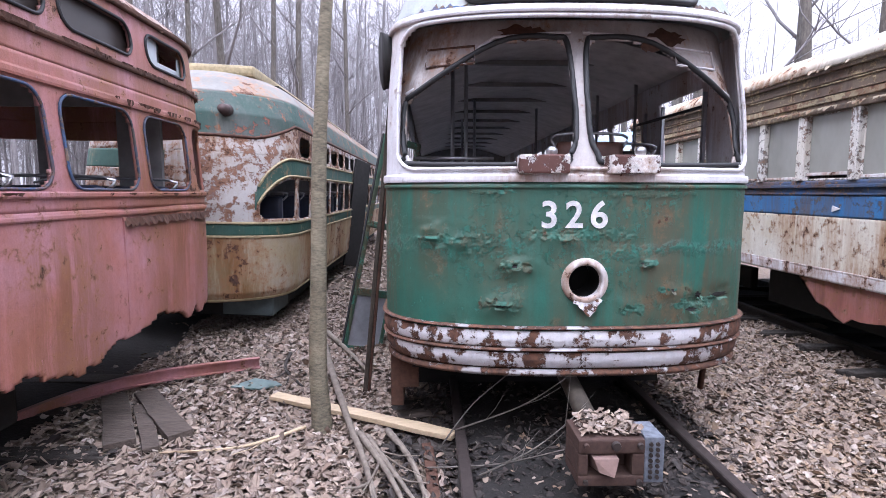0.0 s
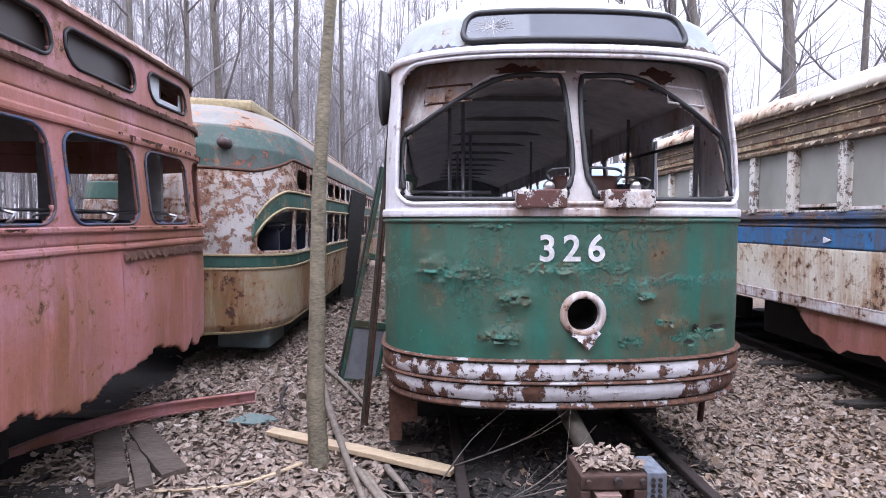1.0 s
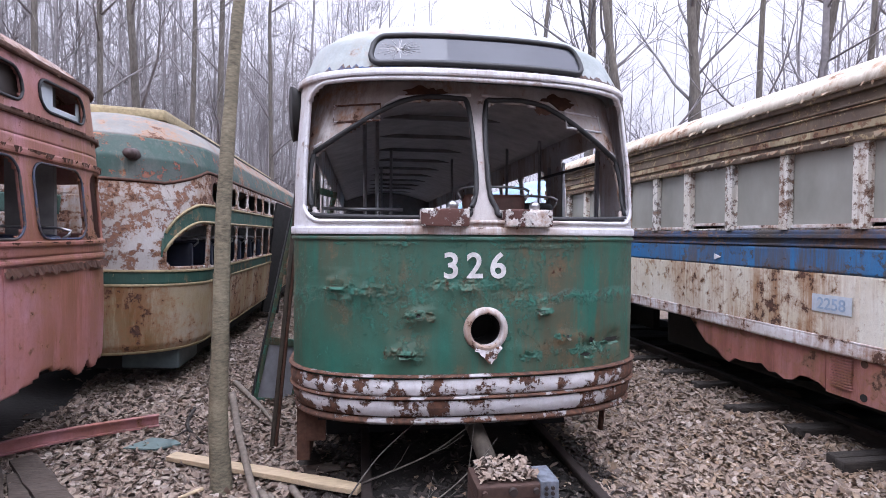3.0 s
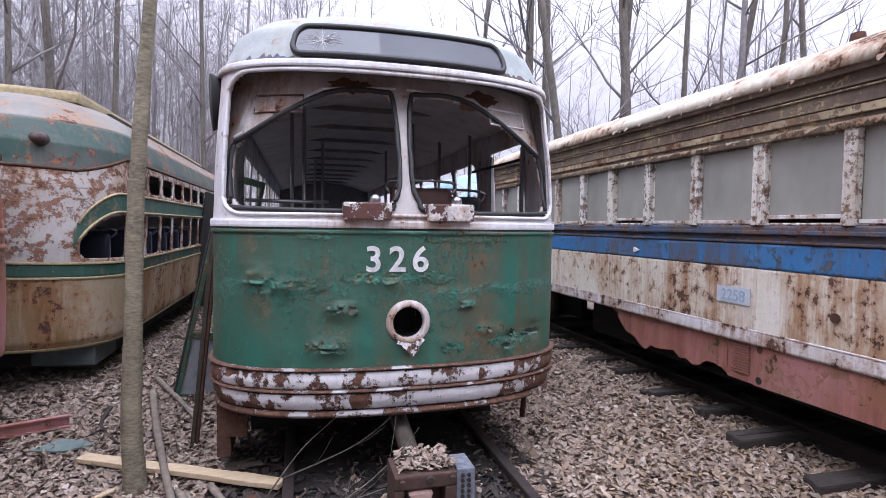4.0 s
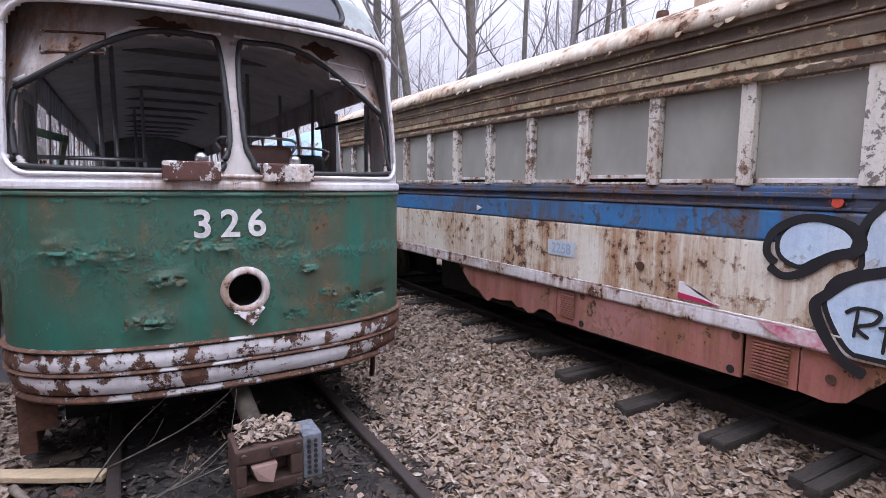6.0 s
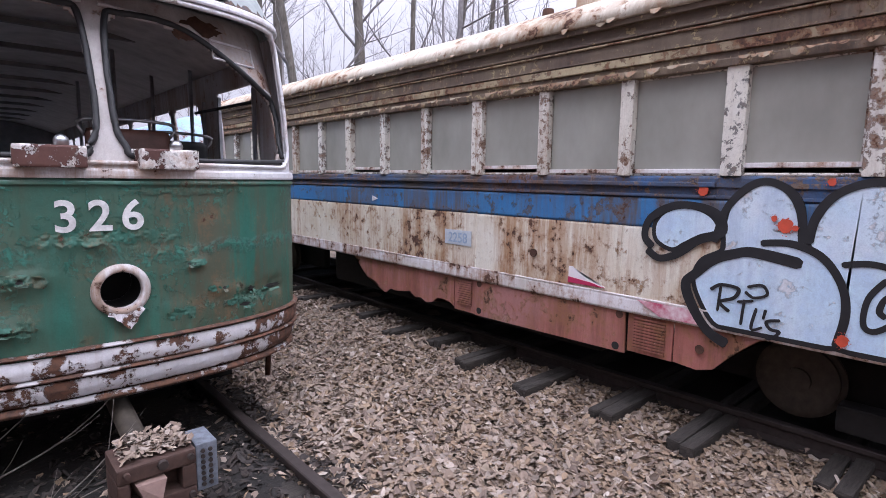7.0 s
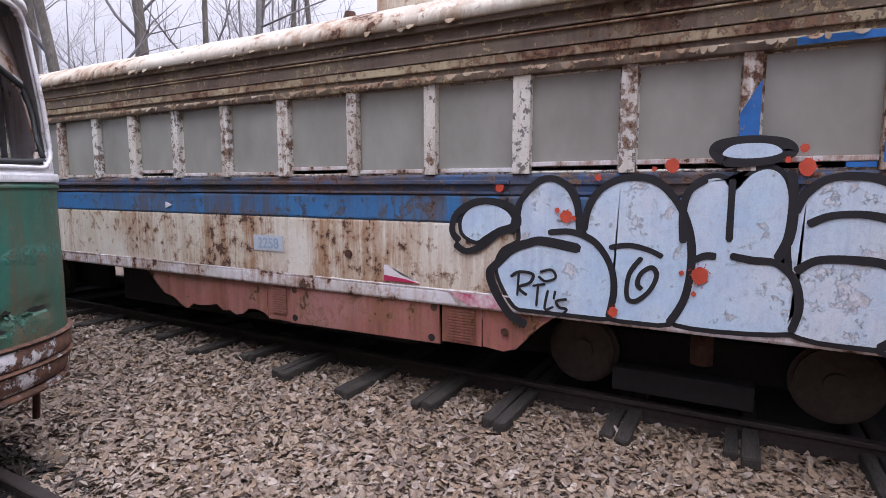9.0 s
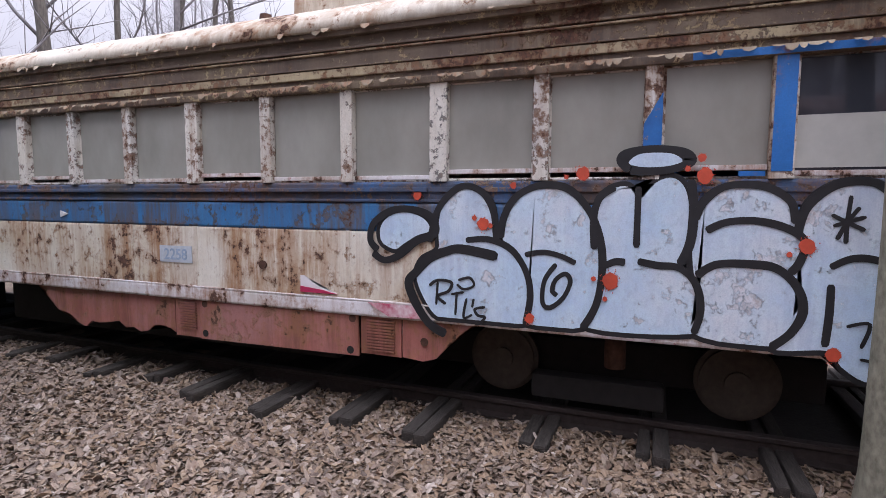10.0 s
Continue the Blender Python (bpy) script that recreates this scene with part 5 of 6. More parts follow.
# inside
part("cab_floor", boxed((-0.3, 3.6, 0.8), (2.0, 15.5, 0.84)), INTERIOR, green)
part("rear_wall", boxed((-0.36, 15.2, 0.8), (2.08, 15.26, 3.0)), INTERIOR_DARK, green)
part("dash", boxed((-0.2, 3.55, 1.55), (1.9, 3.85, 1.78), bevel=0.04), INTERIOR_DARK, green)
LX, LY = np.meshgrid(np.linspace(-1.16, 1.16, 25), np.linspace(4.3, 15.2, 12))
grid_mesh("ceiling_lining", np.stack([0.86 + LX, LY, 2.62 + 0.3 * np.cos(LX * 1.2)], -1), np.ones((11, 24), bool), INTERIOR, green, 0.012, "grimy pale ceiling lining")
for k in range(10):
    part("ceiling_rib", boxed((0.2, 5.0 + k, 2.84), (1.52, 5.05 + k, 2.88)), INTERIOR_DARK, green)
part("left_lining", boxed((-0.36, 3.98, 0.84), (-0.34, 15.2, 1.78)), INTERIOR, green)
part("left_door_frame", boxed((-0.31, 4.1, 1.2), (-0.28, 4.75, 2.4), bevel=0.02), INTERIOR, green, "pale door frame")
part("left_door_pane", boxed((-0.275, 4.2, 1.5), (-0.27, 4.65, 2.3)), FROST, green)
for x, y in ((0.22, 4.5), (0.12, 4.75), (1.25, 5.0), (1.9, 5.2), (1.78, 6.0), (1.3, 7.0), (0.45, 6.4), (0.4, 8.0)):
    bar("grab_pole", (x, y, 0.84), (x, y, 2.75), 0.017, CHROME, green)
bar("hand_rail", (-0.2, 4.0, 1.93), (0.4, 4.05, 1.93), 0.014, CHROME, green)
bar("window_bar", (2.06, 4.15, 2.35), (2.0, 5.4, 2.35), 0.014, RUBBER, green)
for y in (4.15, 4.9, 5.3):
    part("window_stile", boxed((2.03, y - 0.016, 1.8), (2.055, y + 0.016, 2.45)), GREY_SHEET, green)


def seat(parent, x, y, z, mat, turn=0.0, w=0.45):
    m = Matrix.Translation((x, y, z)) @ Matrix.Rotation(radians(turn), 4, "Z")
    bm = boxed((-w, -0.22, 0.36), (w, 0.22, 0.46), m, 0.04)
    box(bm, (-w, 0.16, 0.42), (w, 0.26, 0.95), m, 0.05)
    box(bm, (-w * 0.6, -0.15, 0), (-w * 0.5, 0.15, 0.37), m)
    box(bm, (w * 0.5, -0.15, 0), (w * 0.6, 0.15, 0.37), m)
    s = part("seat", bm, mat, parent, "", True)
    rail_pts = [m @ Vector(v) for v in ((-w, 0.2, 0.9), (-w, 0.21, 1.0), (w, 0.21, 1.0), (w, 0.2, 0.9))]
    part("seat_rail", tube(bmesh.new(), smooth_line(rail_pts, 4), 0.012, 6), CHROME, s, "", True)
    return s


seat(green, 1.15, 4.35, 1.12, SEAT_BROWN, 180, 0.26)
seat(green, 1.5, 4.75, 1.08, RUBBER, 180, 0.3)
for k in range(8):
    seat(green, 1.6, 6.0 + k * 0.85, 0.84, SEAT_BLUE, 180)
    seat(green, 0.15, 7.0 + k * 0.85, 0.84, SEAT_BLUE, 180)

for y in (6.86, 5.47, 4.07, 3.34, 1.885):
    part("seam_strip", boxed((BX - 0.006, y - 0.016, 0.95), (BX + 0.004, y + 0.016, 1.45), bevel=0.002), OFFWHITE, blue)
# ---- blue car: skirts, vents, truck, marks ----


def skirt(name, prof, mat, x, label="", ragged=0.0):
    """A hanging panel: outline in metres along the side and up."""
    bm = bmesh.new()
    f = [bm.verts.new((x, y, z)) for y, z in prof]
    b = [bm.verts.new((x + 0.02, y, z)) for y, z in prof]
    n = len(prof)
    bm.faces.new(f)
    bm.faces.new(b[::-1])
    for k in range(n):
        bm.faces.new((f[k], b[k], b[(k + 1) % n], f[(k + 1) % n]))
    bmesh.ops.triangulate(bm, faces=[q for q in bm.faces if len(q.verts) > 4])
    return part(name, bm, mat, blue, label)


rng = random.Random(12)
torn = [(5.45, 0.84), (3.64, 0.84), (3.64, 0.52)] + [(3.7 + 0.09 * k, 0.55 + rng.uniform(-0.05, 0.06) - 0.004 * k) for k in range(14)] + [(4.98, 0.57), (5.15, 0.6), (5.28, 0.72), (5.36, 0.8)]
skirt("torn_skirt", torn, SKIRT_RED, BX + 0.03, "pinkish red skirt with rusted ragged edge")
skirt("skirt_panel", [(3.32, 0.84), (1.82, 0.84), (1.81, 0.52), (3.33, 0.5)], SKIRT_RED, BX + 0.01, "salmon-red skirt panel")
skirt("skirt_panel", [(1.46, 0.84), (0.86, 0.86), (0.92, 0.83), (1.02, 0.75), (1.12, 0.65), (1.2, 0.56), (1.3, 0.53), (1.46, 0.545)], SKIRT_RED, BX + 0.03, "salmon-red skirt end with rust hole")
for y1, y0 in ((3.63, 3.34), (1.8, 1.47)):
    v = part("vent", boxed((BX + 0.03, y0, 0.5 if y0 > 2 else 0.54), (BX + 0.045, y1, 0.84)), SKIRT_RED, blue, "louvred red vent")
    for k in range(11):
        z = 0.57 + 0.022 * k
        part("slat", boxed((BX + 0.012, y0 + 0.05, z), (BX + 0.04, y1 - 0.05, z + 0.012), Matrix.Rotation(0, 4, "X")), SKIRT_RED, v)
for y, z in ((1.88, 0.56), (1.86, 0.8), (3.28, 0.8), (3.28, 0.55), (1.28, 0.68)):
    bm = bmesh.new()
    bmesh.ops.create_cone(bm, cap_ends=True, segments=12, radius1=0.03, radius2=0.025, depth=0.012, matrix=Matrix.Translation((BX + 0.012, y, z)) @ Matrix.Rotation(radians(90), 4, "Y"))
    part("rust_boss", bm, BLACK if z < 0.6 else STEEL, blue)
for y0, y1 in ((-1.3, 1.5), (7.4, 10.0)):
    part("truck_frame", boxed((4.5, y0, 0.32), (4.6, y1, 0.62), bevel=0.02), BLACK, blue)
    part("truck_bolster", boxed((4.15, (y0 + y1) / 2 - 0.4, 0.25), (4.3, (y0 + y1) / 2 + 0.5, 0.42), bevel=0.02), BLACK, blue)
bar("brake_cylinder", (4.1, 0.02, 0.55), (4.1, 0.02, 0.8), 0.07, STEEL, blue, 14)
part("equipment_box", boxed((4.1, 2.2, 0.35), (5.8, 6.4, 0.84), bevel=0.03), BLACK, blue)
# black sheet added along the far side to stop light coming through below
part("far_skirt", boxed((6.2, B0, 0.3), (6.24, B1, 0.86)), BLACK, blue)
part("corner_panel", boxed((BX - 0.004, B0, 0.6), (BX + 0.03, -1.5, 1.4)), BRIGHT_BLUE, blue, "bright blue corner panel")
for y in (-0.82, -1.42):
    part("blue_post_face", boxed((BX - 0.017, y - 0.05, 1.84), (BX - 0.0125, y + 0.05, 2.45)), BRIGHT_BLUE, blue, "window post painted bright blue")
skirt("blue_post_face", [(-0.215, 1.84), (-0.115, 1.84), (-0.115, 2.12), (-0.215, 2.3)], BRIGHT_BLUE, BX - 0.0165, "window post half painted bright blue")
part("blue_header", boxed((BX - 0.035, -1.5, 2.455), (BX - 0.03, -0.36, 2.495)), BRIGHT_BLUE, blue)
for y0, y1 in ((-0.62, -0.2), (-0.3, -0.75)):
    part("blue_sill", boxed((BX + 0.02, min(y0, y1), 1.817), (BX + 0.024, max(y0, y1), 1.845)), BRIGHT_BLUE, blue)
dark = part("dark_pane", boxed((BX + 0.044, -1.36, 1.84), (BX + 0.049, -0.88, 2.44)), GLASS_DARK, blue, "clear dark glass pane")
part("pale_blind", boxed((BX + 0.0395, -1.35, 1.86), (BX + 0.0435, -0.89, 2.14)), plain("pale_blind_cloth", (0.5, 0.5, 0.46), 0.8, 0, 8, 0.15), blue)
skirt("pink_mark", [(2.3, 1.1), (2.27, 1.1), (2.14, 1.03), (1.98, 0.98), (2.3, 0.98)], plain("white_vinyl_scrap", (0.75, 0.72, 0.74), 0.5, 0, 20, 0.1), BX - 0.012, "torn white and crimson vinyl scrap")
skirt("crimson_strip", [(2.3, 1.02), (2.1, 1.0), (1.98, 0.975), (2.3, 0.975)], plain("crimson_vinyl", (0.45, 0.03, 0.1), 0.5, 0, 20, 0.2), BX - 0.0165, "crimson vinyl strip")
skirt("crimson_strip", [(1.72, 0.935), (1.35, 0.935), (1.3, 0.845), (1.55, 0.845)], plain("crimson_flaked_vinyl", (0.42, 0.04, 0.1), 0.5, 0, 20, 0.6, 0.002, (1, 1, 1), (0.7, 0.6, 0.62)), BX - 0.016, "crimson vinyl strip")
skirt("white_arrow", [(4.98, 1.56), (4.98, 1.5), (4.88, 1.53)], LETTER_WHITE, BX - 0.012)
part("number_plate", boxed((BX - 0.011, 3.38, 1.14), (BX - 0.007, 3.74, 1.28)), plain("pale_blue_panel", (0.55, 0.6, 0.66), 0.6, 0, 30, 0.2), blue, "faded pale blue number panel")
lettering("fleet_number", "2258", 0.13, FADED_BLUE, blue, Matrix.Translation((BX - 0.0125, 3.56, 1.165)) @ Matrix.Rotation(radians(-90), 4, "Z") @ Matrix.Rotation(radians(90), 4, "X"), 0.001, "faded blue numerals")
bm = bmesh.new()
bmesh.ops.create_cone(bm, cap_ends=True, segments=16, radius1=0.035, radius2=0.03, depth=0.02, matrix=Matrix.Translation((BX - 0.01, 2.65, 1.165)) @ Matrix.Rotation(radians(90), 4, "Y"))
part("rust_boss", bm, STEEL, blue)
# roof box, and the ragged lip of the letterboard
part("roof_box", boxed((4.5, -2.4, 3.2), (5.5, 2.9, 3.5), bevel=0.08), BLUE_ROOF, blue, "pale roof monitor")
bm = bmesh.new()
bmesh.ops.create_cone(bm, cap_ends=True, segments=16, radius1=0.07, radius2=0.05, depth=0.14, matrix=Matrix.Translation((4.4, 3.1, 3.24)))
part("roof_vent", bm, STEEL, blue)
bm = bmesh.new()
rng = random.Random(15)
y = B0
while y < B1:
    w, h, o = rng.uniform(0.03, 0.1), rng.uniform(0.01, 0.05), rng.uniform(0.0, 0.03)
    for zz, xo in ((2.5, 0.045), (2.88, 0.055)):
        if rng.random() < (0.75 if zz < 2.6 else 0.25):
            vs = [bm.verts.new((BX - xo - o * k, y + a * w, zz - b * h)) for a, b, k in ((0, 0, 0), (1, 0, 0), (0.85, 0.7, 0.5), (0.5, 1, 1), (0.15, 0.6, 0.6))]
            bm.faces.new(vs)
    y += w * 0.9
part("peeling_lip", bm, paint("curled_pale_flakes", (0.36, 0.3, 0.21), (0.2, 0.15, 0.1), 0.5, 0.56, 0.4, None, 0.7, (0.12, 0.08, 0.05), 0.7, 71.0, 2.0), blue, "curling flakes along the letterboard")["kind"] = "stuff"

LAYER = [0]


def spray_fill(prof):
    LAYER[0] += 1
    line = smooth_line([(0, y, z) for y, z in prof], 5, True)
    mid = sum(line, Vector()) / len(line)
    if mid.y > -0.9:
        for p in line:
            p.z = max(p.z, 0.875)
    halo = []
    for i, p in enumerate(line):
        d = (line[(i + 1) % len(line)] - line[i - 1]).normalized()
        s = Vector((0, -d.z, d.y))
        halo.append(p + s * (0.03 if s.dot(p - mid) > 0 else -0.03))
        halo[-1].z = max(halo[-1].z, 0.845 if mid.y > -0.9 else 0.7)
    bm = bmesh.new()
    bm.faces.new([bm.verts.new((BX - 0.0103 - 0.0002 * LAYER[0], p.y, p.z)) for p in halo])
    bmesh.ops.triangulate(bm, faces=bm.faces[:])
    part("graffiti_shadow", bm, GRAF_LINE, blue, "black graffiti backing")
    bm = bmesh.new()
    bm.faces.new([bm.verts.new((BX - 0.012 - 0.0003 * LAYER[0], p.y, p.z)) for p in line])
    bmesh.ops.triangulate(bm, faces=bm.faces[:])
    r = bmesh.ops.extrude_face_region(bm, geom=bm.faces[:])
    for v in r["geom"]:
        if isinstance(v, bmesh.types.BMVert):
            v.co.x -= 0.0005
    part("graffiti_fill", bm, GRAF_FILL, blue, "silvery blue graffiti fill")


def spray_line(pts, width):
    line = smooth_line([(0, y, z) for y, z in pts], 7)
    LAYER[0] += 1
    x = BX - 0.0165 - 0.00012 * LAYER[0]
    bm = bmesh.new()
    n, left, right = len(line), [], []
    for i, p in enumerate(line):
        d = (line[min(i + 1, n - 1)] - line[max(i - 1, 0)]).normalized()
        w = width * 0.42 * (1 + 0.05 * math.sin(i * 0.35 + LAYER[0])) * (0.55 if i in (0, n - 1) else 1)
        s = Vector((0, -d.z, d.y)) * w
        left.append(bm.verts.new((x, p.y + s.y, p.z + s.z)))
        right.append(bm.verts.new((x, p.y - s.y, p.z - s.z)))
    for k in range(n - 1):
        bm.faces.new((left[k], left[k + 1], right[k + 1], right[k]))
    r = bmesh.ops.extrude_face_region(bm, geom=bm.faces[:])
    for v in r["geom"]:
        if isinstance(v, bmesh.types.BMVert):
            v.co.x += 0.003
    part("graffiti_line", bm, GRAF_LINE, blue, "black graffiti outline")


def spray_dot(y, z, r):
    LAYER[0] += 1
    r *= 0.76
    rg = random.Random(LAYER[0])
    bm = bmesh.new()
    ring_pts = [(r * (1 + 0.12 * rg.uniform(-1, 1)) * math.cos(a), r * (1.1 + 0.12 * rg.uniform(-1, 1)) * math.sin(a)) for a in np.linspace(0, 2 * math.pi, 18, endpoint=False)]
    bm.faces.new([bm.verts.new((BX - 0.0175 - 0.00012 * LAYER[0], y + a, z + b)) for a, b in ring_pts])
    for _ in range(34):
        a, d, s = rg.uniform(0, 6.28), r * (1.0 + 0.55 * rg.random() ** 2), r * rg.uniform(0.03, 0.1)
        cy, cz = y + d * math.cos(a), z + 1.1 * d * math.sin(a)
        bm.faces.new([bm.verts.new((BX - 0.0175 - 0.00012 * LAYER[0], cy + s * math.cos(b), cz + s * math.sin(b))) for b in np.linspace(0, 5.0, 5)])
    r2 = bmesh.ops.extrude_face_region(bm, geom=bm.faces[:])
    for v in r2["geom"]:
        if isinstance(v, bmesh.types.BMVert):
            v.co.x += 0.003
    part("graffiti_dot", bm, GRAF_RED, blue, "orange-red spray dot")


# graffiti, in metres along the side and up
spray_fill([(1.60, 1.38), (1.61, 1.48), (1.54, 1.56), (1.41, 1.59), (1.28, 1.55), (1.23, 1.47), (1.33, 1.43), (1.43, 1.37), (1.50, 1.33)])
spray_fill([(1.33, 1.14), (1.29, 1.26), (1.17, 1.34), (1.17, 1.48), (1.14, 1.63), (1.06, 1.72), (0.97, 1.75), (0.86, 1.72), (0.79, 1.62), (0.78, 1.44), (0.65, 1.36), (0.56, 1.22), (0.53, 1.04), (0.57, 0.88), (0.80, 0.83), (1.01, 0.83), (1.17, 0.87), (1.27, 0.99)])
spray_fill([(0.72, 1.43), (0.70, 1.57), (0.63, 1.69), (0.48, 1.76), (0.32, 1.73), (0.20, 1.62), (0.12, 1.45), (0.10, 1.28), (0.13, 1.04), (0.20, 0.89), (0.54, 0.88), (0.53, 1.08), (0.59, 1.27)])
spray_fill([(0.13, 1.45), (0.13, 1.65), (0.06, 1.74), (-0.04, 1.76), (-0.11, 1.69), (-0.19, 1.78), (-0.28, 1.81), (-0.35, 1.75), (-0.38, 1.60), (-0.37, 1.40), (-0.35, 1.29), (-0.44, 1.19), (-0.46, 1.04), (-0.43, 0.91), (0.16, 0.89), (0.10, 1.07), (0.09, 1.28)])
spray_fill([(-0.40, 1.47), (-0.44, 1.65), (-0.56, 1.75), (-0.75, 1.74), (-0.86, 1.67), (-0.89, 1.57), (-0.95, 1.46), (-0.92, 1.33), (-0.96, 1.16), (-0.91, 0.98), (-0.80, 0.87), (-0.43, 0.91), (-0.46, 1.07), (-0.42, 1.24)])
spray_fill([(-0.92, 1.49), (-0.96, 1.67), (-1.09, 1.77), (-1.24, 1.75), (-1.33, 1.64), (-1.36, 1.48), (-1.33, 1.31), (-1.49, 1.25), (-1.52, 1.07), (-1.45, 0.87), (-1.29, 0.73), (-1.15, 0.80), (-1.10, 0.88), (-0.82, 0.87), (-0.94, 1.10), (-0.94, 1.33)])
spray_line([(0.75, 1.31), (1.00, 1.35), (1.11, 1.33), (1.23, 1.28), (1.33, 1.18), (1.39, 1.10), (1.33, 0.95), (1.23, 0.82), (1.11, 0.76)], 0.075)
spray_line([(1.63, 1.32), (1.69, 1.39), (1.66, 1.51), (1.52, 1.60), (1.36, 1.61), (1.22, 1.56), (1.19, 1.45), (1.33, 1.39), (1.46, 1.29), (1.58, 1.25), (1.67, 1.30)], 0.06)
spray_line([(1.23, 1.39), (1.18, 1.59), (1.08, 1.72), (0.97, 1.77), (0.85, 1.72), (0.78, 1.60), (0.76, 1.42)], 0.055)
spray_line([(0.97, 1.41), (0.81, 1.42), (0.66, 1.36), (0.56, 1.22), (0.53, 1.06), (0.56, 0.87)], 0.05)
spray_line([(0.73, 1.43), (0.71, 1.57), (0.63, 1.70), (0.48, 1.77), (0.31, 1.75), (0.18, 1.62), (0.11, 1.45), (0.09, 1.26), (0.12, 1.04), (0.20, 0.88)], 0.055)
spray_line([(0.57, 1.33), (0.45, 1.35), (0.34, 1.33), (0.25, 1.29)], 0.04)
spray_line([(0.37, 1.28), (0.44, 1.17), (0.45, 1.03), (0.40, 1.00), (0.32, 1.07), (0.28, 1.17), (0.31, 1.22), (0.37, 1.18), (0.39, 1.11), (0.36, 1.08)], 0.035)
spray_line([(0.14, 1.38), (0.15, 1.55), (0.12, 1.69), (0.03, 1.76)], 0.05)
spray_line([(-0.10, 1.76), (-0.10, 1.59), (-0.10, 1.40)], 0.045)
spray_line([(-0.38, 1.80), (-0.40, 1.63), (-0.39, 1.44), (-0.34, 1.31)], 0.06)
spray_line([(0.08, 1.28), (0.02, 1.31), (-0.04, 1.31)], 0.05)
spray_line([(-0.11, 1.32), (-0.22, 1.30), (-0.34, 1.29), (-0.43, 1.20), (-0.46, 1.05), (-0.43, 0.91)], 0.05)
spray_line([(-0.41, 1.57), (-0.45, 1.67), (-0.56, 1.76), (-0.74, 1.76), (-0.87, 1.68), (-0.90, 1.56)], 0.05)
spray_line([(-0.47, 1.51), (-0.57, 1.56), (-0.72, 1.57), (-0.87, 1.53), (-0.95, 1.46), (-0.93, 1.35), (-0.89, 1.29)], 0.05)
spray_line([(-0.43, 1.25), (-0.53, 1.32), (-0.70, 1.33), (-0.83, 1.31), (-0.93, 1.21), (-0.96, 1.08), (-0.91, 0.96), (-0.82, 0.87)], 0.055)
spray_line([(-0.91, 1.49), (-0.95, 1.65), (-1.08, 1.77), (-1.25, 1.77), (-1.35, 1.64), (-1.37, 1.48), (-1.35, 1.35)], 0.055)
spray_line([(-1.07, 1.33), (-1.16, 1.38), (-1.26, 1.38), (-1.37, 1.33)], 0.045)
spray_line([(-1.08, 1.24), (-1.08, 1.07), (-1.07, 0.90)], 0.045)
spray_line([(-1.34, 1.21), (-1.41, 1.23), (-1.51, 1.22), (-1.53, 1.06), (-1.47, 0.87), (-1.39, 0.78)], 0.05)
spray_line([(-1.35, 1.22), (-1.42, 1.33), (-1.49, 1.45)], 0.045)
spray_fill([(-0.04, 1.9), (-0.09, 1.945), (-0.18, 1.955), (-0.28, 1.945), (-0.33, 1.905), (-0.27, 1.88), (-0.18, 1.872), (-0.09, 1.878)])
spray_line([(-0.05, 1.86), (-0.00, 1.91), (-0.03, 1.95), (-0.18, 1.97), (-0.33, 1.95), (-0.37, 1.90), (-0.25, 1.86), (-0.12, 1.855), (-0.05, 1.86)], 0.07)
spray_line([(-1.14, 1.71), (-1.13, 1.57), (-1.13, 1.46)], 0.025)
spray_line([(-1.06, 1.61), (-1.13, 1.57), (-1.21, 1.53)], 0.025)
spray_line([(-1.07, 1.55), (-1.21, 1.60)], 0.025)
spray_line([(-1.09, 1.48), (-1.13, 1.57), (-1.18, 1.65)], 0.025)
spray_line([(1.23, 1.09), (1.17, 1.13), (1.07, 1.12), (1.09, 1.06), (1.17, 1.02), (1.11, 0.97)], 0.025)
spray_line([(1.17, 1.12), (1.18, 0.96)], 0.02)
spray_line([(1.07, 1.04), (0.98, 1.06)], 0.02)
spray_line([(1.03, 1.06), (1.04, 0.90)], 0.02)
spray_line([(1.02, 1.14), (0.94, 1.16), (0.91, 1.11), (0.98, 1.08), (1.03, 1.11)], 0.02)
spray_line([(0.96, 1.02), (0.98, 0.89), (0.92, 0.91)], 0.02)
spray_line([(0.91, 1.02), (0.92, 0.96)], 0.018)
spray_line([(0.83, 0.97), (0.90, 0.95), (0.88, 0.91), (0.83, 0.90), (0.88, 0.85), (0.91, 0.87)], 0.022)
spray_line([(-1.16, 1.02), (-1.26, 1.04), (-1.23, 0.91)], 0.022)
spray_line([(-1.28, 1.00), (-1.36, 1.02)], 0.02)
spray_line([(-1.32, 1.01), (-1.31, 0.88)], 0.02)
spray_line([(-1.37, 0.93), (-1.33, 0.95), (-1.31, 0.88), (-1.35, 0.83), (-1.40, 0.86)], 0.02)
spray_line([(-1.23, 0.85), (-1.30, 0.84)], 0.018)
for y, z, r in ((0.85, 1.52, 0.05), (0.91, 1.56, 0.02), (0.04, 1.19, 0.062), (0.07, 1.08, 0.018), (0.14, 1.20, 0.018), (0.53, 0.92, 0.038), (-0.96, 1.44, 0.05), (-0.88, 1.39, 0.018), (-1.11, 0.86, 0.045), (1.32, 1.71, 0.04), (0.22, 1.84, 0.05), (0.32, 1.82, 0.018), (-0.45, 1.82, 0.055), (-0.43, 1.92, 0.028), (-0.36, 1.86, 0.02), (0.80, 1.51, 0.02), (0.65, 1.77, 0.025)):
    spray_dot(y, z, r)

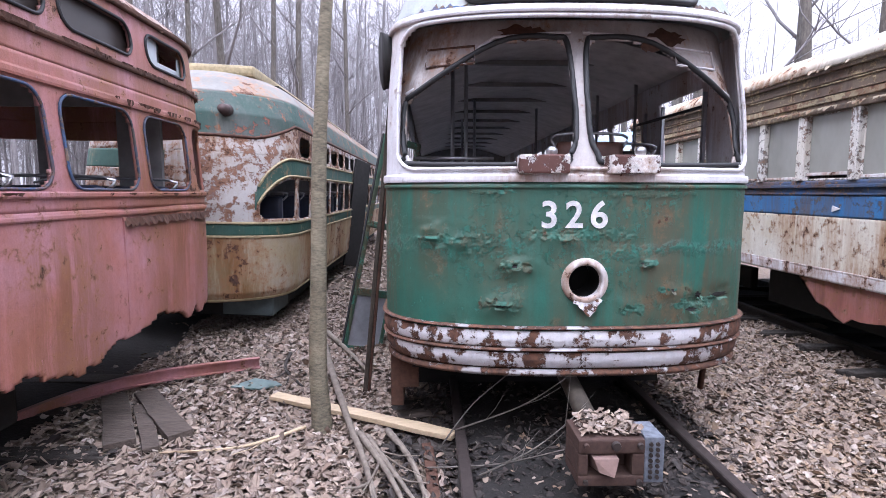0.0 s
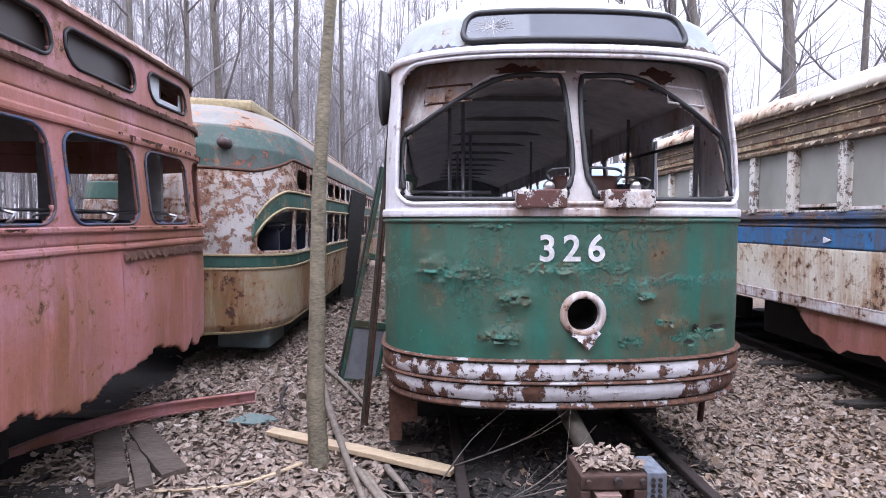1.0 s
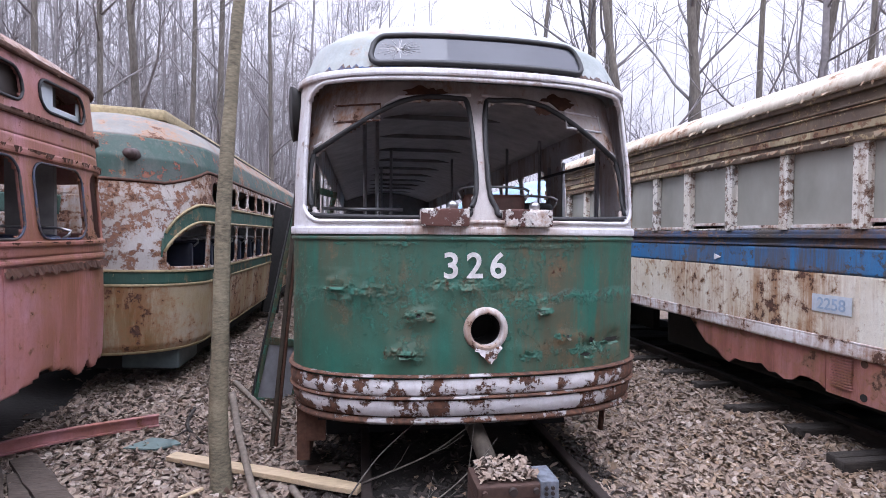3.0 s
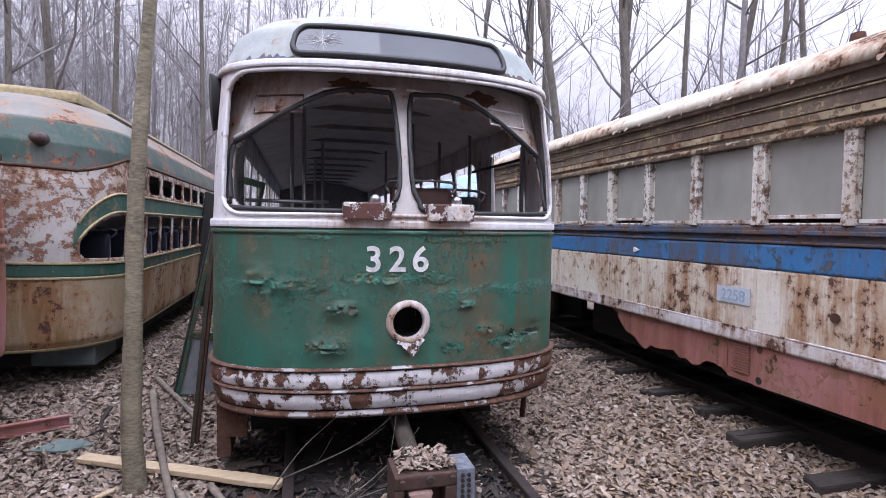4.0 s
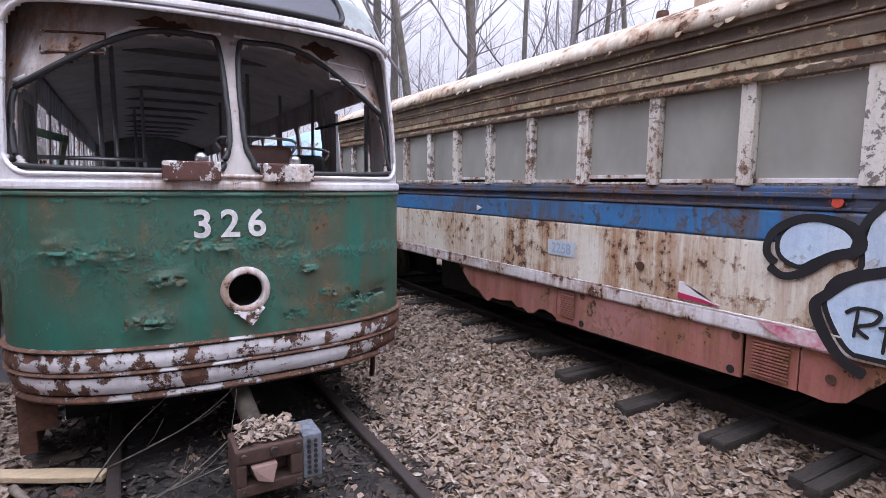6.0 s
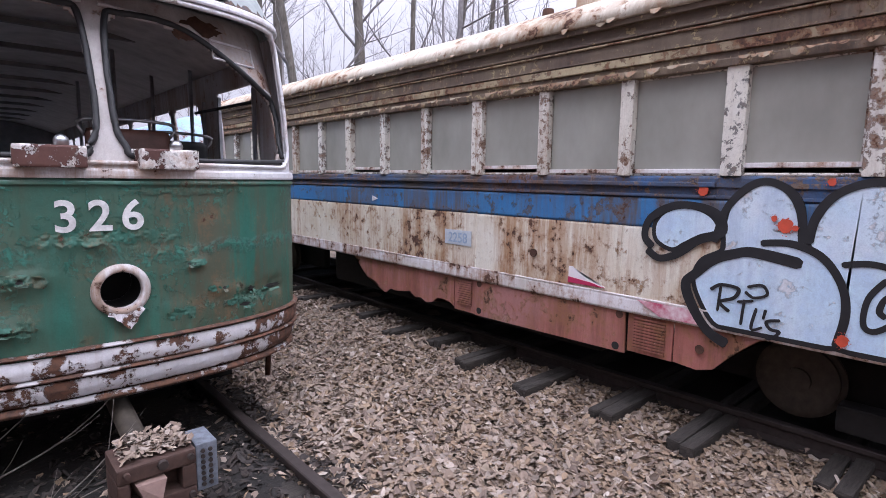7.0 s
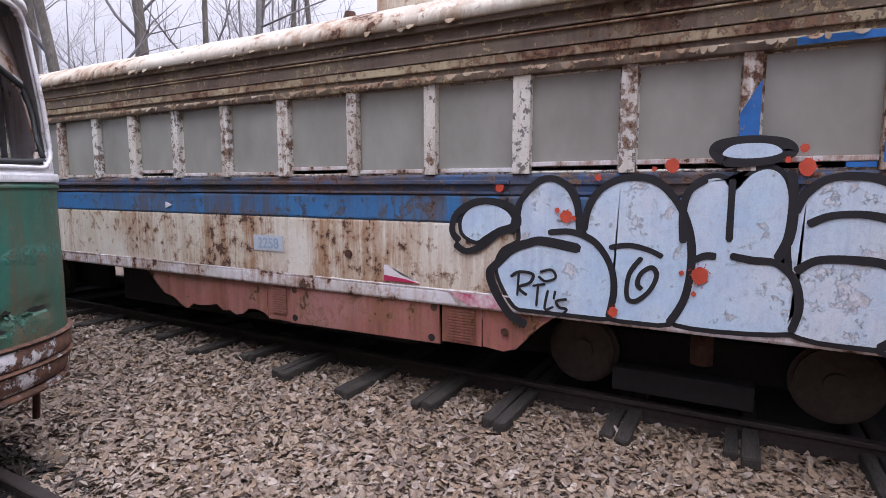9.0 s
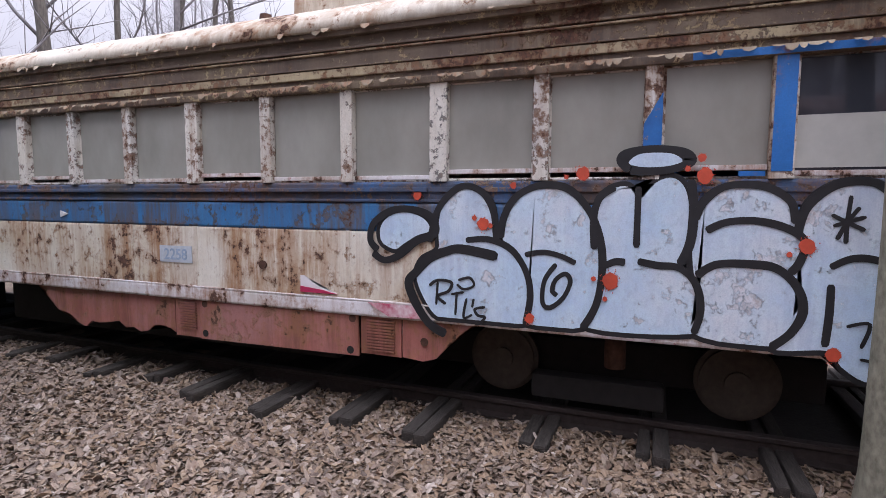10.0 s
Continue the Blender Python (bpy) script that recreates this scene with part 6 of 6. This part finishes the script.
# ---- red car: seats and clutter ----
for k in range(5):
    s = seat(red, -2.8, 4.2 - k * 0.87, 0.7, SEAT_BLUE, 0, 0.5)
    seat(red, -4.1, 4.2 - k * 0.87, 0.7, SEAT_BLUE, 0, 0.4)
for a, b in RW[1:]:
    part("window_gasket", ring(bmesh.new(), [R.skin(y, z, 0.004) for y, z in rounded(a, b, 1.62, 2.15, 0.12)], 0.009), DARK_TRIM, red, "worn window gasket", True)
for a, b in RU:
    part("upper_gasket", ring(bmesh.new(), [R.skin(y, z, 0.004) for y, z in rounded(a, b, 2.53, 2.75, 0.1)], 0.011), RUBBER, red, "black rubber gasket", True)
for k, (a, b) in enumerate(RU):
    y0, y1 = 5.58 - b, 5.58 - a
    if k == 0:
        bm = bmesh.new()
        box(bm, (-2.29, y0, 2.53), (-2.284, y0 + 0.16, 2.75))
        box(bm, (-2.29, y0 + 0.16, 2.53), (-2.284, y1, 2.6))
        box(bm, (-2.29, y1 - 0.13, 2.6), (-2.284, y1, 2.7))
        part("broken_pane", bm, plain("milky_broken_glass", (0.5, 0.55, 0.58), 0.3, 0, 6, 0.2, 0.0005), red, "broken milky window pane")
    else:
        part("upper_pane", boxed((-2.3, y0 + 0.02, 2.53), (-2.294, y1 - 0.02, 2.75)), plain("dirty_dark_pane", (0.07, 0.06, 0.055), 0.35, 0, 3, 0.3, 0.0005), red, "dirty dark pane")
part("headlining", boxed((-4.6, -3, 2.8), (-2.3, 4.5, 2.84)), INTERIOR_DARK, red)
# dark sheet added over the red inner wall so the inside looks dim
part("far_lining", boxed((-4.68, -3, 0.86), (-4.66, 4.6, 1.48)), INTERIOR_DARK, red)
part("side_seam", boxed((-2.206, 3.55, 0.72), (-2.192, 3.575, 1.44), bevel=0.002), RED, red)
rg = random.Random(31)
bm = bmesh.new()
up, lo = [], []
for k in range(60):
    y = 3.55 + 0.023 * k
    up.append(bm.verts.new((-2.197 + 0.012 * rg.random(), y, 1.43 + 0.012 * rg.random())))
    lo.append(bm.verts.new((-2.185 + 0.02 * rg.random(), y, 1.4 - 0.035 * rg.random())))
for k in range(59):
    bm.faces.new((up[k], up[k + 1], lo[k + 1], lo[k]))
part("peeled_edge", bm, STEEL, red, "ragged peeled paint edge")
# added strip; its dark colour stands in for the dim interior
part("far_upper_lining", boxed((-4.63, -3, 2.58), (-4.61, 4.4, 2.8)), STEEL, red, "dark brown strip added above the far windows to dim the inside")
bm = bmesh.new()
for x0, x1, z0, z1 in ((-4.6, -2.4, 0.86, 1.58), (-4.6, -3.95, 1.58, 2.8), (-2.75, -2.4, 1.58, 2.8), (-3.95, -2.75, 2.3, 2.8), (-3.4, -3.3, 1.58, 2.3)):
    box(bm, (x0, 4.52, z0), (x1, 4.56, z1))
part("cab_bulkhead", bm, INTERIOR_DARK, red, "dark grey partition behind the cab")
rg = random.Random(33)
for z, drop, gap, y0, y1 in ((2.46, 0.05, 0.35, 0.4, 3.5), (2.22, 0.045, 0.45, 0.3, 2.0), (2.86, 0.06, 0.25, 0.2, 4.5), (1.6, 0.03, 0.6, 0.4, 3.0)):
    bm = bmesh.new()
    y = y0
    while y < y1:
        w = rg.uniform(0.02, 0.09)
        if rg.random() > gap:
            h = drop * rg.uniform(0.3, 1.0)
            for q in range(3):
                ya, yb = y + w * q / 3, y + w * (q + 1) / 3
                ha, hb = h * (0.5, 1.0, 0.8, 0.3)[q], h * (0.5, 1.0, 0.8, 0.3)[q + 1]
                bm.faces.new([bm.verts.new(R.skin(*v)) for v in ((ya, z, 0.036), (yb, z, 0.036), (yb, z - hb, 0.02 + 0.02 * rg.random()), (ya, z - ha, 0.02 + 0.02 * rg.random()))])
        y += w
    part("peeled_edge", bm, STEEL, red, "rusted flakes under the moulding")["kind"] = "stuff"
part("rear_wall", boxed((-4.66, -3.6, 0.5), (-2.24, -3.55, 2.9)), RED, red)
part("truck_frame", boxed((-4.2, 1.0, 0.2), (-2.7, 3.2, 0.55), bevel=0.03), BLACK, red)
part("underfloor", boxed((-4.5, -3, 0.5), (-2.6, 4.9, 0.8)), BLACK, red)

# cream car fittings
bm = bmesh.new()
p = Vector(C.front(0.62, 2.52, 0.02))
bmesh.ops.create_cone(bm, cap_ends=True, segments=18, radius1=0.07, radius2=0.05, depth=0.16, matrix=Matrix.Translation(p + Vector((0, -0.05, 0))) @ Matrix.Rotation(radians(90), 4, "X"))
part("roof_lamp", bm, plain("rusty_lamp_shell", (0.09, 0.06, 0.055), 0.6, 0.3, 20, 0.5), cream, "rusty roof lamp", True)
bm = bmesh.new()
for sgn in (1,):
    eave = [C.place(x, y, 2.24 + 0.2 * min(max((y - 0.25) / 0.5, 0), 1)) for x, y in zip(*C.outline(0.08, 0.4, 13.5)) if x > 0.0]
    tube(bm, [tuple(q) for q in eave], 0.02, 6)
part("eave_lip", bm, STEEL, cream, "", True)
bm = boxed((-0.55, 1.3, 3.08), (0.55, 9.5, 3.22), C.m @ Matrix.Translation((-3.2, 5.75, 0)), 0.04)
part("roof_monitor", bm, YELLOW_TRIM, cream, "yellowed roof ventilator housing")
part("roof_board", boxed((0.56, 2.2, 3.06), (0.62, 9.5, 3.14), C.m @ Matrix.Translation((-3.2, 5.75, 0))), TIE_WOOD, cream)
part("floor", boxed((-1.2, 0.9, 0.6), (1.2, 13.5, 0.66), C.m @ Matrix.Translation((-3.2, 5.75, 0))), BLACK, cream)
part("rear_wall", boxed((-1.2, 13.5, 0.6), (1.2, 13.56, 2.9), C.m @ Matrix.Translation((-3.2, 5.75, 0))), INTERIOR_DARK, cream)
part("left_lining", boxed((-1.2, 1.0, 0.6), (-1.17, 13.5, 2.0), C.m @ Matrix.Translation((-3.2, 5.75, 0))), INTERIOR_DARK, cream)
part("underframe", boxed((-1.0, 0.6, 0.15), (1.0, 13, 0.5), C.m @ Matrix.Translation((-3.2, 5.75, 0))), BLACK, cream)
part("lower_skirt", boxed((0.45, 0.55, 0.17), (1.05, 1.25, 0.4), C.m @ Matrix.Translation((-3.2, 5.75, 0)), 0.02), plain("grey_green_skirt", (0.1, 0.13, 0.13), 0.7, 0, 10, 0.4), cream, "grey-green skirt panel hanging low")
for k in range(6):
    p = C.m @ Vector((-2.6, 7.0 + k * 0.9, 0.62))
    seat(cream, p.x, p.y, p.z, SEAT_BLUE, 180, 0.45)
part("folded_door", boxed((0.0, -0.03, 0.0), (0.5, 0.03, 2.25), Matrix.Translation((-2.05, 11.0, 0.1)) @ Matrix.Rotation(radians(60), 4, "Z") @ Matrix.Rotation(radians(12), 4, "Y"), 0.02), BLACK, cream, "dark door hanging open")

cream.matrix_basis = cream.matrix_basis @ Matrix.Translation((0.2, 0, 0.08))
red.matrix_basis = red.matrix_basis @ Matrix.Translation((0.1, 0, 0.07))

# -- a light blue car beyond the blue-striped one --
far_car = thing("light_blue_streetcar", (4.75, 16.0, 0.1), "faded light blue streetcar standing behind the others", "streetcar")
D = Car(4.75, 11.3, -1, 9.0, 0.9, 2.4, [(0.4, 1.2, 0.05), (1.0, 1.25, 0.0), (2.1, 1.22, 0.1), (2.45, 1.15, 0.2), (2.75, 1.0, 0.42), (2.95, 0.8, 0.7), (3.08, 0.5, 1.1), (3.12, 0.02, 1.6)])
LIGHT_BLUE = paint("faded_light_blue_paint", (0.2, 0.4, 0.6), (0.3, 0.46, 0.6), 0.52, 0.64, 0.5, (0.4, 0.42, 0.44), 0.6, (0.2, 0.15, 0.12), 0.6, 61.0)
D.sheet("lower_body", far_car, LIGHT_BLUE, 0.4, 1.5, None, 0.08, 0.5, 0.1)
D.sheet("window_band", far_car, LIGHT_BLUE, 1.5, 2.2, lambda x, y, z: ((np.mod(y, 0.9) > 0.2) & (y > 1.2) | (np.abs(x) < 0.85) & (y < 0.9)) & (z > 1.6) & (z < 2.1), 0.05, 0.1, 0.05)
D.sheet("roof", far_car, LIGHT_BLUE, 2.2, 3.12, None, 0.06, 0.4, 0.05)
part("underframe", boxed((3.8, 12.2, 0.0), (5.7, 20.0, 0.5)), BLACK, far_car)
part("floor", boxed((3.6, 12.3, 0.8), (5.9, 20.2, 0.85)), BLACK, far_car)
part("rear_wall", boxed((3.6, 20.2, 0.4), (5.9, 20.25, 2.9)), INTERIOR_DARK, far_car)

# ---- loose things on the ground ----


def gz(x, y):
    return float(ground_height(np.array([x]), np.array([y]))[0])


# the leaning door leaf
leaf = thing("door_leaf", (-0.9, 5.6, 0), "green streetcar door leaf with grey lower panel, leaning on the car", "door")
M = Matrix.Translation((-1.0, 5.5, 0.0)) @ Matrix.Rotation(radians(28), 4, "Z") @ Matrix.Rotation(radians(12.5), 4, "Y")
bm = bmesh.new()
for lo, hi in (((0, 0, 0.02), (0.045, 0.05, 2.35)), ((0.4, 0, 0.02), (0.445, 0.05, 2.35)), ((0.045, 0, 2.28), (0.4, 0.05, 2.35)), ((0.045, 0, 0.62), (0.4, 0.05, 0.7)), ((0.045, 0, 0.02), (0.4, 0.05, 0.08)), ((0.045, 0, 1.35), (0.4, 0.05, 1.42))):
    box(bm, lo, hi, M, 0.008)
part("frame", bm, GREEN, leaf)
part("lower_panel", boxed((0.045, 0.012, 0.08), (0.4, 0.035, 0.62), M), GREY_SHEET, leaf, "pale grey lower panel")
part("edge_strip", boxed((-0.014, 0.005, 0.02), (-0.001, 0.045, 2.35), M, 0.003), RUBBER, leaf)
t = thing("metal_bar", (-0.6, 4.6, 0), "dark metal channel bar leaning on the green car", "metal bar")
part("channel", boxed((-0.017, -0.03, 0.0), (0.017, 0.03, 2.5), Matrix.Translation((-0.62, 4.3, 0.0)) @ Matrix.Rotation(radians(5.5), 4, "Y"), 0.006), DARK_STEEL, t)
part("backing", boxed((0.02, -0.025, 0.0), (0.042, 0.025, 1.9), Matrix.Translation((-0.62, 4.3, 0.02)) @ Matrix.Rotation(radians(5.5), 4, "Y"), 0.006), STEEL, t)

# red steel beam lying across
bm = bmesh.new()
pts = [(-3.15, 3.62, 0.02), (-2.85, 4.15, 0.07), (-2.35, 4.47, 0.12), (-1.66, 4.86, 0.1)]
prof = [(-0.025, -0.05), (0.025, -0.05), (0.025, -0.04), (-0.015, -0.04), (-0.015, 0.04), (0.025, 0.04), (0.025, 0.05), (-0.025, 0.05)]
rows = []
line = smooth_line(pts, 6)
for i, p in enumerate(line):
    d = (line[min(i + 1, len(line) - 1)] - line[max(i - 1, 0)]).normalized()
    s = Vector((d.y, -d.x, 0)).normalized()
    rows.append([bm.verts.new(p + s * a + Vector((0, 0, b))) for a, b in prof])
for a, b in zip(rows, rows[1:]):
    for k in range(8):
        bm.faces.new((a[k], a[(k + 1) % 8], b[(k + 1) % 8], b[k]))
bm.faces.new(rows[0])
bm.faces.new(rows[-1][::-1])
tagged(part("steel_beam", bm, RED), "bent red-painted steel channel lying on old timbers", "steel beam")


def plank(name, a, b, w, h, mat, label, cat, seed, z=0.0):
    a, b = Vector((*a, gz(*a) + z)), Vector((*b, gz(*b) + z))
    d = b - a
    m = Matrix.Translation(a) @ Matrix.Rotation(math.atan2(d.y, d.x), 4, "Z") @ Matrix.Rotation(-math.atan2(d.z, d.xy.length), 4, "Y")
    bm = worn_beam((0, -w / 2, 0), (d.length, w / 2, h), seed, 0.006)
    for v in bm.verts:
        v.co = m @ v.co
    return tagged(part(name, bm, mat), label, cat)


plank("plank", (-1.32, 4.12), (0.08, 3.38), 0.1, 0.035, PALE_WOOD, "fresh pale pine plank lying on the leaves", "plank", 3, 0.05)
plank("timber", (-2.62, 4.2), (-2.1, 3.36), 0.18, 0.07, GREY_TIMBER, "grey weathered timber under the steel beam", "timber", 5)
plank("timber", (-2.4, 4.25), (-1.76, 3.46), 0.16, 0.08, GREY_TIMBER, "cracked grey timber under the steel beam", "timber", 7)
plank("timber", (-2.3, 4.0), (-1.86, 3.28), 0.1, 0.06, GREY_TIMBER, "narrow split timber on the leaves", "timber", 9)
plank("board_scrap", (-0.32, 3.78), (-0.07, 3.84), 0.14, 0.012, GREY_TIMBER, "small grey-brown board scrap under the bumper", "board", 11, 0.03)
plank("metal_strip", (-0.1, 3.35), (-0.05, 2.6), 0.07, 0.012, STEEL, "rusty flat steel strip half under leaves", "metal strip", 13, 0.02)
bm = bmesh.new()
pts = [(-1.75, 4.36), (-1.6, 4.53), (-1.4, 4.46), (-1.33, 4.38), (-1.5, 4.3)]
bm.faces.new([bm.verts.new((x, y, gz(x, y) + 0.05)) for x, y in pts])
r = bmesh.ops.extrude_face_region(bm, geom=bm.faces[:])
for v in r["geom"]:
    if isinstance(v, bmesh.types.BMVert):
        v.co.z -= 0.012
tagged(part("sheet_scrap", bm, plain("grey_green_sheet", (0.16, 0.22, 0.21), 0.4, 0, 12, 0.3)), "broken grey-green sheet lying on the leaves", "scrap sheet")


def stick(pts, r, mat, label, seed, lift=0.04, forks=2):
    rg = random.Random(seed)
    line = [Vector((p[0] + rg.uniform(-0.015, 0.015), p[1], (gz(p[0], p[1]) if len(p) < 3 else p[2]) + lift)) for p in pts]
    line = smooth_line(line, 6)
    n = len(line)
    bm = bmesh.new()
    tube(bm, line, [r * (1 - 0.6 * k / n) for k in range(n)], 8)
    for _ in range(forks):
        k = rg.randrange(n // 4, n - 2)
        d = (line[k + 1] - line[k]).normalized() + Vector((rg.uniform(-1, 1), rg.uniform(-1, 1), rg.uniform(0.0, 0.4))) * 0.7
        q = line[k]
        tube(bm, [q, q + d * 0.15, q + d * 0.3 + Vector((0, 0, 0.03))], [r * 0.4, r * 0.25, r * 0.12], 5)
    return tagged(part("fallen_branch", bm, mat, None, "", True), label, "branch", "branches on the ground")


stick([(-1.2, 5.6), (-0.9, 4.4), (-0.64, 3.53), (-0.48, 3.08), (-0.36, 2.6)], 0.034, STICK, "long barkless grey branch on the leaves", 1, 0.08)
stick([(-1.3, 6.1), (-0.92, 5.3), (-0.6, 4.6)], 0.03, STICK, "thin grey branch beside the green car", 2, 0.07)
stick([(-0.36, 3.48), (-0.2, 3.08), (-0.08, 2.6)], 0.026, STICK, "bent grey branch under the pine plank", 3, 0.06)
stick([(-0.55, 3.45), (-0.34, 3.0), (-0.2, 2.6)], 0.026, STICK, "thin grey branch on the leaves", 4, 0.06)
stick([(-0.5, 3.4), (-0.3, 2.95), (-0.1, 2.5)], 0.02, STICK, "thin crooked branch on the leaves", 5, 0.06)
stick([(-1.5, 5.3), (-1.42, 4.8), (-1.15, 4.36)], 0.02, TIE_WOOD, "dark curved branch on the leaves", 6)
stick([(-0.95, 3.6), (-1.29, 3.32), (-1.8, 3.25)], 0.014, PALE_WOOD, "pale thin stick on the leaves", 7)
stick([(0.1, 3.4, 0.1), (0.5, 3.35, 0.28), (0.75, 3.2, 0.5)], 0.007, BARK, "thin twig under the bumper", 8, 0, 3)
stick([(0.2, 2.9, 0.05), (0.55, 2.95, 0.2), (0.85, 3.0, 0.42)], 0.006, BARK, "thin twig near the coupler", 9, 0, 3)
stick([(-0.1, 3.0, 0.05), (0.3, 2.9, 0.12), (0.65, 2.75, 0.28)], 0.006, BARK, "thin twig near the coupler", 10, 0, 4)
stick([(0.0, 3.3, 0.05), (0.2, 3.35, 0.3), (0.45, 3.3, 0.55)], 0.006, BARK, "thin twig under the bumper", 11, 0, 2)
stick([(3.0, -0.9), (3.3, -1.2), (3.55, -1.6)], 0.012, STICK, "thin stick beside the track", 12)

# leaves on top of the coupler
leaves("coupler_leaves", 260, lambda r, n: (r.uniform(0.71, 1.02, n), r.uniform(2.6, 2.86, n)), 35, LEAF, (0.012, 0.03), 0.43, True, "dry leaves lying on the coupler")
